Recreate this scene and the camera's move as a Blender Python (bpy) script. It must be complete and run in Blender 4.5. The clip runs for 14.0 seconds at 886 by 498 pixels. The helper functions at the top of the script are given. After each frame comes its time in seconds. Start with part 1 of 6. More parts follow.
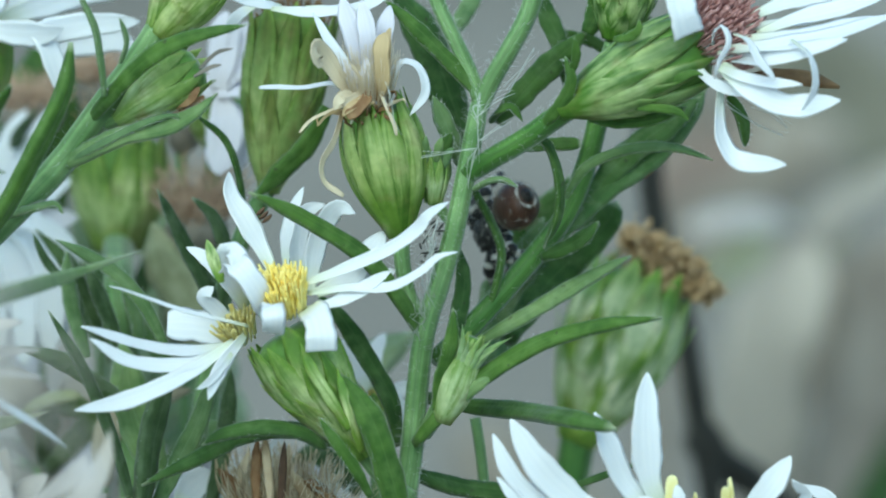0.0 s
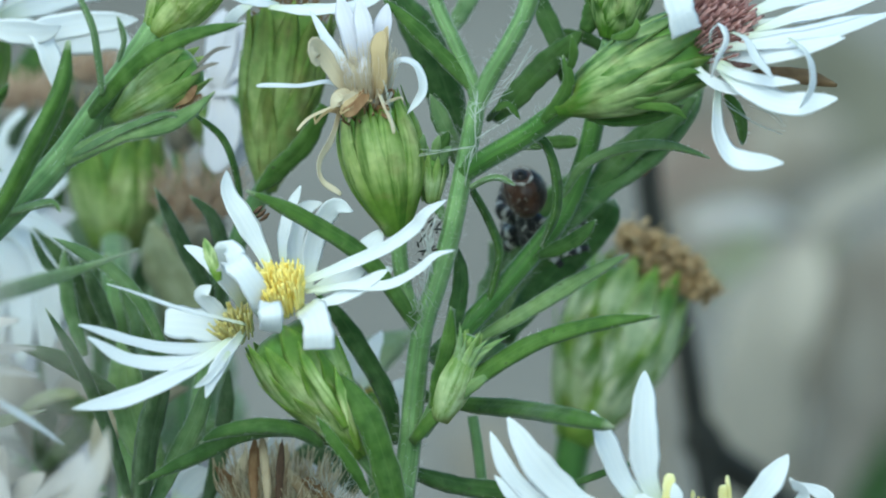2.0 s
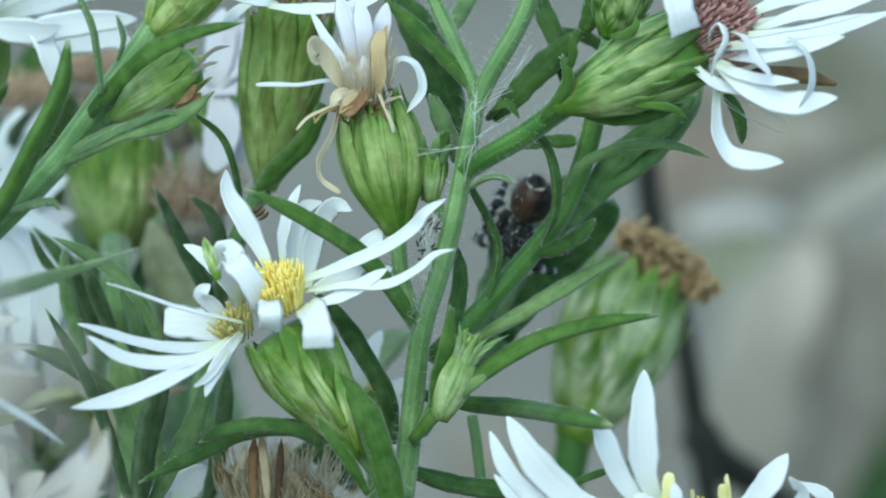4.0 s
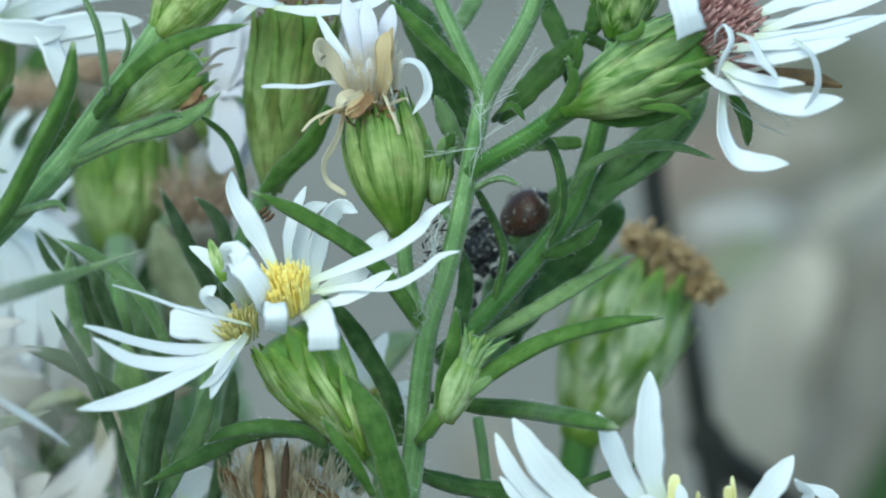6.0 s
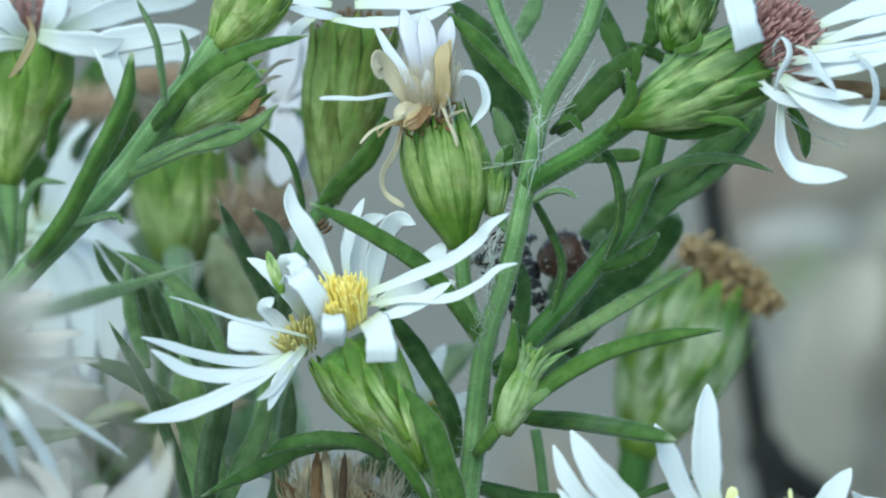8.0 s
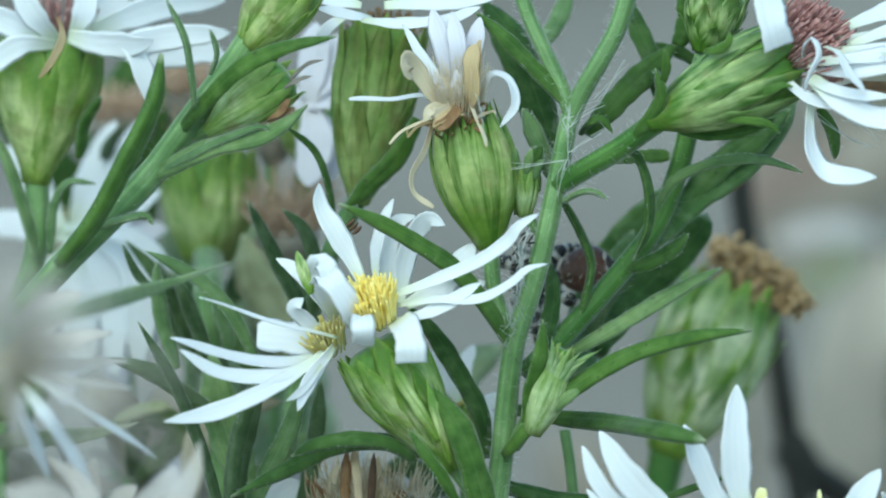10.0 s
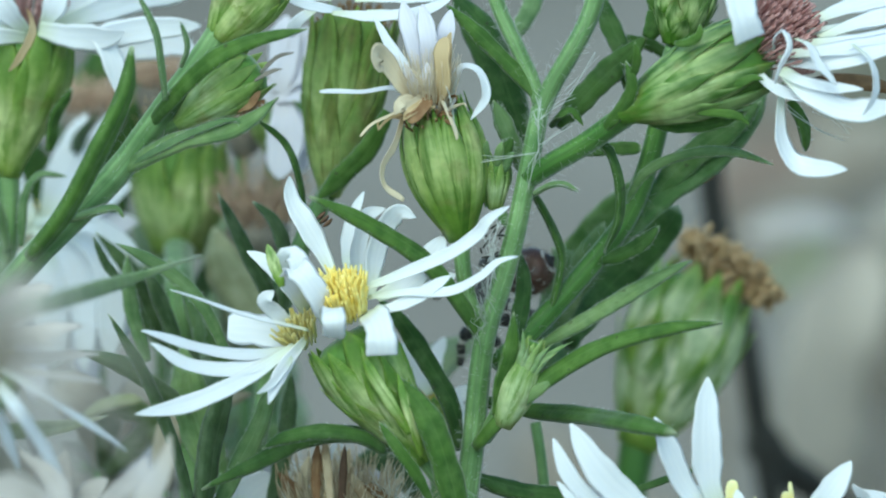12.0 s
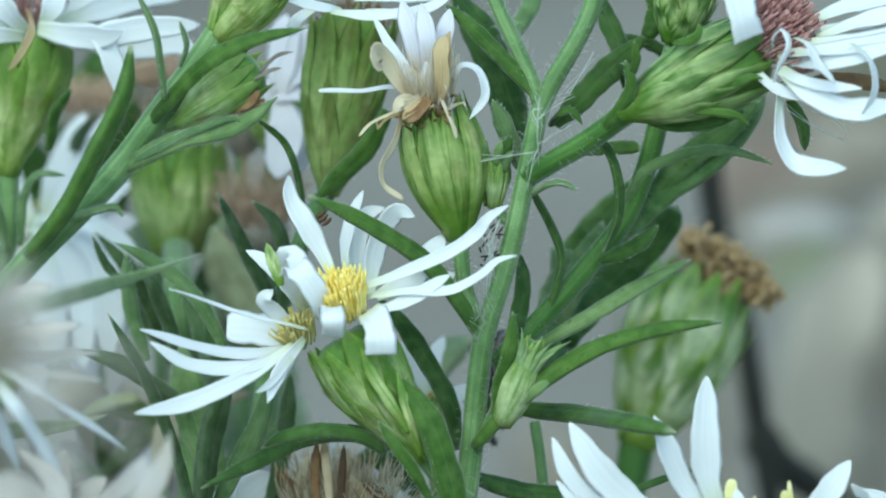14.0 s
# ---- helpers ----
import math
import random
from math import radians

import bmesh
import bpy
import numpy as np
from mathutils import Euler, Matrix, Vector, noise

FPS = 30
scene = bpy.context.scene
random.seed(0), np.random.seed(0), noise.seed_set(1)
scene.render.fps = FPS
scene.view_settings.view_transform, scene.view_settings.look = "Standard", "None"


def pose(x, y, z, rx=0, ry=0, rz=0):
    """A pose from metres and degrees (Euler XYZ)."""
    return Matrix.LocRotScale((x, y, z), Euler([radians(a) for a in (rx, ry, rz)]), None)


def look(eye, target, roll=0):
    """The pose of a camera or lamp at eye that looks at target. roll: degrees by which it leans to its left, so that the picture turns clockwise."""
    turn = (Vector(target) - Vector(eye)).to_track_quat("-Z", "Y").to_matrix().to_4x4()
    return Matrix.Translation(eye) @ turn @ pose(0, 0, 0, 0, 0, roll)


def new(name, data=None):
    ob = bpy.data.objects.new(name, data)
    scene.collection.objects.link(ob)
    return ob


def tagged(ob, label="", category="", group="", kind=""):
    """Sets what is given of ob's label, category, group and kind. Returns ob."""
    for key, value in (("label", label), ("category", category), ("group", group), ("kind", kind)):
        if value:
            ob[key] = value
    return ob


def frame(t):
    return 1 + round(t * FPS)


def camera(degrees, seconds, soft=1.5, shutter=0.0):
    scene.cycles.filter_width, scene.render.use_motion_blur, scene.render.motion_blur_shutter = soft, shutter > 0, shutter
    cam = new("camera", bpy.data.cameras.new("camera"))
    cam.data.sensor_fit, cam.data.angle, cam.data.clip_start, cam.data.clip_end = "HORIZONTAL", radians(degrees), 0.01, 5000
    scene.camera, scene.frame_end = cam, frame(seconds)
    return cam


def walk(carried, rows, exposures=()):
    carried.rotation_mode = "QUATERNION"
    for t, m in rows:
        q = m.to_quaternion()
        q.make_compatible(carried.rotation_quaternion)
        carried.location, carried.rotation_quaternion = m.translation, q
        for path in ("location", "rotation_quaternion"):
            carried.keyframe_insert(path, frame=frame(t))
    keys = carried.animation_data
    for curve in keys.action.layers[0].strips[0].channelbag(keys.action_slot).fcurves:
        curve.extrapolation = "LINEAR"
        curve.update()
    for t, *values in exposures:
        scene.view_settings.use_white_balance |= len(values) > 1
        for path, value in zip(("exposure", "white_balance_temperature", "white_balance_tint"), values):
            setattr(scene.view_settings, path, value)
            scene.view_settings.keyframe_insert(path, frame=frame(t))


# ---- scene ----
# A still tripod camera that only pans a little, half a metre from the asters.
EYE = (0.0, -0.48515, 0.72096)
cam = camera(4.28, 14.0, soft=2.0)
cam.data.dof.use_dof = True
cam.data.dof.focus_distance = 0.4998
cam.data.dof.aperture_fstop = 47.0
walk(cam, [
    (0, pose(*EYE, 76.0000, 0, 0.0000)),
    (0.5, pose(*EYE, 75.9959, 0, -0.0042)),
    (1, pose(*EYE, 75.9918, 0, -0.0085)),
    (1.5, pose(*EYE, 75.9915, 0, -0.0126)),
    (2, pose(*EYE, 75.9915, 0, -0.0126)),
    (2.5, pose(*EYE, 75.9915, 0, -0.0126)),
    (3, pose(*EYE, 75.9915, 0, -0.0167)),
    (5.5, pose(*EYE, 75.9790, 0, -0.0126)),
    (6, pose(*EYE, 75.9959, 0, 0.0126)),
    (6.5, pose(*EYE, 76.0231, 0, 0.1505)),
    (7, pose(*EYE, 76.0459, 0, 0.2133)),
    (7.5, pose(*EYE, 76.0126, 0, 0.3053)),
    (8, pose(*EYE, 76.0543, 0, 0.3012)),
    (10.5, pose(*EYE, 76.0587, 0, 0.4642)),
    (11, pose(*EYE, 76.0628, 0, 0.4223)),
    (11.5, pose(*EYE, 76.0292, 0, 0.3031)),
    (12, pose(*EYE, 76.0210, 0, 0.3012)),
    (12.5, pose(*EYE, 76.0210, 0, 0.3009)),
    (13, pose(*EYE, 76.0167, 0, 0.2968)),
    (13.5, pose(*EYE, 76.0167, 0, 0.2968)),
    (14, pose(*EYE, 76.0167, 0, 0.2968)),
], exposures=[(0, 0.62, 6060, -16), (14, 0.62, 6060, -16)])

# ---- light: open shade under a bright overcast sky ----
world = bpy.data.worlds.new("sky")
scene.world = world
world.use_nodes = True
wn, wl = world.node_tree.nodes, world.node_tree.links
sky = wn.new("ShaderNodeTexSky")
sky.sky_type, sky.sun_disc = "NISHITA", False
sky.sun_elevation, sky.sun_rotation = radians(58), radians(200)
wl.new(sky.outputs[0], wn["Background"].inputs[0])
wn["Background"].inputs[1].default_value = 0.15
sun = new("sun", bpy.data.lights.new("sun", "SUN"))
sun.data.energy, sun.data.angle, sun.data.color = 1.5, radians(60), (1.0, 0.96, 0.9)
sun.matrix_world = look((-0.4, -1.25, 2.1), (0, 0, 0.6))


# ---- materials ----
def shader(name, rough=0.5, spec=0.3, through_light=0.0, fuzz=0.0):
    """A node material; returns it with its node tree, principled shader and a socket-maker."""
    mat = bpy.data.materials.new(name)
    mat.use_nodes = True
    nt = mat.node_tree
    bsdf = nt.nodes["Principled BSDF"]
    bsdf.inputs["Roughness"].default_value = rough
    bsdf.inputs["Specular IOR Level"].default_value = spec
    if through_light:
        bsdf.inputs["Sheen Weight"].default_value = fuzz
        bsdf.inputs["Sheen Roughness"].default_value = 0.4
        tl = nt.nodes.new("ShaderNodeBsdfTranslucent")
        mix = nt.nodes.new("ShaderNodeMixShader")
        mix.inputs[0].default_value = through_light
        nt.links.new(bsdf.outputs[0], mix.inputs[1])
        nt.links.new(tl.outputs[0], mix.inputs[2])
        nt.links.new(mix.outputs[0], nt.nodes["Material Output"].inputs[0])
        mat["tl"] = tl.name
    return mat, nt, bsdf


def ramp(nt, fac, stops):
    n = nt.nodes.new("ShaderNodeValToRGB")
    while len(n.color_ramp.elements) < len(stops):
        n.color_ramp.elements.new(0.5)
    for e, (pos, col) in zip(n.color_ramp.elements, stops):
        e.position, e.color = pos, (*col, 1)
    nt.links.new(fac, n.inputs[0])
    return n.outputs[0]


def noise_tex(nt, scale, detail=4.0, vec=None):
    n = nt.nodes.new("ShaderNodeTexNoise")
    n.inputs["Scale"].default_value, n.inputs["Detail"].default_value = scale, detail
    if vec is None:
        vec = nt.nodes.new("ShaderNodeTexCoord").outputs["Object"]
    nt.links.new(vec, n.inputs["Vector"])
    return n.outputs[0]


def blend(nt, fac, a, b, mode="MIX"):
    n = nt.nodes.new("ShaderNodeMix")
    n.data_type, n.blend_type = "RGBA", mode
    for sock, val in ((n.inputs[0], fac), (n.inputs[6], a), (n.inputs[7], b)):
        if isinstance(val, (int, float)):
            sock.default_value = val
        elif isinstance(val, tuple):
            sock.default_value = (*val, 1)
        else:
            nt.links.new(val, sock)
    return n.outputs[2]


def math_node(nt, op, a, b=0.0, c=0.0):
    n = nt.nodes.new("ShaderNodeMath")
    n.operation = op
    for sock, val in zip(n.inputs, (a, b, c)):
        if isinstance(val, (int, float)):
            sock.default_value = val
        else:
            nt.links.new(val, sock)
    return n.outputs[0]


def uv_of(nt):
    uv = nt.nodes.new("ShaderNodeUVMap")
    sep = nt.nodes.new("ShaderNodeSeparateXYZ")
    nt.links.new(uv.outputs[0], sep.inputs[0])
    return uv.outputs[0], sep.outputs[0], sep.outputs[1]


def stretched(nt, uv, sx, sy):
    m = nt.nodes.new("ShaderNodeMapping")
    m.inputs["Scale"].default_value = (sx, sy, 1)
    nt.links.new(uv, m.inputs[0])
    return m.outputs[0]


def bump(nt, bsdf, height, strength, dist):
    n = nt.nodes.new("ShaderNodeBump")
    n.inputs["Strength"].default_value, n.inputs["Distance"].default_value = strength, dist
    nt.links.new(height, n.inputs["Height"])
    nt.links.new(n.outputs[0], bsdf.inputs["Normal"])


def colour(mat, nt, bsdf, sock):
    nt.links.new(sock, bsdf.inputs["Base Color"])
    if "tl" in mat:
        nt.links.new(sock, nt.nodes[mat["tl"]].inputs[0])
    return mat


def random_of(nt):
    return nt.nodes.new("ShaderNodeObjectInfo").outputs["Random"]


def green(name, low, high, pale, rough=0.66, veins=0.22):
    """Leaf tissue: mottled green, paler midrib and margin line, whitish pointed tip."""
    mat, nt, b = shader(name, rough, 0.3, 0.3, 0.35)
    uv, u, v = uv_of(nt)
    base = ramp(nt, noise_tex(nt, 900, 5), [(0.3, low), (0.7, high)])
    streak = ramp(nt, noise_tex(nt, 1.0, 3, stretched(nt, uv, 14, 1.6)), [(0.35, (0.86,) * 3), (0.7, (1.14,) * 3)])
    base = blend(nt, 1.0, base, streak, "MULTIPLY")
    shade = ramp(nt, random_of(nt), [(0.0, (0.72, 0.8, 0.78)), (1.0, (1.2, 1.15, 1.0))])
    base = blend(nt, 1.0, base, shade, "MULTIPLY")
    patch = ramp(nt, noise_tex(nt, 330, 3), [(0.3, (0.86, 0.9, 0.84)), (0.5, (1, 1, 1)), (0.7, (1.2, 1.14, 1.14))])
    base = blend(nt, 1.0, base, patch, "MULTIPLY")
    bloom = ramp(nt, noise_tex(nt, 1500, 4), [(0.46, (0, 0, 0)), (0.7, (0.42,) * 3)])
    base = blend(nt, bloom, base, pale)
    rim = math_node(nt, "MULTIPLY", math_node(nt, "ABSOLUTE", math_node(nt, "SUBTRACT", u, 0.5)), 2.0)
    base = blend(nt, ramp(nt, rim, [(0.74, (0, 0, 0)), (1.0, (0.34,) * 3)]), base, pale)
    speck = ramp(nt, noise_tex(nt, 2600, 2), [(0.7, (0, 0, 0)), (0.75, (0.6,) * 3)])
    base = blend(nt, speck, base, (0.05, 0.045, 0.03))
    mid = math_node(nt, "ABSOLUTE", math_node(nt, "SUBTRACT", u, 0.5))
    rib = math_node(nt, "SUBTRACT", 1.0, math_node(nt, "MULTIPLY", mid, 16.0))
    rib = math_node(nt, "MULTIPLY", math_node(nt, "MAXIMUM", rib, 0.0), veins)
    base = blend(nt, rib, base, pale)
    tip = math_node(nt, "MULTIPLY", math_node(nt, "MAXIMUM", math_node(nt, "SUBTRACT", v, 0.955), 0.0), 18.0)
    base = blend(nt, math_node(nt, "MINIMUM", tip, 0.8), base, (0.55, 0.6, 0.42))
    bump(nt, b, noise_tex(nt, 5200, 3), 0.5, 0.00008)
    return colour(mat, nt, b, base)


LEAF = green("leaf_green", (0.044, 0.106, 0.017), (0.1, 0.2, 0.034), (0.19, 0.315, 0.085))
LEAF_DARK = green("leaf_dark_green", (0.037, 0.09, 0.017), (0.082, 0.168, 0.035), (0.155, 0.25, 0.085))
LEAF_PALE = green("leaf_grey_green", (0.11, 0.2, 0.075), (0.22, 0.33, 0.145), (0.32, 0.43, 0.22))


def stem_material(name, low, high):
    mat, nt, b = shader(name, 0.5, 0.3, 0.1, 0.4)
    uv, u, v = uv_of(nt)
    base = ramp(nt, noise_tex(nt, 700, 5), [(0.3, low), (0.7, high)])
    ridge = ramp(nt, noise_tex(nt, 1.0, 2, stretched(nt, uv, 16, 0.8)), [(0.35, (0.7,) * 3), (0.65, (1.3,) * 3)])
    base = blend(nt, 1.0, base, ridge, "MULTIPLY")
    bump(nt, b, noise_tex(nt, 1.0, 3, stretched(nt, uv, 22, 6)), 0.4, 0.0001)
    return colour(mat, nt, b, base)


STEM = stem_material("stem_green", (0.1, 0.195, 0.06), (0.225, 0.35, 0.14))
STEM_DEEP = stem_material("stem_deep_green", (0.05, 0.13, 0.02), (0.108, 0.222, 0.044))


def bract_material(name, pale, mid, tip, gloss=0.45, amount=1.0, ribbed=False, where=0.42):
    """Overlapping scales: pale papery base and margins, a green centre line that widens into a leafy green tip."""
    mat, nt, b = shader(name, gloss, 0.4, 0.3)
    uv, u, v = uv_of(nt)
    edge = math_node(nt, "MULTIPLY", math_node(nt, "ABSOLUTE", math_node(nt, "SUBTRACT", u, 0.5)), 2.0)
    shift = nt.nodes.new("ShaderNodeVectorMath")
    nt.links.new(stretched(nt, uv, 4.5, 1.7), shift.inputs[0])
    nt.links.new(math_node(nt, "MULTIPLY", random_of(nt), 57.0), shift.inputs[1])
    streak = noise_tex(nt, 1.0, 3, shift.outputs[0])
    grain = math_node(nt, "SUBTRACT", streak, 0.5)
    soft = math_node(nt, "SUBTRACT", noise_tex(nt, 620, 3), 0.5)
    big = noise_tex(nt, 330, 2)
    # papery pale patch on the middle of the scale, broken by soft blotches
    low = math_node(nt, "SUBTRACT", 1.0, math_node(nt, "MULTIPLY", math_node(nt, "ABSOLUTE", math_node(nt, "SUBTRACT", v, where)), 2.6))
    pale_at = math_node(nt, "ADD", math_node(nt, "MULTIPLY", low, 0.55), math_node(nt, "MULTIPLY", big, 1.1))
    pale_at = math_node(nt, "ADD", pale_at, math_node(nt, "MULTIPLY", grain, 0.7))
    pale_at = math_node(nt, "SUBTRACT", pale_at, math_node(nt, "MULTIPLY", edge, 0.22))
    base = blend(nt, ramp(nt, pale_at, [(0.55, (0, 0, 0)), (1.15, (amount,) * 3)]), mid, pale)
    # the leafy tip: a narrow spearhead
    far = math_node(nt, "ABSOLUTE", math_node(nt, "SUBTRACT", v, 0.8))
    inside = math_node(nt, "SUBTRACT", math_node(nt, "SUBTRACT", 1.0, math_node(nt, "MULTIPLY", far, 2.4)), math_node(nt, "MULTIPLY", edge, 0.75))
    if ribbed:   # green grooves between pale ribs, instead of a spearhead
        inside = math_node(nt, "SUBTRACT", math_node(nt, "ADD", edge, math_node(nt, "MULTIPLY", v, 0.6)), 0.75)
    inside = math_node(nt, "ADD", inside, math_node(nt, "MULTIPLY", grain, 1.6))
    inside = math_node(nt, "ADD", inside, math_node(nt, "MULTIPLY", math_node(nt, "SUBTRACT", random_of(nt), 0.6), 0.7))
    base = blend(nt, ramp(nt, inside, [(0.1, (0, 0, 0)), (0.75, (0.85,) * 3)]), base, tip)
    base = blend(nt, ramp(nt, streak, [(0.32, (0.75,) * 3), (0.47, (0, 0, 0))]), base, tip)
    var = ramp(nt, random_of(nt), [(0.0, (0.8, 0.86, 0.78)), (1.0, (1.15, 1.1, 1.12))])
    base = blend(nt, 1.0, base, var, "MULTIPLY")
    mott = ramp(nt, soft, [(0.0, (0.9, 0.94, 0.85)), (0.12, (1.1, 1.08, 1.1)), (0.25, (1.35, 1.25, 1.5))])
    base = blend(nt, 1.0, base, mott, "MULTIPLY")
    base = blend(nt, ramp(nt, noise_tex(nt, 800, 4), [(0.53, (0, 0, 0)), (0.7, (0.5,) * 3)]), base, (0.23, 0.19, 0.07))
    speck = ramp(nt, noise_tex(nt, 2400, 3), [(0.34, (0.86, 0.9, 0.84)), (0.5, (1.0,) * 3), (0.66, (1.13, 1.1, 1.12))])
    base = blend(nt, 1.0, base, speck, "MULTIPLY")
    bump(nt, b, noise_tex(nt, 1.0, 3, stretched(nt, uv, 9, 2)), 0.25, 0.00008)
    return colour(mat, nt, b, base)


BRACT = bract_material("bract_green", (0.72, 0.79, 0.42), (0.32, 0.47, 0.09), (0.13, 0.27, 0.034), 0.42, 1.05, where=0.58)
BRACT_RIBBED = bract_material("bract_ribbed_green", (0.6, 0.67, 0.3), (0.22, 0.35, 0.056), (0.085, 0.185, 0.022), 0.36, 0.7, ribbed=True, where=0.62)
BRACT_PALE = bract_material("bract_pale", (0.62, 0.71, 0.42), (0.36, 0.48, 0.16), (0.22, 0.35, 0.075))
BRACT_OLD = bract_material("bract_browning", (0.44, 0.53, 0.2), (0.24, 0.36, 0.075), (0.15, 0.185, 0.042), 0.6, 0.9, where=0.4)
BRACT_BRIGHT = bract_material("bract_yellow_green", (0.6, 0.68, 0.32), (0.29, 0.41, 0.085), (0.15, 0.27, 0.04))
BRACT_MID = bract_material("bract_mid_green", (0.54, 0.65, 0.31), (0.125, 0.25, 0.034), (0.05, 0.135, 0.015), 0.3, 0.8, where=0.62)
BRACT_SEED = bract_material("bract_white_edged", (0.82, 0.85, 0.6), (0.31, 0.46, 0.08), (0.1, 0.235, 0.03), 0.5, 1.25, where=0.6)
BRACT_WARM = bract_material("bract_olive", (0.5, 0.57, 0.2), (0.24, 0.33, 0.07), (0.1, 0.17, 0.03), 0.5, 0.9)
BRACT_CORE = stem_material("bract_core_green", (0.085, 0.18, 0.026), (0.15, 0.28, 0.05))


def petal_material(name, a, b_col, rough=0.5, through_light=0.3):
    mat, nt, b = shader(name, rough, 0.25, through_light)
    uv, u, v = uv_of(nt)
    base = ramp(nt, v, [(0.0, a), (0.3, b_col)])
    lines = ramp(nt, noise_tex(nt, 1.0, 2, stretched(nt, uv, 9, 0.5)), [(0.3, (0.94, 0.95, 0.97)), (0.6, (1.0,) * 3)])
    base = blend(nt, 1.0, base, lines, "MULTIPLY")
    bump(nt, b, noise_tex(nt, 1.0, 2, stretched(nt, uv, 11, 0.7)), 0.22, 0.0001)
    return colour(mat, nt, b, base)


PETAL = petal_material("petal_white", (0.82, 0.86, 0.68), (0.9, 0.91, 0.94))
PETAL_LILAC = petal_material("petal_lilac_white", (0.75, 0.72, 0.76), (0.83, 0.81, 0.88))
PETAL_TAN = petal_material("petal_withered_tan", (0.42, 0.24, 0.1), (0.6, 0.46, 0.26), 0.6, 0.2)
PETAL_CREAM = petal_material("petal_withered_cream", (0.5, 0.36, 0.19), (0.76, 0.66, 0.48), 0.55, 0.25)


def mottled(name, stops, scale=1200, rough=0.6, spec=0.3, relief=0.4, through_light=0.0):
    mat, nt, b = shader(name, rough, spec, through_light)
    n = noise_tex(nt, scale, 5)
    base = ramp(nt, n, stops)
    var = ramp(nt, random_of(nt), [(0.0, (0.85,) * 3), (1.0, (1.15,) * 3)])
    bump(nt, b, n, relief, 0.0001)
    return colour(mat, nt, b, blend(nt, 1.0, base, var, "MULTIPLY"))


FLORET = mottled("floret_yellow", [(0.3, (0.72, 0.53, 0.08)), (0.7, (0.9, 0.8, 0.32))], 1800, 0.5)
FLORET_GREEN = mottled("floret_green_yellow", [(0.3, (0.72, 0.6, 0.17)), (0.7, (0.88, 0.83, 0.48))], 2500, 0.5, through_light=0.2)
FLORET_PALE = mottled("floret_pale_yellow", [(0.3, (0.78, 0.7, 0.26)), (0.7, (0.88, 0.86, 0.58))], 1800, 0.5, through_light=0.25)
FLORET_RED = mottled("floret_maroon", [(0.3, (0.28, 0.11, 0.1)), (0.7, (0.58, 0.36, 0.34))], 2500, 0.55)
FLUFF = mottled("seed_fluff_tan", [(0.3, (0.58, 0.4, 0.2)), (0.7, (0.8, 0.61, 0.37))], 1500, 0.8, through_light=0.35)
FLUFF_BROWN = mottled("bristle_brown", [(0.3, (0.38, 0.26, 0.18)), (0.7, (0.62, 0.47, 0.35))], 1500, 0.8)
FADED = mottled("petal_faded", [(0.3, (0.47, 0.43, 0.4)), (0.7, (0.66, 0.61, 0.58))], 500, 0.7, 0.2, 0.3, 0.25)
HAIR = mottled("plant_hair_white", [(0.3, (0.6, 0.62, 0.58)), (0.7, (0.8, 0.82, 0.8))], 2000, 0.4, 0.4, 0.0, 0.3)
STRAW = mottled("dry_straw_brown", [(0.3, (0.4, 0.29, 0.18)), (0.7, (0.66, 0.54, 0.37))], 900, 0.7)
DRY = mottled("dry_brown", [(0.3, (0.13, 0.075, 0.035)), (0.7, (0.32, 0.2, 0.1))], 900, 0.7)
DRY_DARK = mottled("dry_dark_brown", [(0.3, (0.04, 0.025, 0.018)), (0.7, (0.13, 0.075, 0.045))], 900, 0.6)
DRY_PALE = mottled("dry_straw", [(0.3, (0.34, 0.29, 0.2)), (0.7, (0.5, 0.45, 0.34))], 500, 0.7, 0.2, 0.3, 0.2)
BUD_TIP = green("bud_tip_pale_green", (0.24, 0.38, 0.12), (0.4, 0.55, 0.24), (0.6, 0.7, 0.46))
# leaf green with shade put into its colour: darker and greyer than LEAF
LEAF_SHADED = green("leaf_shaded_grey_green", (0.042, 0.082, 0.028), (0.095, 0.155, 0.062), (0.2, 0.27, 0.15))
LEAF_SILVER = green("leaf_silver_green", (0.2, 0.29, 0.18), (0.34, 0.43, 0.3), (0.4, 0.5, 0.36))
LEAF_HAIRY = green("leaf_downy_green", (0.075, 0.16, 0.04), (0.15, 0.265, 0.085), (0.3, 0.42, 0.2))
DRY_ROSE = mottled("dry_rosy_brown", [(0.3, (0.2, 0.15, 0.125)), (0.7, (0.31, 0.245, 0.21))], 300, 0.8)
HAY = mottled("dry_olive_hay", [(0.3, (0.13, 0.125, 0.095)), (0.7, (0.22, 0.21, 0.165))], 200, 0.8)
LEAF_OLIVE = green("leaf_olive", (0.085, 0.12, 0.04), (0.15, 0.2, 0.075), (0.2, 0.26, 0.11))
LEAF_STRAW = green("leaf_straw", (0.3, 0.32, 0.2), (0.42, 0.44, 0.3), (0.5, 0.5, 0.36))
DRY_WARM = mottled("dry_grey_brown", [(0.3, (0.17, 0.145, 0.12)), (0.7, (0.3, 0.27, 0.23))], 300, 0.8)
DRY_GREY = mottled("dry_pale_grey", [(0.3, (0.42, 0.38, 0.33)), (0.7, (0.55, 0.5, 0.44))], 300, 0.8, 0.2, 0.3, 0.2)
RUST = mottled("rust_brown", [(0.3, (0.2, 0.1, 0.045)), (0.7, (0.36, 0.23, 0.12))], 1500, 0.65, through_light=0.15)
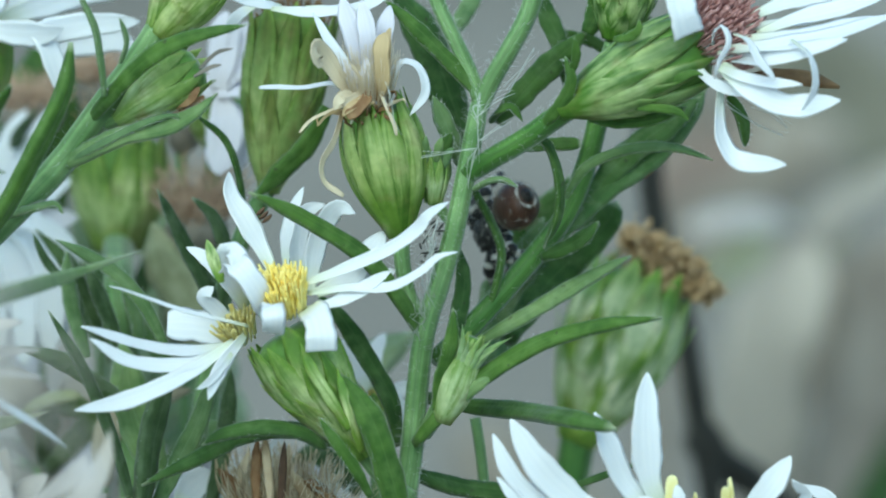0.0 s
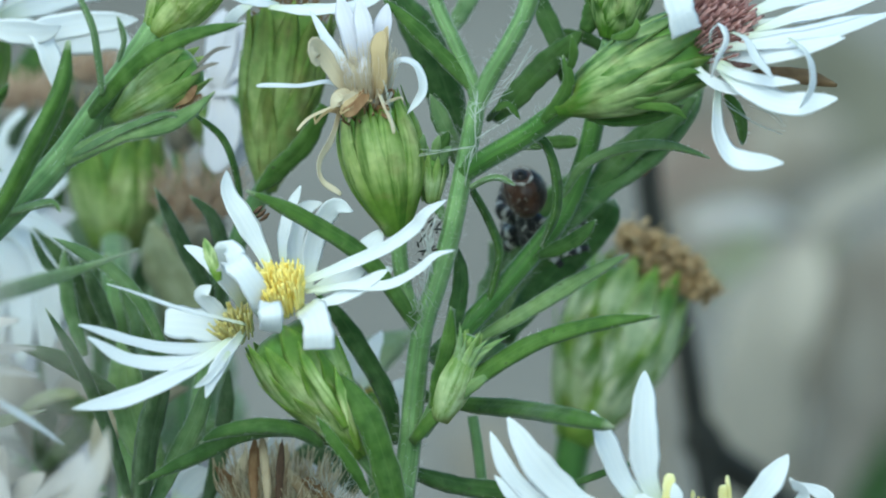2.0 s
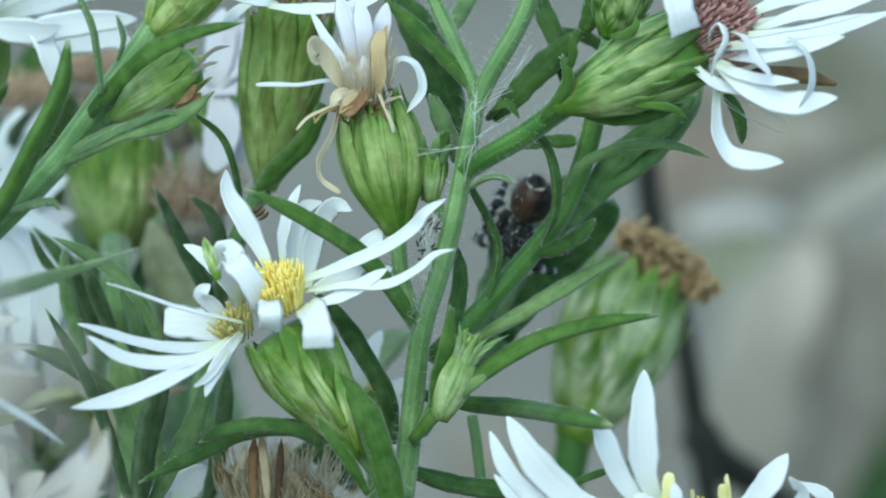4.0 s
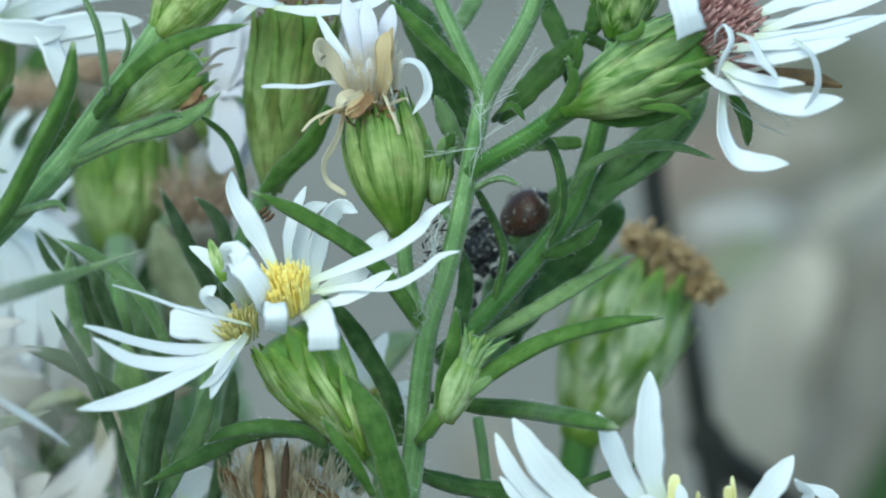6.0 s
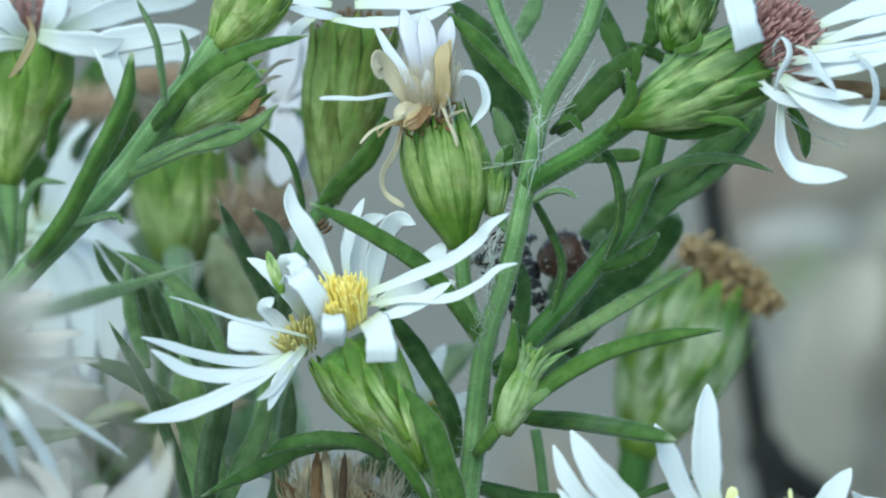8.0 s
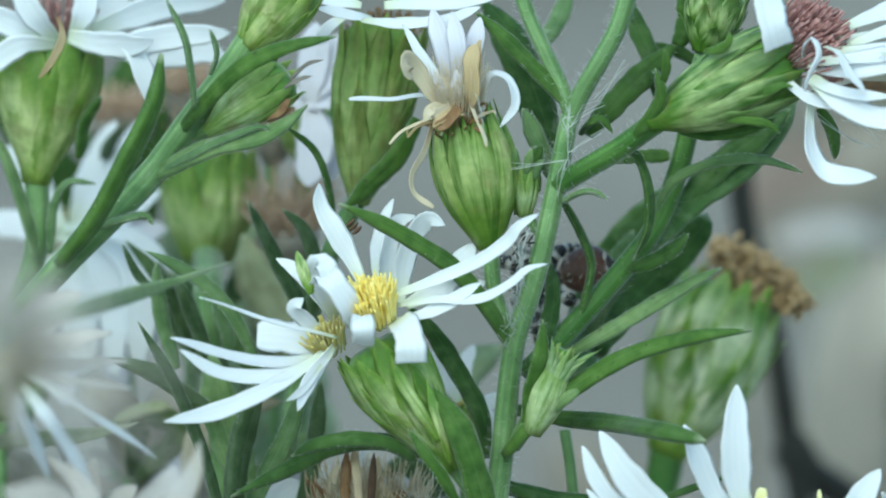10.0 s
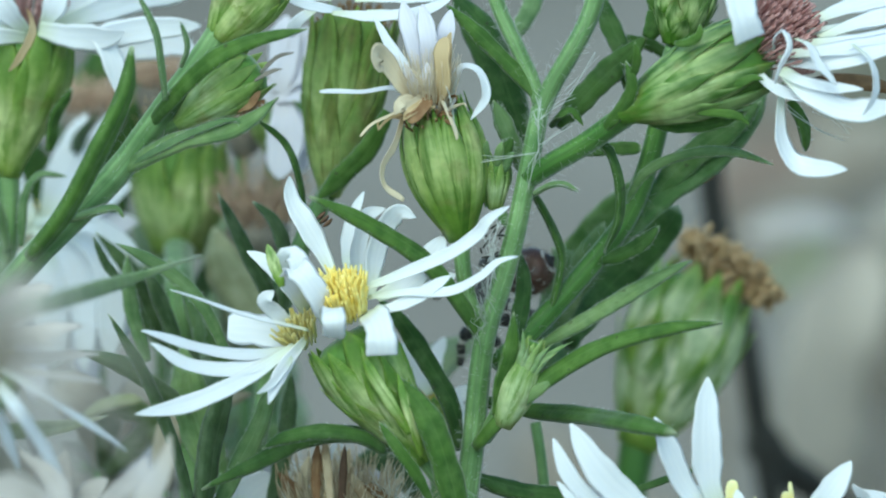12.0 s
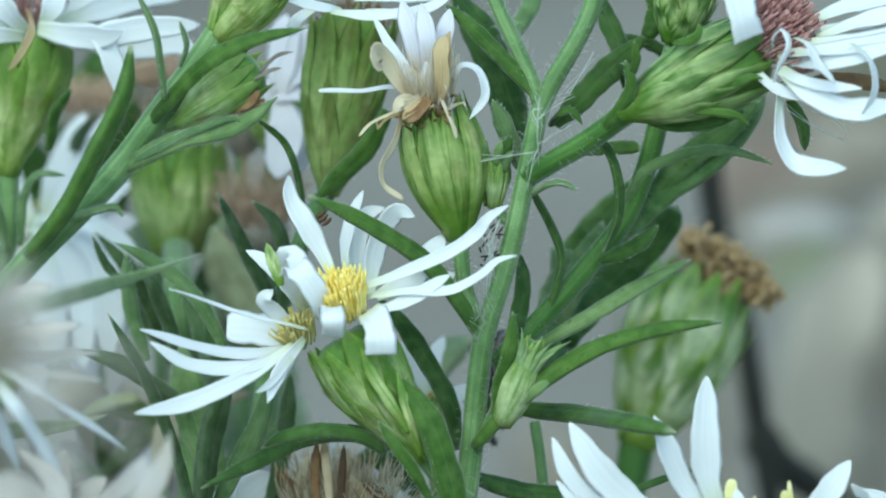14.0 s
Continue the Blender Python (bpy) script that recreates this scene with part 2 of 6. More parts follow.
BARK = mottled("dark_stalk_bark", [(0.3, (0.014, 0.014, 0.012)), (0.7, (0.042, 0.042, 0.036))], 400, 0.7)


# ---- mesh building ----
ORIGIN = Vector((0.0, 0.0, 0.6))   # the plants' coordinates are millimetres round this point
TOWARD = Vector((0.0, -0.97, 0.24))  # from the plants to the open side
HOME = {}
FUZZY = set()   # plants close enough to show the hairs on their leaf margins


def at(p):
    return Vector(p) * 0.001 + ORIGIN


def smooth_path(pts, n):
    """n + 1 points at even steps of a Catmull-Rom curve through pts."""
    pts = [Vector(p) for p in pts]
    if len(pts) == 2:
        pts.insert(1, (pts[0] + pts[1]) / 2)
    ext = [pts[0] * 2 - pts[1], *pts, pts[-1] * 2 - pts[-2]]
    fine = []
    for i in range(len(pts) - 1):
        a, b, c, d = ext[i:i + 4]
        for k in range(12):
            t = k / 12
            fine.append(0.5 * (2 * b + (c - a) * t + (2 * a - 5 * b + 4 * c - d) * t * t + (3 * b - a - 3 * c + d) * t ** 3))
    fine.append(pts[-1])
    run = [0.0]
    for p, q in zip(fine, fine[1:]):
        run.append(run[-1] + (q - p).length)
    out, j = [], 0
    for k in range(n + 1):
        goal = run[-1] * k / n
        while j < len(fine) - 2 and run[j + 1] < goal:
            j += 1
        span = run[j + 1] - run[j] or 1
        out.append(fine[j].lerp(fine[j + 1], min(1.0, (goal - run[j]) / span)))
    return out


class Geo:
    """Vertices, faces and texture coordinates of one mesh, in millimetres round ORIGIN."""

    def __init__(self):
        self.v, self.f, self.uv = [], [], []

    def sweep(self, pts, section, n=14, face=TOWARD, twist=(0, 0), wave=0.0):
        """section(t) gives a closed ring of (side, normal, u) about the path; t runs from 0 to 1."""
        line = smooth_path(pts, n)
        face, start, size = Vector(face), len(self.v), 0
        side_before = None
        for i, p in enumerate(line):
            t = i / n
            tan = (line[min(i + 1, n)] - line[max(i - 1, 0)]).normalized()
            side = tan.cross(face)
            if side.length < 0.15 and side_before is not None:
                side = side_before - tan * side_before.dot(tan)
            side.normalize()
            if side_before is not None and side.dot(side_before) < 0:
                side = -side
            side_before = side
            nor = side.cross(tan).normalized()
            a = radians(twist[0] + (twist[1] - twist[0]) * t)
            s2, n2 = side * math.cos(a) + nor * math.sin(a), nor * math.cos(a) - side * math.sin(a)
            ring = section(t)
            size = len(ring)
            lift = wave * math.sin(t * 9 + start)
            for s, h, u in ring:
                self.v.append(p + s2 * s + n2 * (h + lift))
                self.uv.append((u, t))
        for i in range(n):
            for k in range(size):
                a, b = start + i * size + k, start + i * size + (k + 1) % size
                self.f.append((a, b, b + size, a + size))
        self.f.append(tuple(start + k for k in reversed(range(size))))
        self.f.append(tuple(start + n * size + k for k in range(size)))
        return self

    def mesh(self, name, origin):
        me = bpy.data.meshes.new(name)
        me.from_pydata([tuple(v * 0.001 - origin) for v in self.v], [], self.f)
        layer = me.uv_layers.new(name="UVMap")
        idx = np.empty(len(me.loops), dtype=np.int32)
        me.loops.foreach_get("vertex_index", idx)
        layer.data.foreach_set("uv", np.array(self.uv, dtype=np.float32)[idx].ravel())
        me.shade_smooth()
        me.validate()
        return me


def thing(name, base, label, category, group=""):
    ob = new(name)
    ob.empty_display_size = 0.002
    foot = Vector((base[0], base[1], -600.0))
    ob.location = at(foot)
    HOME[ob.name] = foot * 0.001
    return tagged(ob, label, category, group)


def set_back(plant, k):
    """Moves a whole plant away from the open side, growing with the distance."""
    eye = Vector(EYE)
    plant.location, plant.scale = eye + (plant.location - eye) * k, (k, k, k)


def rooted(plant, top, r_top, name="lower_stem", material=None):
    """The unseen lower stalk, from the ground up to top."""
    x, y, _ = HOME[plant.name] * 1000
    t = Vector(top)
    d = Vector((x, y, -603.0))
    part(name, Geo().sweep([d, d.lerp(t, 0.35) + Vector((3, 2, 0)), d.lerp(t, 0.75) + Vector((1.5, -1, 0)), t], round_section(lambda q: r_top * (1.5 - 0.5 * q)), 24), material or STEM, plant)


def part(name, geo, material, parent, label=""):
    """Links geo as one mesh object under a thing or under one of its parts."""
    origin = HOME[parent.name]
    ob = new(name, geo.mesh(name, origin))
    ob.data.materials.append(material)
    ob.parent = parent
    HOME[ob.name] = origin
    return tagged(ob, label)


def round_section(radius, ridges=0.06, k=10):
    def section(t):
        r = radius(t)
        return [(r * math.cos(a) * (1 + ridges * math.cos(3 * a)), r * math.sin(a) * (1 + ridges * math.cos(3 * a)), i / k)
                for i in range(k) for a in (math.tau * i / k,)]
    return section


def blade_section(width, thick, fold, shape):
    """A leaf's cross-section: fleshy, rounded margins, shallow groove above, keel below."""
    def section(t):
        w = width * 0.5 * shape(t)
        th = thick * min(1.0, 0.25 + shape(t))
        up = [(s * w, fold * s * s * w + th * 0.5 * (1 - s * s) ** 0.5 - 0.1 * w * math.exp(-(s * 5) ** 2), 0.5 + s / 2) for s in (-0.97, -0.8, -0.5, -0.2, 0, 0.2, 0.5, 0.8, 0.97)]
        low = [(s * w, fold * s * s * w - th * 0.6 * (1 - s * s) ** 0.5 - 0.12 * th * math.exp(-(s * 4) ** 2), 0.5 + s / 2) for s in (0.8, 0.4, 0, -0.4, -0.8)]
        return up + low
    return section


def lance(t):
    """Outline of a narrow leaf: slightly narrowed base, even blade, short pointed tip."""
    return max(0.03, (0.55 + 0.45 * math.sin(min(1, t * 2.4) * math.pi / 2)) * max(0, 1 - max(0, (t - 0.6) / 0.4) ** 2.1) ** 0.95)


def blunt(t):
    return max(0.05, (0.5 + 0.5 * math.sin(min(1, t * 1.8) * math.pi / 2)) * (1 - max(0, (t - 0.75) / 0.25) ** 2.6) ** 0.6)


def strap(t):
    """Outline of a ray petal: narrow claw, even blade, bluntly pointed tip."""
    return max(0.08, min(1, 0.45 + 1.3 * t) * (1 - max(0, (t - 0.6) / 0.4) ** 2.2) ** 0.75)


def even(t):
    return max(0.35, min(1, 0.6 + 1.2 * t) * (1 - max(0, (t - 0.86) / 0.14) ** 2.5 * 0.5))


def leaf(plant, pts, width, material=None, face=TOWARD, thick=None, fold=0.08, shape=lance, twist=(0, 0), name="leaf", label=""):
    wob = pts[0][0] * 3.7 + pts[-1][2]

    def outline(t):
        return shape(t) * (1 + 0.05 * math.sin(t * 17 + wob) + 0.04 * math.sin(t * 41 + wob * 2))
    if twist == (0, 0):
        twist = (9 * math.sin(wob), 14 * math.sin(wob * 1.7))
    g = Geo().sweep(pts, blade_section(width, width * 0.58 if thick is None else thick, fold, outline), 26, face, twist, 0.03 * width)
    ob = part(name, g, material or LEAF, plant, label)
    if name == "leaf" and plant.name in FUZZY:
        rnd, h, line = random.Random(int(pts[0][0] * 91)), Geo(), smooth_path(pts, 40)
        for _ in range(320 if material in (LEAF_PALE, LEAF_SILVER, LEAF_HAIRY) else 170):
            k = rnd.randrange(1, 39)
            tan = (line[k + 1] - line[k - 1]).normalized()
            side = tan.cross(Vector(face)).normalized() * rnd.choice((-1, 1))
            p = line[k].lerp(line[k + 1], rnd.random()) + side * width * 0.48 * shape(k / 40) * rnd.uniform(0.55, 1)
            p += Vector(face).normalized() * width * 0.1
            ln = rnd.uniform(0.05, 0.2)
            way = (side + tan * rnd.uniform(0.3, 1.4) + Vector(face).normalized() * rnd.uniform(-0.2, 0.8)).normalized()
            h.sweep([p, p + way * ln * 0.5, p + way * ln], round_section(lambda q: 0.0065 * (1 - 0.7 * q), 0, 3), 2)
        tagged(part("leaf_hairs", h, HAIR, ob), kind="stuff")
    return ob


def stem(plant, pts, r0, r1, name="stem", material=None, hairs=0, hair_len=0.3):
    ob = part(name, Geo().sweep(pts, round_section(lambda t: r0 + (r1 - r0) * t), 22), material or STEM, plant)
    if hairs:
        rnd, line, g = random.Random(len(pts) * 7 + hairs), smooth_path(pts, 60), Geo()
        for _ in range(hairs):
            t = rnd.random()
            i = min(59, int(t * 60))
            p, tan = line[i].lerp(line[i + 1], rnd.random()), (line[i + 1] - line[i]).normalized()
            a = rnd.random() * math.tau
            side = tan.cross(TOWARD).normalized()
            out = side * math.cos(a) + side.cross(tan) * math.sin(a)
            r, ln = r0 + (r1 - r0) * t, hair_len * rnd.uniform(0.4, 1.3)
            tip = p + out * (r + ln) + tan * ln * rnd.uniform(-0.3, 0.9)
            g.sweep([p + out * r * 0.9, p + out * (r + ln * 0.5) + tan * ln * 0.15, tip],
                    round_section(lambda q: 0.0065 * (1 - 0.7 * q), 0, 3), 3)
        tagged(part("stem_hairs", g, HAIR, plant, "fine white hairs on the stem"), kind="stuff")
    return ob


def petal_section(width, cup, shape, thick=0.05):
    def section(t):
        w = width * 0.5 * shape(t)
        prof = [(s * w, cup * w * s * s + 0.025 * w * math.cos(s * 9), 0.5 + s / 2) for s in (-1, -0.75, -0.5, -0.25, 0, 0.25, 0.5, 0.75, 1)]
        low = [(s * w * 0.98, h - thick, u) for s, h, u in ((0.75, cup * w * 0.56, 0.875), (0.25, cup * w * 0.06, 0.625), (-0.25, cup * w * 0.06, 0.375), (-0.75, cup * w * 0.56, 0.125))]
        return prof + low
    return section


def petal(head, pts, width, material=None, face=(0.0, -0.6, 0.8), cup=0.15, shape=strap, twist=(0, 0), name="petal", label=""):
    wob = pts[0][0] * 2.9 + pts[-1][2] * 1.3

    def outline(t):
        return shape(t) * (1 + 0.06 * math.sin(t * 11 + wob) + 0.035 * math.sin(t * 29 + wob) + 0.12 * max(0, t - 0.8) * math.sin(t * 70 + wob))
    if twist == (0, 0):
        twist = (10 * math.sin(wob), 22 * math.sin(wob * 1.9))
    g = Geo().sweep(pts, petal_section(width * 0.9, cup, outline), 24, face, twist, 0.03)
    return part(name, g, material or PETAL, head, label)


def involucre(plant, base, top, r0, r1, bracts=56, material=None, rows=4, belly=0.1, seed=1, spread=0.0, long=0.8, wide=0.9, cone=1.0, first=0.5, curve=None, puff=0.028):
    """The green cup of a flower head: an urn clad in soft overlapping scales, the outer rows shorter, their tips free."""
    rnd = random.Random(seed)
    b, t = Vector(base), Vector(top)
    axis, length = (t - b).normalized(), (t - b).length
    side = axis.cross(TOWARD).normalized()
    fwd = side.cross(axis).normalized()

    def radius(q):
        if curve:
            return curve(max(0.0, q))
        rise = math.sin(min(1, max(0, q) / 0.8) * math.pi / 2) ** cone
        return r0 + (r1 - r0) * rise * (1 - 0.1 * max(0, q - 0.8) / 0.2) + belly * r1 * math.sin(min(1, max(0, q)) * math.pi)

    def spot(q, a, up):
        return b + axis * (q * length) + (side * math.cos(a) + fwd * math.sin(a)) * (radius(q) + up)
    g = Geo().sweep([b, b.lerp(t, 0.5), t], round_section(lambda q: radius(q) * (0.97 if q < 0.99 else 0.6), 0.01, 20), 16)
    cup = part("flower_head", g, material if material in (BRACT_WARM, BRACT_OLD, DRY, DRY_PALE, DRY_WARM) else BRACT_CORE, plant)
    for row in range(rows):
        inmost = row == rows - 1
        ring = max(5, bracts // rows) + (3 if inmost else 0)
        for i in range(ring):
            a = math.tau * (i + 0.5 * (row % 2) + rnd.uniform(-0.16, 0.16)) / ring + seed
            q1 = first + (1.05 - first) * row / max(1, rows - 1) + rnd.uniform(-0.07, 0.05)
            q0 = max(-0.03, q1 - long * rnd.uniform(0.85, 1.15))
            half = 0.5 * wide * r1 * rnd.uniform(0.85, 1.12)
            lift, lean = 0.012 * r1 * (rows - 1 - row) + 0.006 * r1, rnd.uniform(-0.1, 0.1)
            flare = spread * r1 * rnd.uniform(0.2, 1.6)
            bg = Geo()
            steps, cross = 10, (-1, -0.7, -0.35, 0, 0.35, 0.7, 1)
            for k in range(steps + 1):
                z = k / steps
                q = q0 + (q1 - q0) * z
                shape = min(1.0, 0.62 + 0.9 * z) * max(0.03, 1 - max(0.0, (z - 0.3) / 0.7) ** (3.0 if inmost else 1.35))
                da = min(1.1, half * shape / max(0.2 * r1, radius(q)))
                up = lift * min(1.0, 3 * z) + flare * max(0.0, z - 0.55) ** 2 * 4.5
                th = 0.012 * r1 + 0.006
                for c in cross:
                    bg.v.append(spot(q, a + lean * z + da * c, up + puff * r1 * shape * min(1.0, 0.15 + 2.6 * z) * (1 - 1.5 * c * c) + 0.006 * r1 * math.exp(-(c * 5) ** 2)))
                    bg.uv.append((0.5 + c / 2, z))
                for c in (0.8, 0, -0.8):
                    bg.v.append(spot(q, a + lean * z + da * c, up - th - 0.02 * r1 * shape))
                    bg.uv.append((0.5 + c / 2, z))
            size = len(cross) + 3
            for k in range(steps):
                for c in range(size):
                    p, o = k * size + c, k * size + (c + 1) % size
                    bg.f.append((p, o, o + size, p + size))
            bg.f.append(tuple(reversed(range(size))))
            bg.f.append(tuple(steps * size + c for c in range(size)))
            if plant.name in FUZZY:   # short pale hairs along the margins
                for _ in range(12):
                    z, c = rnd.uniform(0.35, 0.97), rnd.choice((-1, 1))
                    q = q0 + (q1 - q0) * z
                    da = min(1.1, half * max(0.05, 1 - max(0.0, (z - 0.3) / 0.7) ** 1.35) / max(0.2 * r1, radius(q)))
                    up = lift + flare * max(0.0, z - 0.55) ** 2 * 4.5
                    p, o = spot(q, a + lean * z + da * c * 0.95, up), spot(q + rnd.uniform(0.0, 0.05), a + lean * z + da * c + c * 0.09, up + rnd.uniform(0.02, 0.14))
                    first_v = len(bg.v)
                    bg.sweep([p, p.lerp(o, 0.5), o], round_section(lambda w: 0.009 * (1 - 0.6 * w), 0, 3), 2)
                    bg.uv[first_v:] = [(0.5, 0.45)] * (len(bg.v) - first_v)
            part("bract", bg, material or BRACT, cup)
    return cup


def disc(head, centre, axis, radius, count=60, material=None, length=0.9, spread=0.5, name="disc", label="", seed=3, thin=0.06):
    """A dome of tiny tubular florets."""
    rnd, g = random.Random(seed), Geo()
    c, ax = Vector(centre), Vector(axis).normalized()
    side = ax.orthogonal().normalized()
    fw = ax.cross(side)
    for i in range(count):
        r, a = math.sqrt((i + 0.5) / count), i * 2.39996
        d = side * math.cos(a) + fw * math.sin(a)
        foot = c + d * r * radius * 0.85 - ax * r * r * radius * 0.35
        way = (ax + d * r * spread + Vector([rnd.uniform(-0.13, 0.13) for _ in range(3)])).normalized()
        ln = length * rnd.uniform(0.6, 1.15)
        g.sweep([foot, foot + way * ln * 0.6, foot + way * ln], round_section(lambda q: thin * (0.7 + 1.0 * max(0, q - 0.55) - 2.6 * max(0, q - 0.9)), 0.25, 6), 6)
    return part(name, g, material or FLORET, head, label)


def bristles(head, centre, axis, radius, count, length, material, name="bristles", thick=0.02, spread=0.7, label="", seed=5, bend=0.15):
    rnd, g = random.Random(seed), Geo()
    c, ax = Vector(centre), Vector(axis).normalized()
    side = ax.orthogonal().normalized()
    fw = ax.cross(side)
    for i in range(count):
        r, a = math.sqrt(rnd.random()), rnd.random() * math.tau
        d = side * math.cos(a) + fw * math.sin(a)
        foot = c + d * r * radius
        way = (ax + d * r * spread).normalized()
        ln = length * rnd.uniform(0.6, 1.2)
        mid = foot + way * ln * 0.5 + Vector([rnd.uniform(-bend, bend) * ln for _ in range(3)])
        g.sweep([foot, mid, foot + way * ln], round_section(lambda q: thick * (1 - 0.7 * q), 0, 4), 5)
    return part(name, g, material, head, label)


# ---- ground ----
def ground_material():
    mat, nt, b = shader("dry_ground", 0.9, 0.1)
    a = ramp(nt, noise_tex(nt, 3.0, 6), [(0.35, (0.16, 0.143, 0.122)), (0.65, (0.29, 0.267, 0.234))])
    c = ramp(nt, noise_tex(nt, 60.0, 6), [(0.35, (0.8,) * 3), (0.7, (1.2,) * 3)])
    bump(nt, b, noise_tex(nt, 40.0, 6), 0.6, 0.01)
    return colour(mat, nt, b, blend(nt, 1.0, a, c, "MULTIPLY"))


def ground_sheet():
    bm = bmesh.new()
    xs = sorted({s * r for s in (-1, 1) for r in (0, 0.3, 0.6, 1, 1.5, 2, 3, 4, 6, 10, 20, 60, 200, 800, 2500)})
    grid = [[bm.verts.new((x, y, 0.015 * noise.noise((x * 2, y * 2, 0)) if abs(x) < 8 and abs(y) < 8 else 0)) for x in xs] for y in xs]
    for i in range(len(xs) - 1):
        for j in range(len(xs) - 1):
            bm.faces.new((grid[i][j], grid[i][j + 1], grid[i + 1][j + 1], grid[i + 1][j]))
    me = bpy.data.meshes.new("ground")
    bm.to_mesh(me)
    me.shade_smooth()
    me.materials.append(ground_material())
    return tagged(new("ground", me), "pale grey-brown dry ground with litter", "ground", kind="structure")


ground_sheet()

# ---- the central aster ----
aster = thing("aster_plant", (-1.64, -2.68, -10.73), "green hairy aster stalk with white flower heads", "plant", "asters")
FUZZY.add(aster.name)
rooted(aster, (-1.88, -3.22, -12.93), 0.524)
stem(aster, [(-1.88, -3.22, -12.93), (-1.64, -2.59, -10.38), (-1.33, -2.01, -8.07), (-0.86, -0.92, -3.68), (-0.14, -0.34, -1.36), (0.45, 0.18, 0.72), (0.93, 0.76, 3.03), (1.53, 1.96, 5.8)], 0.524, 0.405, hairs=1300)
stem(aster, [(1.48, 1.9, 5.57), (2, 2.19, 6.73), (2.89, 2.57, 8.23), (3.61, 3.4, 9.51), (4.15, 3.86, 11.37)], 0.405, 0.405, "branch", hairs=320)
stem(aster, [(1.53, 2, 5.97), (1.15, 2.77, 6.96), (0.53, 3.57, 8.13), (-0.14, 4.41, 9.41), (-0.69, 4.78, 10.92)], 0.334, 0.334, "branch", hairs=260)
stem(aster, [(1, 0.77, 3.08), (2.05, 0.44, 3.84), (3.47, 0.16, 4.77), (4.78, -0.1, 5.8), (5.84, -0.41, 6.61)], 0.453, 0.5, "branch", STEM_DEEP, hairs=320)
stem(aster, [(-1.4, -3.01, -10.02), (-2.47, -3.32, -9.2), (-3.42, -3.52, -7.91)], 0.334, 0.381, "branch")
stem(aster, [(-1.05, -0.69, -2.75), (-1.48, 0.03, -1.95), (-1.72, 0.32, -0.79), (-1.81, 0.66, 0.6)], 0.334, 0.357, "branch", hairs=200)
stem(aster, [(-0.33, 0.79, -5.1), (1.58, 2.22, -3.49), (3.5, 3.23, -1.52), (5.19, 4.24, 0.45), (6.15, 4.82, 2.78), (6.68, 5.34, 4.88), (7.35, 5.98, 7.45), (7.83, 6.68, 10.24)], 0.477, 0.429, "branch", STEM_DEEP, hairs=420)

# leaves of the central aster
leaf(aster, [(-1.17, -2.47, -7.83), (-0.1, -2.66, -6.54), (1.57, -2.78, -4.96), (3.94, -2.91, -3.41), (6.54, -3.21, -2.55), (9.2, -3.13, -2.2)], 0.858, LEAF, (0, -0.7, 0.7))
leaf(aster, [(-1.17, 0.44, -6.5), (1.1, 0.33, -6.96), (3.47, -2.62, -6.38), (5.33, -6.57, -5.68), (7.24, -8.12, -5.71)], 0.953, LEAF_DARK, (0, -0.8, 0.5), shape=blunt)
leaf(aster, [(-1.71, -4.92, -11.47), (-2.23, -5.25, -8.67), (-3.05, -5.14, -6.13), (-4.36, -4.17, -4.31)], 1.3, LEAF, (0.5, -0.8, 0.3))
leaf(aster, [(-1.89, -0.08, -8.59), (-2.25, 0.38, -6.73), (-3.21, 1.3, -5.11), (-4.41, 1.74, -3.37), (-5.37, 2.45, -2.56)], 0.906, LEAF_DARK, (0.5, -0.8, 0.2))
leaf(aster, [(-0.76, -0.92, -3.68), (-2, -0.94, -1.7), (-3.42, -1.02, 0.03), (-5.8, -1.15, 1.58), (-8.17, -1.37, 2.79)], 0.906, LEAF, (0.3, -0.6, 0.8))
leaf(aster, [(-3.43, -2.1, -8.42), (-4.39, -1.02, -8.21), (-6.3, -0.88, -7.68), (-8.44, -1.91, -7.65), (-10.32, -3.1, -8.32), (-12.7, -3.38, -9.43)], 0.858, LEAF_DARK, (0, -0.6, 0.8))
leaf(aster, [(-4.96, -3.9, -7.62), (-5.91, -4.2, -6.95), (-7.44, -4.4, -6.62), (-9.1, -4.4, -6.89), (-10.11, -4.2, -7.44)], 0.8, LEAF_DARK, (0, -0.6, 0.8))
leaf(aster, [(-1.53, -1.31, -9.37), (-0.1, -0.94, -9.96), (1.58, -0.53, -10.4), (3.97, -0.6, -10.68)], 0.953, LEAF_DARK, (0, -0.6, 0.8))
leaf(aster, [(1.29, 1.58, 2.21), (2.06, 2.21, 0.58), (2.49, 2.14, -0.51), (2.42, 2.2, -1.51), (1.87, 2.22, -3.49)], 0.524, LEAF, (1, -0.6, 0.2))
leaf(aster, [(1.29, 0.13, 2.57), (1.93, -0.27, 3.03), (2.52, -0.26, 3.08), (3.14, -0.34, 2.76)], 0.381, LEAF_PALE, (0, -0.3, 1))
leaf(aster, [(3.67, 1.17, 4.69), (4.44, 1.53, 4.07), (4.91, 1.18, 2.68), (4.87, 1.32, 1.17), (4.26, 1.95, -0.46)], 0.572, LEAF, (1, -0.7, 0))
leaf(aster, [(5.18, 3.44, 1.39), (6.13, 3.27, 2.79), (7.8, 2.96, 3.6), (9.7, 2.49, 3.79), (11.41, 1.88, 3.4)], 0.5, LEAF_PALE, (0, -0.7, 0.7))
leaf(aster, [(4.83, 4.49, -0.6), (6.64, 5.44, 1.15), (8.58, 6.28, 2.43), (10.39, 7.17, 3.95), (11.24, 7.52, 5.36)], 1.5, LEAF_HAIRY, (-0.4, -0.9, 0.3))
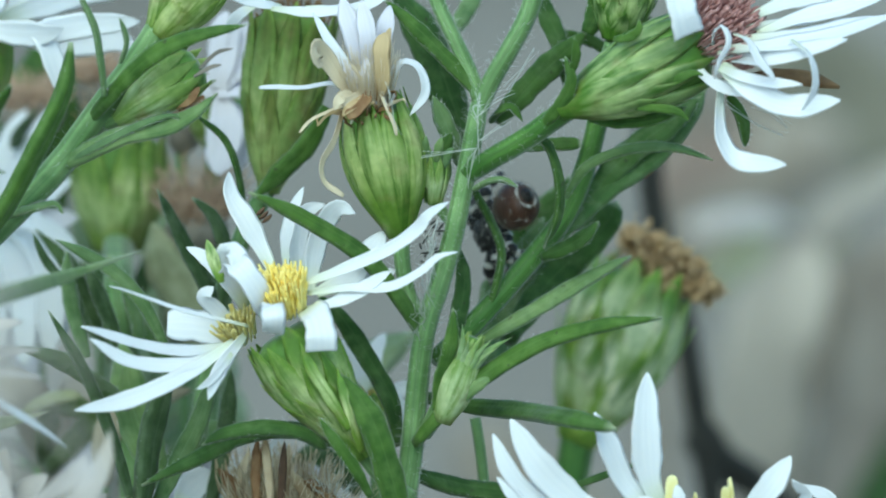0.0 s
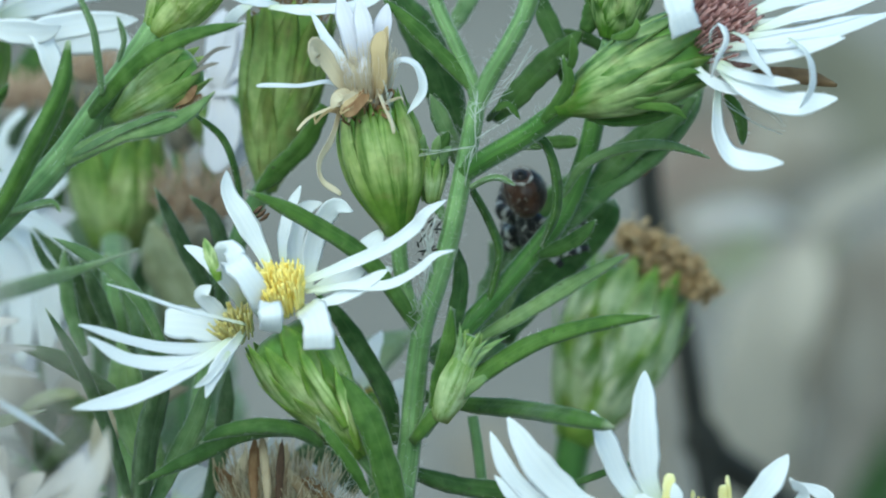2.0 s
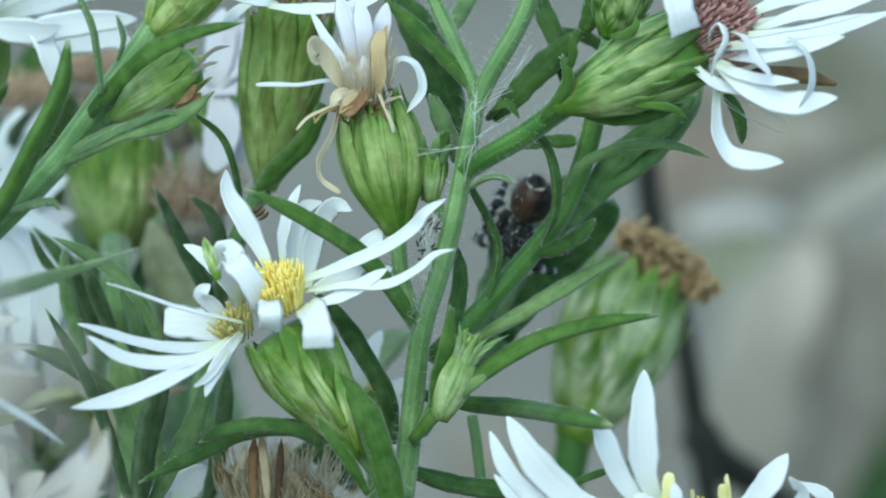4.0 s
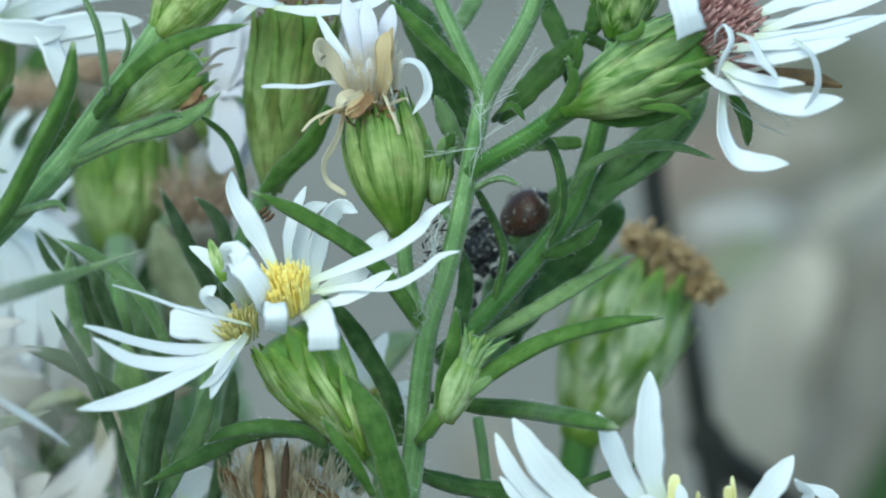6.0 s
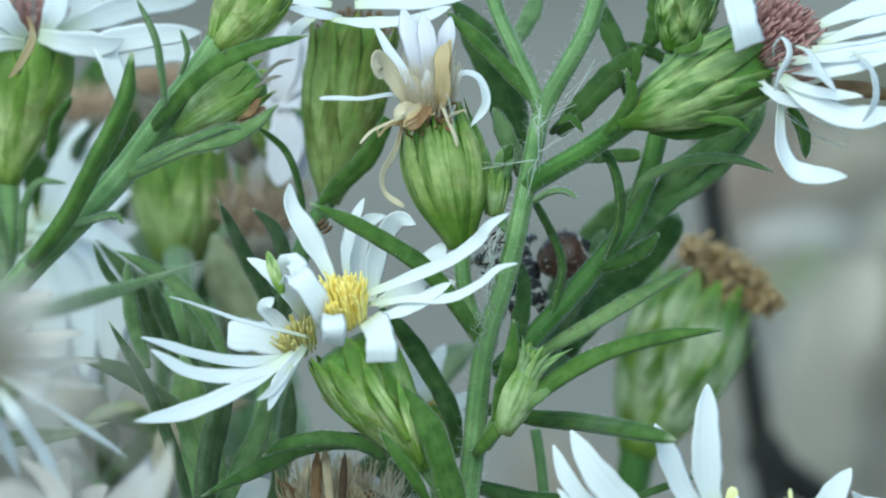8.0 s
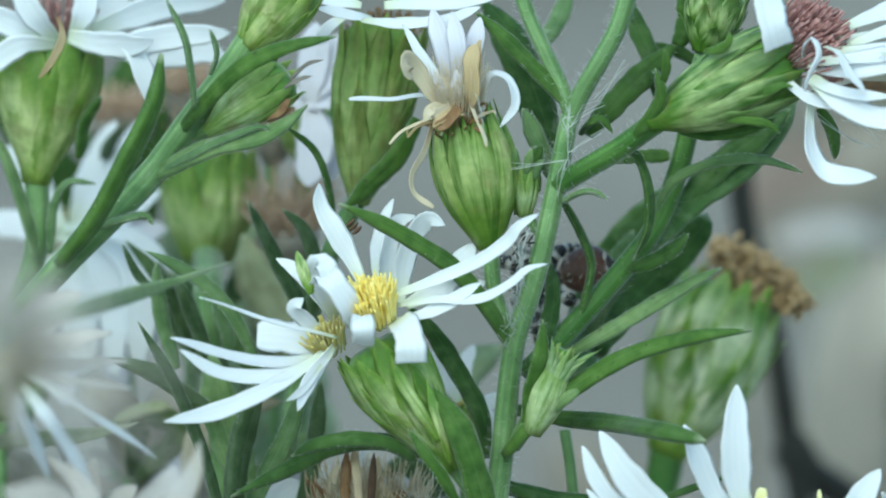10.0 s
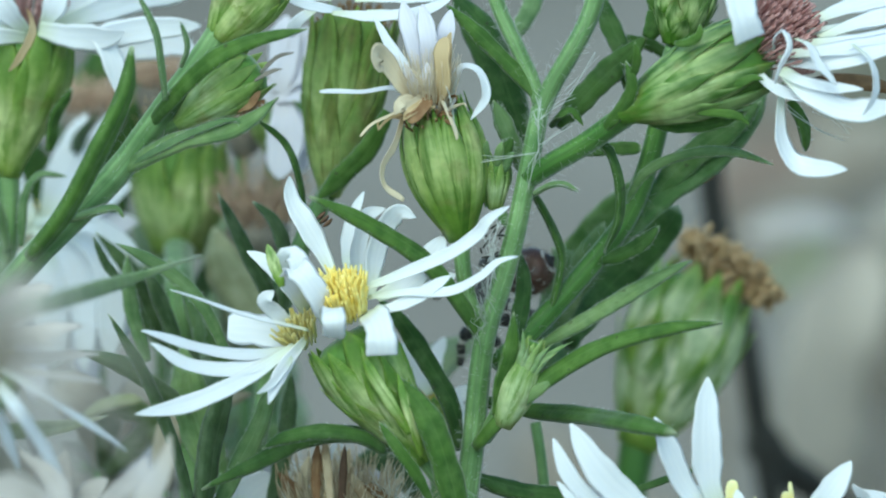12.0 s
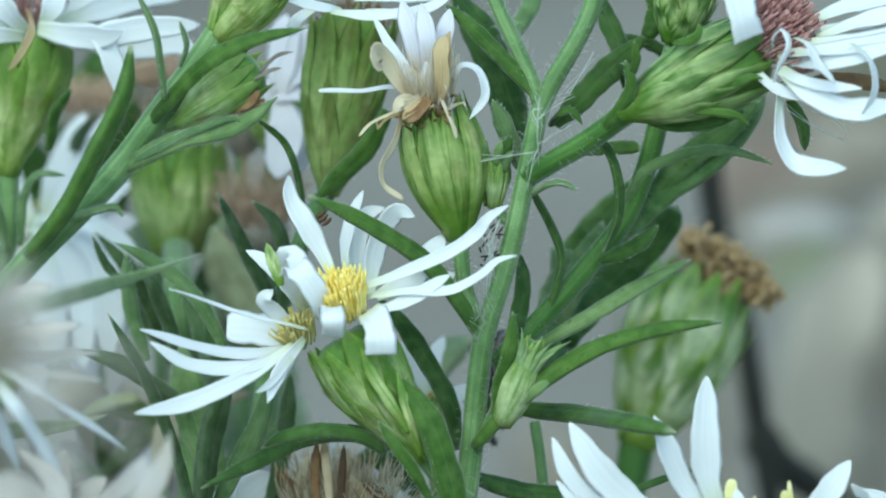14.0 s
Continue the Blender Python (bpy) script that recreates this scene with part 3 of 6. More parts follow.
leaf(aster, [(7.99, 6.2, 1.47), (8.71, 6.1, 1.82), (9.09, 6.1, 2.19)], 0.3, DRY, (0, -0.9, 0.3), name="dried_leaf", label="browned leaf tip")
leaf(aster, [(1.73, 9.5, -5.27), (2.7, 10.8, -3.34), (3.75, 11.2, -1.8), (4.72, 11.4, -0.72), (5.69, 11.6, 0.48)], 1.3, LEAF_HAIRY, (0.3, -0.9, 0.3))
leaf(aster, [(2.79, 3.93, -4.92), (4.5, 6.93, -3.2), (6.2, 7.83, -1.68), (7.17, 8.12, -0.5), (7.46, 8.27, 0.09)], 1.478, LEAF_DARK, (-0.2, -1, 0.1), shape=blunt)
leaf(aster, [(4.22, 2.83, -1.05), (5.17, 2.43, -0.58), (6.03, 2.07, 0.05), (6.6, 2.22, 0.65)], 0.715, LEAF_DARK, (-0.2, -0.9, 0.4))
leaf(aster, [(1.58, 1.96, -4.54), (3.5, 2.22, -3.49), (5.66, 3.02, -2.34), (8.02, 3.81, -1.25)], 0.763, LEAF_PALE, (0, -0.7, 0.7))
leaf(aster, [(0.14, 0.79, -5.1), (0.81, 1.97, -2.44), (0.74, 2.92, -0.7)], 0.8, LEAF_DARK, (0.3, -1, 0.1))
leaf(aster, [(1.84, 6.6, -6.61), (2.33, 8.52, -5.1), (2.82, 9.47, -3.34), (2.09, 9.77, -2.16)], 2.145, LEAF_PALE, (0.3, -1, 0.3))
leaf(aster, [(2.33, 7.56, -6.86), (3.18, 8.21, -4.27), (3.74, 8.68, -2.39), (4.32, 9.06, -0.86)], 1.668, LEAF_PALE, (0.2, -1, 0.2))
leaf(aster, [(2.3, 3.25, 4.76), (3.5, 4.05, 5.93), (4.58, 4.8, 6.86), (6.14, 5.15, 8.25)], 1.144, LEAF_DARK, (-0.3, -1, 0))
leaf(aster, [(5.31, 5.57, 5.82), (4.95, 5.98, 7.45), (4.35, 6.82, 8.73), (4, 7.59, 9.79)], 0.906, LEAF_DARK, (0.2, -1, 0.2))
leaf(aster, [(4.83, 6.58, 7.8), (6.4, 6.98, 7.34), (7.37, 6.78, 6.52)], 0.572, LEAF_DARK, (0, -0.8, 0.6))
leaf(aster, [(2.79, 3.9, 3.41), (4.11, 4.0, 3.54), (5.84, 4.1, 3.59)], 0.6, LEAF_DARK, (0, -0.85, 0.5), shape=even)
leaf(aster, [(1.1, 3.9, 3.25), (0.38, 4.8, 4.77), (-0.34, 5.8, 6.75), (-1.18, 6.7, 8.27), (-2.26, 7.54, 9.56)], 1.764, LEAF_DARK, (0.4, -0.9, 0.1))
leaf(aster, [(0.74, 2.81, 3.02), (0.26, 2.62, 4.3), (-0.45, 3.02, 5.92)], 0.858, LEAF_PALE, (0.5, -0.8, 0.2))
leaf(aster, [(1.57, 2.04, 6.11), (0.38, 2.85, 7.31), (-0.93, 3.17, 8.59), (-2.48, 3.52, 9.98)], 0.763, LEAF, (0.3, -0.7, 0.6))
leaf(aster, [(0.39, 8.04, 7.46), (1.11, 9.31, 8.41), (1.6, 10.58, 9.36)], 0.81, LEAF_PALE)
leaf(aster, [(2.01, 3.25, 4.76), (2.41, 2.39, 5.46), (2.89, 2.42, 5.57), (3.37, 2.28, 4.99)], 0.429, LEAF, (0, -0.6, 0.8))
leaf(aster, [(4.18, -0.21, 5.34), (5.12, -0.9, 6.72), (5.4, -1.19, 7.64), (5.12, -0.96, 8.56)], 0.62, LEAF, (-0.4, -0.9, 0))
leaf(aster, [(0.14, 1.67, 2.56), (0.02, 1.96, 3.72), (0.38, 2.16, 4.53)], 0.667, LEAF, (0.2, -1, 0.1))

# small closed bud in the leaf axil
stem(aster, [(-0.86, -1.9, -7.61), (-0.33, -1.99, -6.72), (0.02, -2.01, -5.98)], 0.334, 0.429, "bud_stalk")
bud = involucre(aster, (0.0, -2.64, -6.75), (1.3, -2.35, -3.25), 0.4, 0.8, 12, BRACT_PALE, seed=4, rows=2, spread=0.0, long=1.1, wide=1.3, first=0.85,
                curve=lambda q: 0.4 + 0.42 * math.sin(min(1.0, q / 0.9) * math.pi) + 0.1 * max(0.0, q - 0.55) / 0.45)
for q in range(7):
    a = -1.3 + 0.43 * q
    foot = Vector((0.75, -2.65, -4.9)) + Vector((0.25 * math.sin(a), -0.2 * math.cos(a), -0.08 * math.sin(a)))
    way = Vector((0.36 + 0.24 * math.sin(a), -0.22 * math.cos(a), 0.9 - 0.08 * math.sin(a)))
    reach = 2.1 + 0.35 * math.sin(q * 2.3)
    leaf(bud, [tuple(foot), tuple(foot + way * reach * 0.6), tuple(foot + way * reach + Vector((0.3 * a + 0.1, 0, -0.1 * a)))], 0.6, BUD_TIP, name="bract", shape=lambda t: max(0.03, min(1, 0.5 + t) * (1 - t ** 1.2)))
leaf(aster, [(0.7, -2.9, -5.9), (1.4, -3.1, -5.2), (2.1, -3.0, -4.75)], 0.5, LEAF_PALE, (0.2, -0.9, 0.3), name="bract")
leaf(aster, [(-0.33, -2.6, -6.31), (-0.1, -2.77, -4.92), (0.31, -2.91, -3.41), (0.43, -2.54, -1.91)], 0.715, LEAF, (0.5, -0.9, 0))

# open flower head beside the stem
main_head = involucre(aster, (-3.42, -3.55, -8.03), (-6.74, -2.8, -2.95), 0.45, 1.84, 27, seed=2, rows=3, spread=0.05, cone=1.45, belly=0.0, long=0.9, wide=0.95, first=0.55)
disc(main_head, (-6.75, -3.0, -1.6), (-0.25, -0.25, 0.9), 1.12, 330, length=1.6, spread=0.26, thin=0.05, label="yellow tubular florets")
disc(main_head, (-8.52, -2.61, -3.04), (-0.35, -0.3, 0.85), 0.75, 80, FLORET_GREEN, length=1.2, spread=0.4, thin=0.055, label="greenish yellow tubular florets")
for pts, w, face, cup in (
        ([(-7.1, -1.74, -0.77), (-7.66, -0.96, 0.26), (-8.37, -0.65, 1.53), (-8.95, 0.07, 2.34), (-9.03, 0.78, 3.14)], 1.096, (0.5, -0.8, 0.2), 0.2),
        ([(-6.58, -0.22, -0.9), (-6.63, 0.55, 0.13), (-6.42, 1.29, 1.06), (-5.9, 2.09, 2.17)], 0.667, (-0.3, -0.9, 0.2), 0.2),
        ([(-5.62, -0.46, -1.83), (-5.44, 0.43, -0.33), (-4.99, 0.75, 0.94), (-4.38, 0.42, 1.69), (-3.71, -0.12, 1.58)], 1.049, (0.1, -0.9, 0.4), 0.2),
        ([(-5.95, 0.63, -1.61), (-6.19, 1.46, -0.34), (-5.84, 2.29, 0.93), (-5, 2.4, 1.35)], 0.953, (0.1, -0.9, 0.4), 0.2),
        ([(-6.02, -3.0, -0.82), (-4.36, -3.2, -0.16), (-2.22, -3.4, 0.87), (-1.04, -3.3, 1.7), (-0.61, -3.4, 2.33), (0.26, -2.9, 2.77)], 0.66, (-0.1, -0.7, 0.7), 0.25),
        ([(-5.67, -3.0, -1.18), (-3.88, -3.4, -0.84), (-2.22, -3.8, -0.69), (-0.92, -4.0, -0.0), (-0.21, -4.0, 0.61), (0.61, -3.8, 0.82)], 0.6, (0, -0.7, 0.7), 0.25),
        ([(-5.9, -3.05, -1.9), (-4.71, -3.47, -1.5), (-3.41, -3.51, -0.86), (-2.18, -3.33, -0.12)], 0.763, (0, -0.6, 0.8), 0.15),
        ([(-5.33, -1.42, -1.58), (-3.9, -0.77, -1.01), (-2.96, 0.01, 0.02), (-2.48, 0.66, 0.6)], 1.192, (0, -0.7, 0.6), 0.1),
        ([(-4.38, -0.94, -1.7), (-3.19, -0.34, -1.36), (-2, 0.27, -0.98)], 0.81, (0, -0.5, 0.8), 0.1),
        ([(-8.15, -3.7, -2.42), (-10.02, -4.56, -1.76), (-11.9, -4.9, -1.07), (-13.92, -5.22, -0.28)], 0.405, (0, -0.3, 0.9), 0.3),
        ([(-8.51, -3.4, -3.28), (-10.74, -4.43, -3.31), (-13.08, -5.31, -2.69), (-15.12, -5.63, -1.93)], 1.001, (0, -0.6, 0.8), 0.15),
        ([(-8.62, -3.91, -3.27), (-10.73, -5.05, -3.71), (-13.07, -5.99, -3.35), (-14.71, -6.24, -2.31)], 0.858, (0, -0.7, 0.7), 0.15),
        ([(-8.74, -3.85, -3.04), (-10.26, -5.08, -3.83), (-11.65, -6.23, -4.31), (-13.41, -6.88, -4.87), (-15.35, -7.45, -5.08)], 0.882, (0.1, -0.7, 0.7), 0.2),
        ([(-8.28, -3.28, -2.82), (-8.97, -4.48, -3.49), (-9.5, -5.18, -4.24), (-9.83, -5.6, -5.11)], 0.715, (0.6, -0.7, 0.3), 0.2),
        ([(-8.85, -4.45, -3.38), (-9.5, -5.36, -4.12), (-10.3, -5.69, -4.64)], 0.429, (0.6, -0.7, 0.3), 0.2),
        ([(-8.65, -1.97, -1.69), (-9.49, -1.19, -0.66), (-10.09, -0.86, -0.13), (-10.81, -0.47, 0.19)], 0.715, (0, -0.7, 0.7), 0.2),
        ([(-8.88, -2.68, -2.49), (-9.58, -3.02, -1.79), (-10, -3.39, -1.2), (-9.62, -3.29, -0.81)], 0.81, (-0.4, -0.9, 0.2), 0.2)):
    petal(main_head, pts, w, None, face, cup)
petal(main_head, [(-8.17, -2.3, -3.03), (-9.36, -2.28, -2.9), (-10.55, -2.24, -2.75), (-11.6, -2.24, -2.7)], 1.9, None, (0, -0.85, 0.5), 0.05, lambda t: min(1.0, 0.75 + t) * (1 - 0.3 * max(0.0, t - 0.9) * 10))
# petals with rolled ends
for pts, w, face in (
        ([(-5.66, -3.51, -1.66), (-5.29, -4.76, -1.71), (-5.1, -5.42, -2.32), (-5.08, -5.4, -3.06)], 1.43, (0, -0.9, 0.4)),
        ([(-7.25, -3.59, -2.01), (-7.18, -4.66, -1.32), (-7.12, -5.64, -1.14), (-7.07, -6.12, -1.41), (-7.07, -5.94, -1.9), (-7.11, -5.31, -2.3)], 1.096, (0, -0.9, 0.3)),
        ([(-7.26, -3.11, -2.13), (-7.61, -4.36, -0.96), (-8.13, -4.55, -0.06), (-8.6, -4.24, 0.35), (-8.9, -3.7, 0.02)], 1.287, (0.5, -0.9, 0.2)),
        ([(-8.17, -2.02, -1.92), (-8.82, -2.76, -0.75), (-9.14, -3.08, 0.06), (-8.99, -3.32, 0.75), (-8.61, -3.94, 0.72), (-8.51, -4.08, 0.16)], 1.049, (0.3, -0.9, 0.3))):
    petal(main_head, pts, w, None, face, 0.06, lambda t: 0.9 + 0.1 * min(1, 4 * t), (0, 4))
leaf(main_head, [(-9.28, -3.64, -0.53), (-9.61, -3.6, 0.43), (-9.89, -3.4, 1.26)], 0.524, BRACT, name="bract")

leaf(aster, [(-3.05, -5.6, -9.27), (-3.76, -6.1, -7.84), (-4.54, -6.2, -6.71), (-5.22, -5.9, -5.76)], 0.55, LEAF, (0.2, -0.9, 0.4))
leaf(main_head, [(-3.41, -4.6, -7.63), (-3.83, -5.0, -6.05), (-4.21, -4.9, -4.85), (-4.43, -4.6, -4.0)], 0.5, BRACT, (0.4, -0.9, 0.2), name="bract", label="long pointed green bract")
leaf(main_head, [(-3.93, -5.0, -6.54), (-4.82, -5.3, -4.99), (-5.53, -5.2, -3.8), (-5.96, -4.9, -2.8)], 0.55, BRACT, (0.1, -0.9, 0.2), name="bract")
# withered head above it
old_head = involucre(aster, (-1.81, 0.65, 0.55), (-2.88, 1.45, 5.8), 0.524, 1.55, 14, BRACT_RIBBED, seed=6, rows=2, spread=0.0, belly=0.16, long=1.2, wide=1.0, first=1.08, puff=0.1)
for pts, w, mat, face in (
        ([(-3.62, 0.99, 6.03), (-4.09, 0.88, 7.65), (-4.85, 1.16, 8.8), (-5.5, 1.93, 9.8)], 0.572, PETAL, (0.3, -0.9, 0.2)),
        ([(-3.19, 1.53, 6.15), (-3.43, 1.52, 7.74), (-3.9, 1.67, 9.18), (-4.27, 2.57, 10.31)], 1.001, PETAL_LILAC, (0.1, -1, 0)),
        ([(-3.07, 1.53, 6.15), (-3.07, 1.32, 7.79), (-3.19, 1.22, 9.03), (-3.43, 2.05, 10.31)], 0.953, PETAL_LILAC, (0, -1, 0.1)),
        ([(-2.84, 2.05, 6.15), (-2.67, 2.16, 7.84), (-2.43, 2.25, 9.04), (-2.24, 2.97, 9.86)], 0.953, PETAL_LILAC, (-0.2, -1, 0)),
        ([(-2.76, 0.53, 6.27), (-2.57, 0.27, 7.3), (-2.42, 0.44, 8.36), (-2.23, 0.79, 9.38)], 0.81, PETAL_TAN, (-0.5, -0.9, 0)),
        ([(-2.36, 1.02, 6.15), (-2.14, 0.76, 7.19), (-1.71, 0.74, 7.93), (-1, 0.49, 7.74), (-0.76, 0.23, 6.7), (-1.4, 0.19, 5.73)], 0.524, PETAL, (0.2, -0.5, 0.8)),
        ([(-3.53, 0.6, 6.21), (-4.34, 0.3, 7.26), (-4.81, 0.2, 8.06), (-5.14, -0.1, 8.57), (-5.32, -0.6, 8.78), (-5.36, -1.0, 8.58), (-5.25, -0.8, 8.2), (-5.09, -0.3, 8.18)], 0.95, PETAL_CREAM, (0.5, -0.8, 0.4)),
        ([(-3.67, 0.99, 6.03), (-4.61, 0.7, 6.96), (-6.04, 0.29, 6.93), (-7.74, 0.09, 6.96)], 0.357, PETAL, (0, -0.4, 0.9)),
        ([(-3.31, 0.45, 5.92), (-3.94, -0.19, 6.68), (-4.37, -0.63, 6.59), (-4.56, -0.73, 6.17)], 0.572, PETAL_CREAM, (0.2, -0.8, 0.5)),
        ([(-3.07, 0.47, 6.03), (-3.42, -0.24, 6.5), (-3.89, -0.69, 6.31), (-4.22, -0.59, 5.9)], 0.524, PETAL_TAN, (0, -0.9, 0.5)),
        ([(-4.25, -0.07, 5.92), (-4.61, -0.65, 4.84), (-5.08, -1.07, 3.96), (-4.96, -1.27, 3.16), (-4.18, -1.41, 2.63)], 0.429, PETAL_CREAM, (0.8, -0.6, 0.1)),
        ([(-3.43, 1.02, 6.15), (-4.38, 0.47, 6.03), (-5.44, 0.16, 5.62), (-6.04, 0.02, 5.04)], 0.167, PETAL_CREAM, (0, -0.6, 0.7)),
        ([(-2.76, 0.7, 6.96), (-2.47, -0.25, 6.45), (-2.11, -0.64, 5.69), (-1.95, -0.79, 5.11)], 0.191, PETAL_CREAM, (0.5, -0.8, 0))):
    petal(old_head, pts, w, mat, face, 0.2, even if w < 0.5 else strap, label="withered curled petal" if mat is not PETAL else "")
rnd = random.Random(77)
for _ in range(10):
    c = Vector((-3.19, 0.66, 5.94)) + Vector((rnd.uniform(-1, 0.7), rnd.uniform(-0.5, 0.3), rnd.uniform(-0.3, 0.25)))
    d = Vector((rnd.uniform(-1, 0.8), rnd.uniform(-0.7, 0.1), rnd.uniform(-0.1, 1.1))).normalized() * rnd.uniform(0.6, 1.5)
    droop = Vector((rnd.uniform(-0.4, 0.4), rnd.uniform(-0.5, 0), rnd.uniform(-0.7, 0.1)))
    petal(old_head, [tuple(c), tuple(c + d * 0.5), tuple(c + d * 0.9 + droop * 0.5), tuple(c + d + droop)], rnd.uniform(0.12, 0.32), rnd.choice((PETAL_TAN, PETAL_CREAM, RUST, RUST)),
          (rnd.uniform(-0.5, 0.5), -0.8, 0.4), 0.3, even, (rnd.uniform(-40, 40), rnd.uniform(-90, 90)), label="withered curled petal")
petal(old_head, [(-3.3, 0.4, 6.78), (-3.66, -0.3, 6.66), (-4.08, -0.6, 6.53), (-4.37, -0.5, 6.7)], 0.45, PETAL_CREAM, (0.1, -0.9, 0.4), 0.15, even, (0, 30), label="cream withered petal")
petal(old_head, [(-3.07, 0.3, 6.81), (-3.3, -0.5, 6.51), (-3.7, -0.8, 6.14), (-4.08, -0.7, 5.97)], 0.55, RUST, (0.2, -0.9, 0.3), 0.1, even, (0, 10), label="rust-brown withered petal")
petal(old_head, [(-2.76, 0.3, 6.32), (-2.56, -0.3, 7.44), (-2.61, -0.3, 8.53), (-2.47, 0.2, 9.32)], 0.85, PETAL_TAN, (-0.3, -0.95, 0.1), 0.1, blunt, (0, 10), label="broad tan withered petal")
bristles(old_head, (-3.1, 1.0, 5.7), (-0.04, -0.1, 1), 0.7, 520, 2.5, PETAL_CREAM, thick=0.02, bend=0.05, spread=0.34, label="cream seed bristles")
for q in range(6):   # pale petal bases, packed into a funnel
    lean = -0.55 + 0.2 * q
    petal(old_head, [(-3.15 + 0.35 * lean, 0.55, 5.9), (-3.25 + 0.9 * lean, 0.3, 7.0), (-3.3 + 1.5 * lean, 0.6, 8.1 - 0.25 * (q % 3))], 0.62, PETAL_CREAM if q in (1, 4) else PETAL_LILAC, (0.2 * lean, -1, 0.1), 0.25, label="faded petal base")
disc(old_head, (-3.31, 0.83, 5.83), (-0.2, -0.3, 0.9), 1.072, 40, DRY, 0.858, 0.8, label="brown spent florets")

# head leaning to the open side, purple-brown centre
lean_head = involucre(aster, (5.03, -0.52, 6.17), (10.93, -0.35, 8.91), 0.38, 1.66, 18, BRACT_MID, seed=8, rows=3, spread=0.14, long=1.0, wide=0.85, cone=0.95, first=0.62, puff=0.06)
disc(lean_head, (11.76, -0.21, 9.49), (0.75, -0.35, 0.62), 2.0, 340, FLORET_RED, 1.5, 0.3, label="purple-brown tubular florets", thin=0.05)
for pts, w, face, cup in (
        ([(11.31, -1.48, 8.93), (11.29, -2.19, 9.82), (11.7, -2.61, 10.21), (11.93, -2.96, 9.63), (11.58, -2.96, 8.79), (11.33, -2.74, 8.01)], 0.477, (0.8, -0.6, 0.2), 0.2),
        ([(12.17, -2.68, 9.93), (12.75, -3.15, 9.68), (13.22, -3.55, 8.92), (13.86, -3.53, 8.15)], 0.572, (0.6, -0.5, 0.7), 0.2),
        ([(11.49, -1.87, 9.02), (13.84, -2.3, 9.36), (16.2, -2.2, 9.77), (19.05, -1.5, 10.51)], 1.096, (0, -0.6, 0.8), 0.12),
        ([(13.17, -0.73, 9.48), (15.07, -0.56, 10.17), (16.96, -0.44, 10.63), (18.87, 0.19, 11.1)], 1.001, (0, -0.6, 0.8), 0.12),
        ([(12.96, 0.42, 9.95), (15.11, 1.11, 10.64), (17.5, 1.71, 11)], 1.096, (0, -0.6, 0.8), 0.12),
        ([(12.68, -1.27, 9.37), (14.57, -1.54, 9.52), (16.46, -1.45, 9.89), (18.36, -1.04, 10.28)], 1.192, (0, -0.5, 0.85), 0.12),
        ([(12.71, -0.28, 9.62), (14.6, -0.22, 9.85), (16.26, -0.13, 10.22), (17.93, 0.19, 10.68)], 0.953, (0, -0.5, 0.85), 0.12),
        ([(11.04, -0.93, 8.68), (13.13, -2.45, 8.79), (15.01, -2.85, 9.24), (16.89, -2.73, 9.7)], 1.049, (0, -0.6, 0.8), 0.12),
        ([(10.36, -1.47, 8.97), (10.9, -2.13, 7.99), (12.42, -2.67, 7.46), (14.59, -3, 7.83)], 0.715, (0, -0.7, 0.7), 0.15),
        ([(11.61, -2.02, 8.45), (12.89, -3.05, 7.6), (14.53, -3.41, 7), (16.59, -3.35, 7.23)], 1.239, (0.1, -0.8, 0.6), 0.15),
        ([(14.53, -2.93, 9.75), (15.34, -3.52, 9.04), (15.51, -3.77, 8.01), (14.99, -3.84, 6.93)], 0.667, (0.9, -0.5, 0.3), 0.2),
        ([(11.49, -2.05, 8.33), (12.42, -2.72, 8.12), (13.83, -3.18, 7.92), (15.01, -3.19, 7.87)], 0.715, (0, -0.7, 0.7), 0.15),
        ([(11.62, -1.83, 7.55), (11.53, -2.7, 6.54), (11.71, -3.37, 5.49), (12.46, -3.77, 4.71), (14.34, -4, 4.62)], 1.096, (0.7, -0.7, 0.2), 0.15)):
    petal(lean_head, pts, w, None, face, cup)
for pts in ([(7.2, -1.2, 9.35), (7.83, -1.7, 9.56), (8.18, -1.8, 9.92), (8.2, -1.7, 10.34)], [(7.96, -1.6, 6.52), (9.02, -2.0, 6.57), (9.84, -2.2, 6.47), (10.36, -2.3, 6.06)], [(9.13, -1.8, 7.54), (9.83, -2.2, 7.88), (10.42, -2.3, 8.15), (10.89, -2.4, 8.1)],
            [(5.35, -1.0, 7.84), (5.58, -1.5, 8.69), (5.49, -1.6, 9.54)]):
    leaf(lean_head, pts, 0.4, LEAF, TOWARD, name="bract")
petal(lean_head, [(9.83, -1.4, 12.18), (9.88, -2.4, 11.56), (10.04, -2.8, 10.81), (10.26, -2.6, 9.86)], 1.55, None, (0.25, -0.95, 0.1), 0.06, lambda t: 0.95, (0, 6))
# brown strip added to stand in for the shade beneath the petals
leaf(lean_head, [(12.49, -0.24, 7.3), (14.62, -0.38, 7.58), (16.66, -0.3, 7.07)], 0.81, DRY, (0, -0.5, 0.8), name="dry_floret")
leaf(aster, [(6.16, 5.38, 0.92), (7.85, 5.82, 2.67), (9.77, 6.17, 4.07), (10.98, 6.43, 5.12)], 1.2, LEAF_HAIRY, (0.1, -0.85, 0.45))
leaf(aster, [(6.21, 0.36, 5.57), (7.51, -0.16, 5.57), (8.92, -0.6, 5.85), (10.23, -0.5, 6.26)], 0.715, LEAF, (0, -0.8, 0.5))
leaf(aster, [(12.06, 1.56, 6.27), (12.65, 1.3, 5.23), (12.74, 1.53, 4.07)], 0.62, LEAF, (0.6, -0.7, 0))
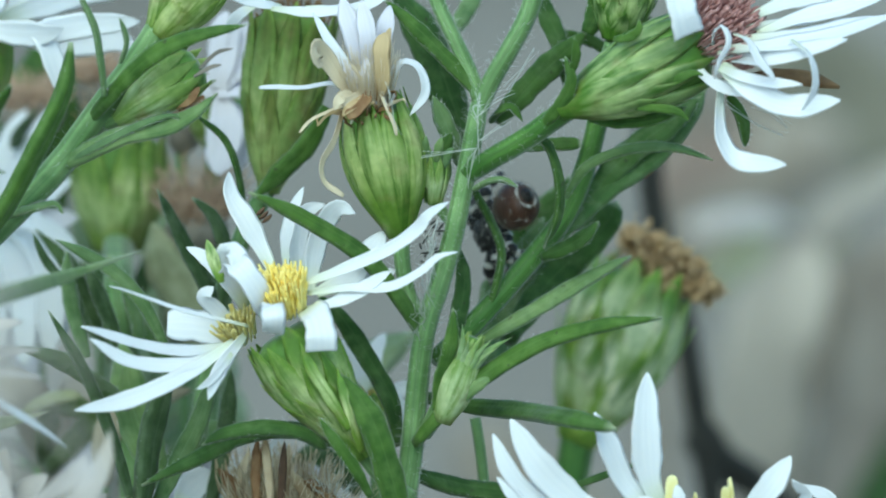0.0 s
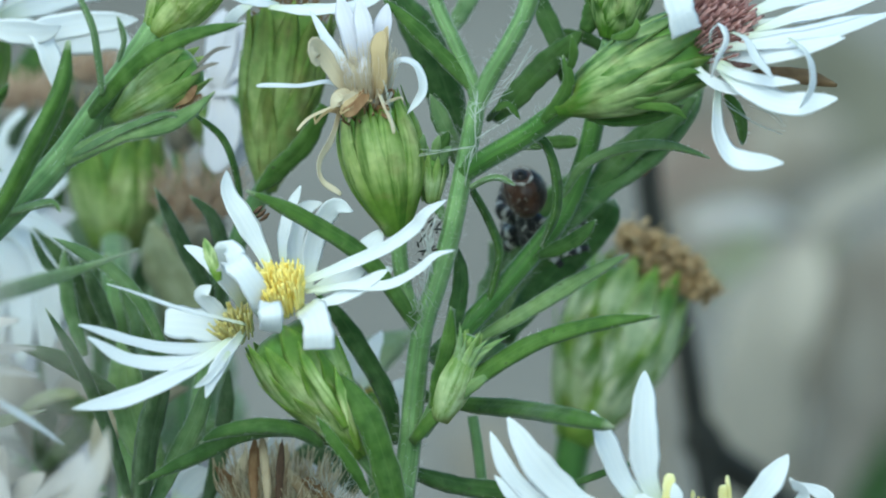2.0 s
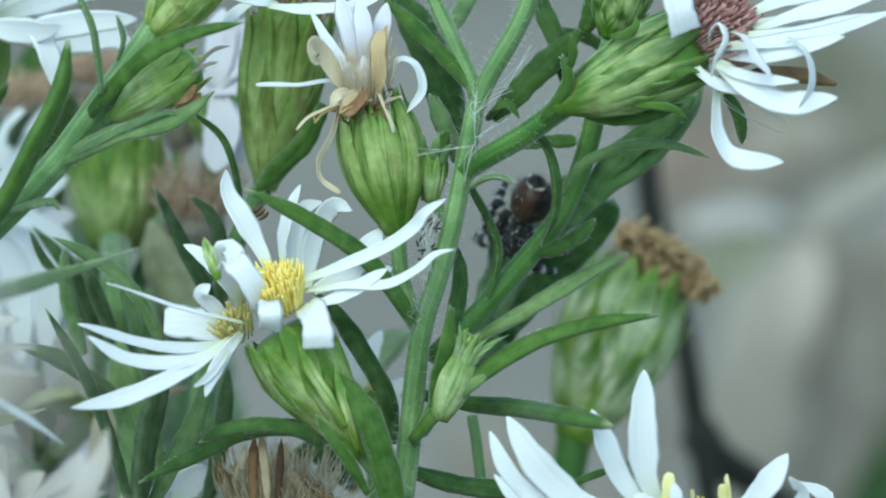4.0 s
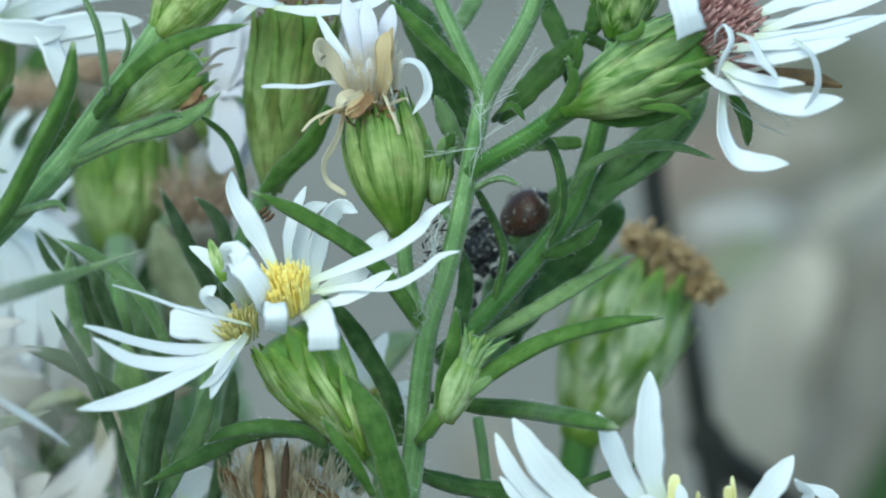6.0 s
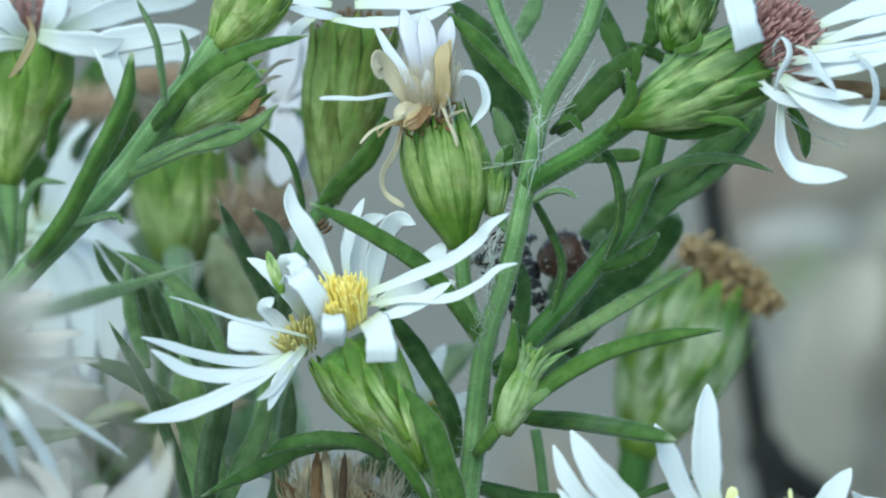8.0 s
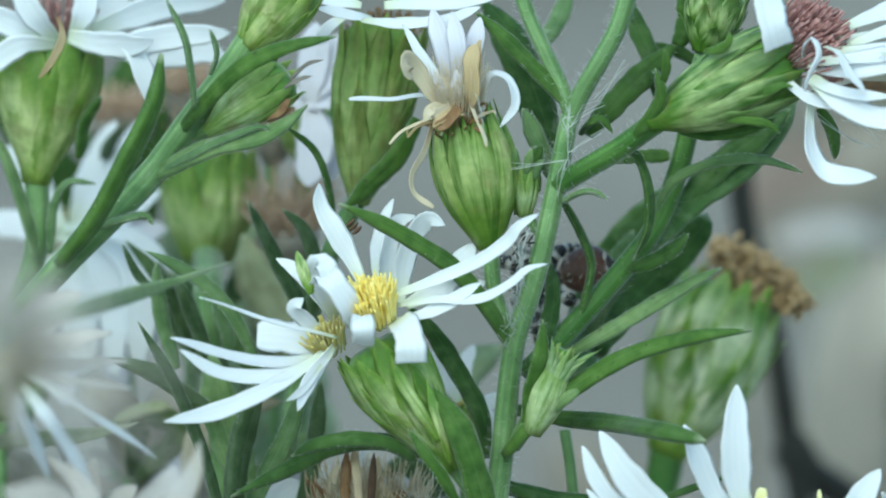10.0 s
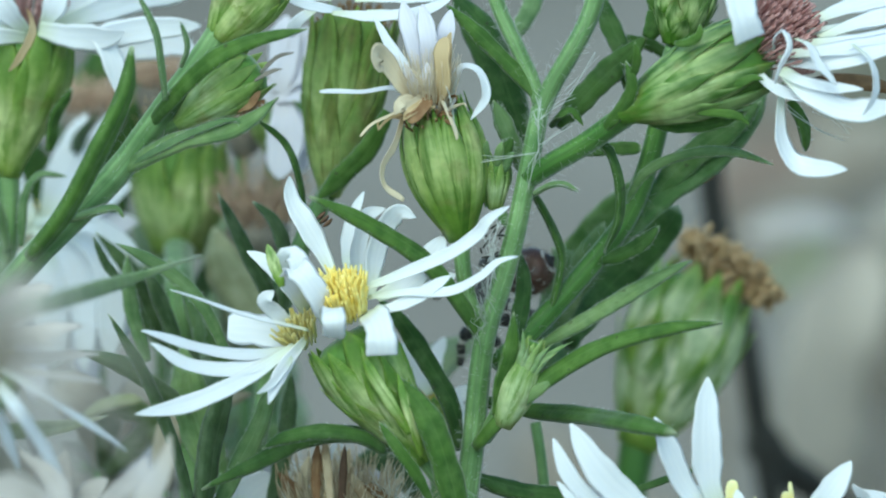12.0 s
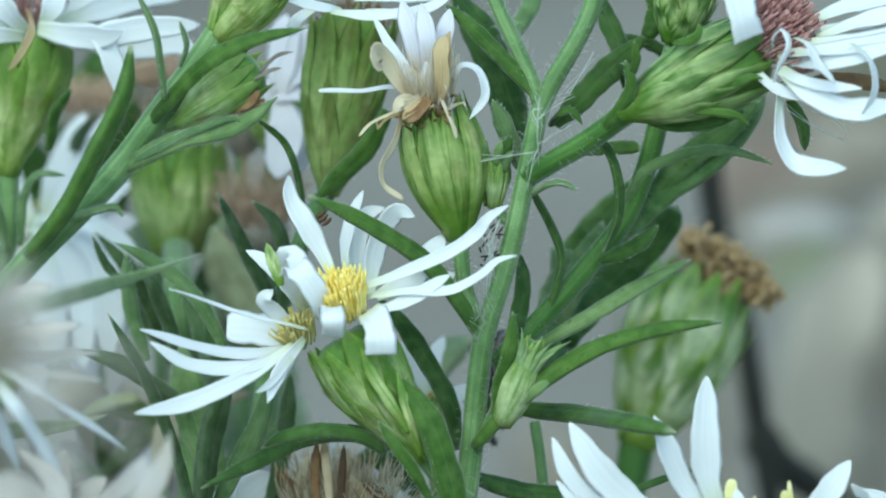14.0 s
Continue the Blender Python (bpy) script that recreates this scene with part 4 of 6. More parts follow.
involucre(aster, (7.19, 3.6, 8.24), (7.91, 4.24, 10.79), 0.477, 1.192, 18, BRACT_MID, seed=61, rows=3, spread=0.2, long=0.8)
stem(aster, [(6.62, 4.37, 5.11), (6.8, 3.94, 6.69), (7.19, 3.57, 8.13)], 0.286, 0.381, "bud_stalk")
stem(aster, [(0.38, 0.9, 0.78), (-0.05, 1.1, 1.35), (-0.38, 1.2, 1.94)], 0.191, 0.3, "bud_stalk")
small_bud = involucre(aster, (-0.41, 1.2, 1.74), (-0.29, 1.2, 3.85), 0.38, 0.55, 10, BRACT_PALE, seed=62, rows=2, spread=0.1, long=1.0, first=0.85, belly=0.15)
for pts in ([(-0.62, 0.8, 3.51), (-0.76, 0.7, 4.22), (-0.71, 0.7, 4.76)], [(-0.29, 0.7, 3.65), (-0.19, 0.5, 4.27), (-0.05, 0.5, 4.75)], [(0.02, 0.8, 3.38), (0.24, 0.7, 3.97), (0.48, 0.7, 4.22)]):
    leaf(small_bud, pts, 0.38, LEAF_PALE, TOWARD, name="bract")
leaf(aster, [(6.14, 5.12, 8.14), (6.62, 5.41, 9.3), (6.26, 5.7, 10.46)], 1.049, LEAF, (0, -1, 0.2))
leaf(aster, [(7.08, 4.15, 8.36), (7.8, 4.44, 9.52), (8.28, 4.72, 10.68)], 1.192, LEAF, (0, -1, 0.2))

tiny = Geo()
for q in ((-7.57, -0.15, 1.48), (-7.42, -0.37, 1.39), (-7.72, -0.01, 1.6)):
    p = Vector(q)
    tiny.sweep([p - Vector((0.2, 0, 0.15)), p, p + Vector((0.2, 0, 0.2))], round_section(lambda z: 0.1 * math.sin(0.3 + 2.5 * z), 0.1, 7), 6)
part("seed_husk", tiny, DRY_DARK, aster, "tiny red-brown husk")

# silk and loose fluff caught on the stem
silk = Geo()
for pts in ([(1.57, 0.62, 6.61), (1.47, -0.06, 5.55), (1.52, -0.07, 3.84)], [(1.52, -0, 5.78), (2.28, 0.14, 6.36), (3.04, 0.62, 6.61)], [(-0.93, -0.04, 3.96), (0.14, -0.39, 4.24), (1.45, -0.13, 4.42)],
            [(1.47, -0.26, 4.74), (2.04, -0.17, 5.09), (2.88, -0.06, 5.55)], [(1.52, -0.09, 5.43), (1.28, 0.08, 6.13), (1.76, 0.11, 6.24)], [(1.45, -0.32, 4.51), (1.24, -0.46, 3.94), (1.05, -0.33, 2.8)],
            [(2.76, 1.1, 6.5), (3.35, 1.07, 7.6), (3.83, 1.47, 8.37)], [(-0.33, -1.1, 0.54), (-0.57, -1.72, -0.28), (-0.76, -1.68, -1.76)], [(-0.76, -0.85, 0.73), (-0.38, -1.41, 0.13), (-0.62, -1.76, -1.25)],
            [(-0.21, -1.07, 1.51), (-0.52, -1.55, 0.41), (-0.33, -1.58, -0.56)], [(12.01, -0.5, 6.26), (13.2, -0.67, 5.57), (14.27, -0.79, 5.11)], [(13.17, -1.44, 6.61), (14, -1.56, 6.15), (14.47, -1.69, 5.62)],
            [(-2.47, -0.21, 7.42), (-2.18, -0.8, 6.7), (-1.99, -0.76, 5.23)]):
    for k in range(3):
        slack = [Vector(p) + Vector((0.12 * math.sin(5 * k + p[2] * 2), 0.1 * k, 0.12 * math.cos(7 * k + p[0] * 2))) * k for p in pts]
        silk.sweep(slack, round_section(lambda q: (0.02 if k == 0 else 0.012) * (1 - 0.5 * q), 0, 4), 12)
part("silk", silk, HAIR, aster, "white silk threads")
tangle, rnd = Geo(), random.Random(12)
stem_line = smooth_path([(-0.33, -0.35, 1.09), (-0.62, -0.63, -0.06), (-0.86, -1.15, -2.14), (-1.05, -1.3, -3.58)], 40)
for _ in range(40):
    p = stem_line[rnd.randrange(40)]
    d = [Vector((rnd.uniform(-0.5, 0.5), rnd.uniform(-0.4, 0.3), rnd.uniform(-0.8, 0.8))) for _ in range(3)]
    tangle.sweep([p + d[0], p + d[1] * 0.5, p + d[2]], round_section(lambda q: 0.012, 0, 3), 5)
debris = Geo()
for _ in range(18):
    p = stem_line[int(abs(rnd.gauss(0, 9))) % 40] + Vector((rnd.uniform(-0.5, 0.35), rnd.uniform(-0.5, 0.1), rnd.uniform(-0.3, 0.3)))
    d = Vector((rnd.uniform(-1, 1), rnd.uniform(-0.5, 0.5), rnd.uniform(-1, 1))).normalized() * rnd.uniform(0.05, 0.24)
    debris.sweep([p - d, p, p + d], round_section(lambda q: 0.045 * math.sin(0.4 + 2.3 * q), 0.2, 5), 4)
tagged(part("trapped_debris", debris, BARK, aster, "dark crumbs caught in the hairs"), kind="stuff")
tagged(part("tangled_hairs", tangle, HAIR, aster, "tangled white hairs beside the stem"), kind="stuff")

# ---- flower at the foot, facing up ----
low_aster = thing("aster_flower", (10.8, -6.69, -14.42), "white aster flower facing up, yellow centre", "flower", "asters")
rooted(low_aster, (10.8, -7.83, -19.02), 0.477)
stem(low_aster, [(10.8, -7.83, -19.02), (10.85, -7.26, -16.72), (10.8, -6.63, -14.19)], 0.477, 0.477)
low_head = involucre(low_aster, (10.8, -6.63, -14.19), (10.8, -5.71, -10.51), 0.477, 1.859, 50, seed=11)
disc(low_head, (10.8, -5.74, -10.63), (0, -0.15, 1), 1.43, 70, length=1.001, label="yellow tubular florets")
for pts, w, face, cup in (
        ([(9.24, -6.53, -9.68), (8.64, -6.7, -8.28), (8.47, -6.73, -6.32), (8.52, -6.1, -3.8)], 1.43, (0.1, -1, 0.1), 0.15),
        ([(8.89, -6.56, -9.79), (7.7, -6.76, -8.51), (7.03, -6.9, -7.01), (6.32, -6.5, -5.41)], 1.192, (0.3, -1, 0.2), 0.15),
        ([(7.47, -6.68, -10.25), (5.34, -6.87, -8.97), (3.92, -7.01, -7.47), (2.81, -6.57, -5.68)], 1.43, (0.4, -0.9, 0.3), 0.15),
        ([(6.52, -6.74, -10.48), (4.39, -6.99, -9.43), (2.85, -7.13, -7.92), (2.08, -6.72, -6.28)], 0.906, (0.5, -0.9, 0.3), 0.15),
        ([(6.52, -6.85, -10.94), (4.16, -7.16, -10.12), (2.97, -7.36, -8.84), (2.26, -7.16, -8.04)], 0.953, (0.5, -0.9, 0.3), 0.15),
        ([(11.96, -6.68, -10.25), (12.89, -6.99, -9.43), (13.71, -7.24, -8.38), (14.53, -6.95, -7.19)], 1.192, (-0.4, -0.9, 0.3), 0.15),
        ([(12.91, -6.79, -10.71), (14.55, -7.1, -9.89), (15.24, -7.36, -8.84), (14.57, -7.67, -8.02)], 1.096, (-0.6, -0.8, 0.3), 0.15),
        ([(12.93, -5.83, -10.97), (15.07, -5.71, -10.51), (16.25, -5.48, -9.59), (15.07, -5.3, -8.86)], 0.858, (-0.6, -0.8, 0.3), 0.15)):
    petal(low_head, pts, w, None, face, cup)
for pts, w in (([(9.59, -7.09, -10.26), (9.49, -7.06, -9.29), (9.63, -6.95, -8.02)], 0.5), ([(11.84, -6.9, -10.31), (11.81, -6.84, -9.23), (11.81, -6.87, -8.53)], 0.36), ([(10.59, -6.9, -10.31), (10.54, -6.86, -9.34), (10.53, -6.93, -8.76)], 0.2), ([(11.96, -6.9, -10.31), (12.09, -6.86, -9.34), (11.99, -6.77, -8.14)], 0.2)):
    petal(low_head, pts, w * 1.15, FLORET_PALE, (0, -1, 0.2), 0.3, even, name="floret", label="tall yellow floret")
for pts, w in (([(9.93, -7.67, -10.1), (9.91, -7.66, -9.25), (9.76, -7.42, -8.28)], 0.62), ([(9.11, -7.67, -10.1), (8.63, -7.66, -9.25), (8.16, -7.55, -8.79)], 0.953), ([(7.69, -7.76, -10.44), (6.51, -7.72, -9.47), (5.8, -7.55, -8.79)], 1.049)):
    petal(low_head, pts, w, None, (0.1, -1, 0.2), 0.15)
leaf(low_aster, [(3.74, 0.25, -11.4), (5.18, 0.43, -10.66), (7.1, 0.61, -9.96), (8.77, 0.74, -9.43)], 0.357, LEAF_DARK, (0, -0.7, 0.7))

# ---- leafy aster stalk with a closed bud ----
bud_aster = thing("aster_plant", (-27.11, 3.14, -12.19), "green aster stalk with long leaves and a closed bud", "plant", "asters")
FUZZY.update((bud_aster.name, "aster_plant.002", "aster_plant.003", "aster_plant.004", "aster_plant.005"))
rooted(bud_aster, (-26.87, 3.38, -11.26), 0.524)
stem(bud_aster, [(-26.87, 3.38, -11.26), (-24.31, 1.41, -6.75), (-21.74, -1.57, -2.16), (-19.8, -1.99, 0.28), (-17.66, -1.48, 2.35), (-16.03, -0.07, 3.84), (-14.37, 0.47, 6.03), (-12.82, 0.96, 8), (-11.51, 1.45, 9.96), (-10.44, 1.97, 12.03)], 0.524, 0.62, hairs=520)
leaf(bud_aster, [(-19.87, -2.96, 0.52), (-18.3, -3.45, 2.71), (-16.86, -3.3, 5.35), (-15.87, -2.76, 7.53), (-15.54, -2.28, 9.48)], 1.144, LEAF, (0.7, -0.7, 0))
leaf(bud_aster, [(-15.01, 0.48, 5.25), (-13.61, -1.28, 7.28), (-12.17, -1.93, 8.79), (-10.58, -1.75, 9.53), (-8.15, -1.61, 10.08)], 0.763, LEAF, (0, -0.8, 0.6))
leaf(bud_aster, [(-16.48, 0, 3.31), (-14.05, -1.42, 5.05), (-12.33, -1.62, 5.9), (-11.2, -1.56, 6.13), (-10.82, -1.71, 5.53)], 0.381, LEAF_PALE, (0, -0.7, 0.7))
leaf(bud_aster, [(-16.73, 0.16, 3.13), (-13.77, -1.21, 5.07), (-11.68, -1.48, 5.62), (-10.44, -1.35, 6.18), (-9.45, -0.94, 6.96)], 0.906, LEAF_PALE, (0, -0.85, 0.5))
leaf(bud_aster, [(-13.53, -0.54, 8.18), (-13.26, -0.81, 9.16), (-13.56, -0.76, 10.17)], 0.31, LEAF_PALE, (0.9, -0.5, 0))
leaf(bud_aster, [(-14.19, -1.36, 6.95), (-14.34, -1.4, 8.42), (-14.57, -1.26, 9.85), (-15.36, -0.85, 11.45)], 0.429, LEAF_PALE, (0.9, -0.5, 0))
leaf(bud_aster, [(-21.42, -78, 15.74), (-20.01, -52, 10.08), (-18.78, -30, 5.19), (-17.31, -15, 2.03), (-15.01, -7, 0.81), (-12.6, -4.9, 1.16)], 0.82, LEAF_PALE, (0.5, -0.8, 0.3), shape=lambda t: max(0.04, 1 - max(0.0, (t - 0.86) / 0.14) ** 1.6))
leaf(bud_aster, [(-18.35, -2.1, 1.89), (-17.27, -2.5, 2.36), (-16.32, -2.46, 2.54), (-15.92, -2.55, 2.17)], 0.477, LEAF_PALE, (0, -0.4, 0.9))
stem(bud_aster, [(-15.09, 0.58, 4.79), (-14.25, 0.48, 5.25), (-13.3, -0.18, 5.9)], 0.214, 0.334, "bud_stalk")
involucre(bud_aster, (-13.64, -0.14, 5.64), (-10.3, -0.05, 8.06), 0.31, 1.049, 14, BRACT_PALE, seed=14, rows=2, spread=0.06, long=1.0, wide=0.95, first=0.8, puff=0.05)
for pts in ([(-10.44, -1.16, 7.74), (-9.77, -1.27, 8.15), (-9.25, -1.24, 8.27)], [(-10.21, -0.69, 7.97), (-9.5, -0.73, 8.66), (-8.78, -0.68, 8.84)]):
    leaf(bud_aster, pts, 0.191, DRY_WARM, (0, -0.8, 0.6), name="bract")
for pts in ([(-11.22, -0.7, 6.27), (-10.61, -1, 6.73), (-10.21, -0.88, 7.23)], [(-11.1, -0.75, 6.11), (-10.5, -0.89, 6.36), (-10.03, -0.77, 6.82)]):
    petal(bud_aster, pts, 0.477, RUST, (0, -0.8, 0.6), label="browned withered petal")
involucre(bud_aster, (-11.99, 1.22, 9.03), (-9.85, 1.91, 11.8), 0.62, 1.335, 14, BRACT_BRIGHT, seed=15, rows=2, spread=0.06, long=1.0, wide=0.95, first=0.8, puff=0.05)

# ---- tall head with a browned top ----
brown_aster = thing("aster_plant", (-9.24, 4.16, -3.99), "green aster head on a curved stalk, browning top", "plant", "asters")
rooted(brown_aster, (-10.93, 1.89, -13.1), 0.381)
stem(brown_aster, [(-10.97, 3.82, -13.63), (-10.49, 4.93, -9.17), (-9.64, 6.1, -4.48), (-8.6, 6.91, -1.2), (-7.42, 7.47, 1.05)], 0.381, 0.429, hairs=200)
brown_head = involucre(brown_aster, (-7.42, 7.41, 0.85), (-6.36, 9.22, 8.06), 0.45, 1.62, 21, BRACT_OLD, seed=16, rows=3, first=0.55, spread=0.1, long=0.85, wide=0.85, puff=0.05,
                       curve=lambda q: 0.42 + 1.3 * min(1.0, q / 0.6) ** 0.9 * (1.5 - 0.5 * min(1.0, q / 0.6)) + 0.12 * q)
disc(brown_head, (-6.36, 9.22, 8.06), (0, -0.2, 1), 1.668, 60, DRY, 0.715, 0.4, label="brown spent florets")
for pts, w in (([(-6.8, 4.42, 9.48), (-7.5, 3.47, 9.79), (-9.16, 3.06, 10.23)], 0.524), ([(-5.83, 3.43, 9.63), (-3.91, 2.93, 9.67), (-2.24, 3.08, 10.27)], 0.62), ([(-7.26, 3.43, 9.61), (-5.34, 2.42, 9.69), (-3.43, 2.47, 9.92)], 0.524),
               ([(-8.01, 5.41, 9.3), (-8.73, 5.29, 8.83), (-9.1, 5.61, 8.02)], 0.62), ([(-6.33, 5.53, 9.77), (-4.41, 5.56, 9.88), (-1.53, 5.61, 10.11)], 0.953), ([(-7.29, 5.53, 9.77), (-8.49, 5.58, 10), (-9.69, 5.64, 10.23)], 0.858)):
    petal(brown_head, pts, w, None, (0, -0.8, 0.6), 0.1)
leaf(brown_aster, [(-8.5, 4.12, -0.01), (-8.61, 3.61, 2.09), (-9.2, 3.53, 3.83), (-10.5, 3.32, 5.04)], 0.429, LEAF, (0.8, -0.5, 0.3))
leaf(brown_aster, [(-4.91, 6.31, 4.65), (-5.87, 5.91, 3.02), (-7.08, 5.61, 1.85), (-8.04, 5.38, 0.92)], 0.953, LEAF, (0.2, -1, 0.1))

# ---- flower at the edge, seen from below its rim ----
edge_aster = thing("aster_plant", (-28.55, 2.85, -13.36), "white aster flower with a reddish centre on a green stalk", "plant", "asters")
rooted(edge_aster, (-28.31, 3.03, -12.66), 0.477)
stem(edge_aster, [(-28.31, 3.03, -12.66), (-25.56, 2.14, -7.94), (-22.66, 0.23, -3.23), (-21.02, -0.96, 0.26), (-20.91, -0.1, 3.73)], 0.477, 0.524, hairs=320)
edge_head = involucre(edge_aster, (-20.93, -0.16, 3.5), (-20.26, 1.28, 9.27), 0.572, 2.25, 16, BRACT_BRIGHT, cone=1.5, belly=0.0, seed=18, rows=2, spread=0.02, long=1.05, wide=0.95, first=0.85, puff=0.06)
disc(edge_head, (-20.19, 1.34, 9.5), (0, -0.2, 1), 1.668, 70, FLORET_RED, 1.787, 0.3, label="reddish tubular florets")
for pts, w, face in (
        ([(-18.81, -0.74, 9.44), (-17.13, -1.21, 9.6), (-14.99, -1.62, 10.05), (-12.67, -1.58, 10.21)], 1.239, (0, -1, 0.05)),
        ([(-18.85, 0.36, 9.72), (-16.95, 0.53, 10.41), (-14.81, 0.68, 10.99), (-12.91, 0.71, 11.1)], 1.43, (0, -1, 0.05)),
        ([(-18.41, 1.22, 9.03), (-16.03, 1.14, 8.69), (-13.89, 1.16, 8.8), (-12.82, 1.02, 8.23)], 1.43, (0, -1, 0.05)),
        ([(-18.1, -0.67, 9.71), (-17.07, -1.67, 9.82), (-16.4, -2.1, 8.95), (-15.98, -2.33, 7.18)], 1.096, (0.5, -0.8, 0.2)),
        ([(-19.52, -0.64, 9.83), (-18.06, -1.69, 9.75), (-16.63, -2.19, 9.82), (-15.87, -2.13, 10.05)], 1.287, (0, -1, 0.05)),
        ([(-19.16, 2.37, 9.5), (-17.73, 2.66, 10.66), (-16.54, 3, 12.05)], 1.43, (0, -1, 0.05)),
        ([(-19.99, -0.73, 9.48), (-21.37, -1.7, 9.71), (-22.55, -1.87, 9.02), (-23.97, -2.16, 7.87)], 1.096, (0, -1, 0.05)),
        ([(-20.7, -0.67, 9.71), (-22.12, -0.5, 10.4), (-23.78, -0.38, 10.86)], 1.335, (0, -1, 0.05)),
        ([(-19.99, -0.67, 9.71), (-20.9, -1.42, 10.85), (-21.84, -1.02, 12.46)], 1.192, (0, -1, 0.05)),
        ([(-19.28, -0.61, 9.94), (-18.79, -0.87, 10.97), (-18.55, -0.47, 12.58)], 1.192, (0, -1, 0.05))):
    petal(edge_head, pts, w, None, face, 0.12)
petal(edge_head, [(-19.91, -1.42, 10.85), (-19.68, -2.62, 10.16), (-20.13, -3.24, 9.34), (-20.65, -3.41, 8.65)], 0.477, PETAL_TAN, (0.6, -0.8, 0), name="petal", label="withered tan petal")
leaf(edge_aster, [(-20.27, -1.88, 0.74), (-20.13, -1.9, 2.7), (-19.52, -2.13, 3.85), (-18.33, -2.14, 3.83)], 0.429, LEAF_PALE, (0, -0.4, 0.9))
leaf(edge_aster, [(-20.88, -1.45, 0.39), (-21.34, -1.48, 2.35), (-22.15, -1.39, 4.77), (-23.1, -1.04, 6.15)], 0.62, LEAF_PALE, (0.6, -0.8, 0.2))
leaf(edge_aster, [(-19.1, -0.42, 4.54), (-18.85, -0.56, 6.03), (-18.12, -0.66, 7.28)], 0.62, LEAF, (0.6, -0.8, 0.2))

set_back(edge_aster, 1.02)

# ---- heads further back ----
back_aster = thing("aster_plant", (-13.91, 11.08, -9.29), "green aster bud on a leafy stalk", "plant", "asters")
rooted(back_aster, (-13.3, 9.31, -16.41), 0.572)
stem(back_aster, [(-13.3, 9.31, -16.41), (-13.64, 10.11, -9.04), (-13.95, 9.24, -4.28), (-14.22, 17.69, -4.13)], 0.572, 0.715)
involucre(back_aster, (-14.22, 17.63, -4.37), (-14.08, 18.82, 0.42), 1.065, 1.89, 16, BRACT_BRIGHT, seed=20, long=1.0, wide=0.9, rows=2, spread=0.05, first=0.85, puff=0.08)
bristles(back_aster, (-14.07, 16.72, 0.93), (0, 0, 1), 1.668, 60, 1.668, FLUFF, spread=0.5, thick=0.03, label="brown fluff")
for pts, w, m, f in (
        ([(-14.25, 10.47, -7.62), (-15.2, 10.09, -5), (-16.14, 9.53, -3.1), (-17.55, 9.91, -1.57)], 0.763, LEAF_SHADED, (0.6, -0.8, 0.2)),
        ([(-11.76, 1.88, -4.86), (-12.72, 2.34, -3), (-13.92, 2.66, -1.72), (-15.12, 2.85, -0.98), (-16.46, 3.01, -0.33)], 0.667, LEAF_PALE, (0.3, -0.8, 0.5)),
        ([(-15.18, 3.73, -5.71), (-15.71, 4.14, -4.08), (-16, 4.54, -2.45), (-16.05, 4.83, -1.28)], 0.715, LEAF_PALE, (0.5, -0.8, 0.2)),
        ([(-13.86, 4.64, -6.2), (-14.29, 5.1, -4.33), (-15.02, 5.51, -2.69), (-15.38, 5.69, -1.99)], 0.763, LEAF_SHADED, (0.5, -0.8, 0.2)),
        ([(-15.5, 5.25, -3.74), (-16.34, 5.51, -2.69), (-17, 5.72, -1.87), (-17.53, 5.99, -0.77)], 0.429, LEAF_SHADED, (0.5, -0.8, 0.2)),
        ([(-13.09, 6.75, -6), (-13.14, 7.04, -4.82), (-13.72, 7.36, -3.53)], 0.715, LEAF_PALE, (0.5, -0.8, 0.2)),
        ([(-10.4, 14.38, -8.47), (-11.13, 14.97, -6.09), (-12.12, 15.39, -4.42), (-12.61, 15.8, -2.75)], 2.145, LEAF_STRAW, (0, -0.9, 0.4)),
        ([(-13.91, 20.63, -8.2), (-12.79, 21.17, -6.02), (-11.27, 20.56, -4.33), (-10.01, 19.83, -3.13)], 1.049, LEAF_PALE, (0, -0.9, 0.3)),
        ([(-9.28, 5.75, -5.89), (-9.98, 5.36, -3.3), (-11.18, 5.46, -0.84), (-12.18, 5.47, 1.27)], 0.763, LEAF_SHADED, (0.6, -0.8, 0.1)),
        ([(-9.5, 5.13, -4.24), (-9.25, 5.23, -1.77), (-9.72, 5.15, -0.02), (-10.69, 5.38, 0.92)], 0.763, LEAF_SHADED, (0.6, -0.8, 0.1)),
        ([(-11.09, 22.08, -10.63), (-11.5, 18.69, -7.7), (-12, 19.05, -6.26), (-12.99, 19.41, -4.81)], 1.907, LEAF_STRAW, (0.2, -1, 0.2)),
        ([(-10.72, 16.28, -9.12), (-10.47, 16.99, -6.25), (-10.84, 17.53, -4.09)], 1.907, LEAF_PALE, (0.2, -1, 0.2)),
        ([(-13.2, 12.29, -8.59), (-14.55, 12.64, -7.17), (-15.78, 13.12, -5.26), (-16.27, 13.59, -3.36)], 1.192, LEAF_SHADED, (0.2, -1, 0.2)),
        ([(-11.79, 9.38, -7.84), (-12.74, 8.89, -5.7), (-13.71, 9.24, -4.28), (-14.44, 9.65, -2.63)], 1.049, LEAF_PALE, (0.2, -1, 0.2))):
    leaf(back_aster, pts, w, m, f)
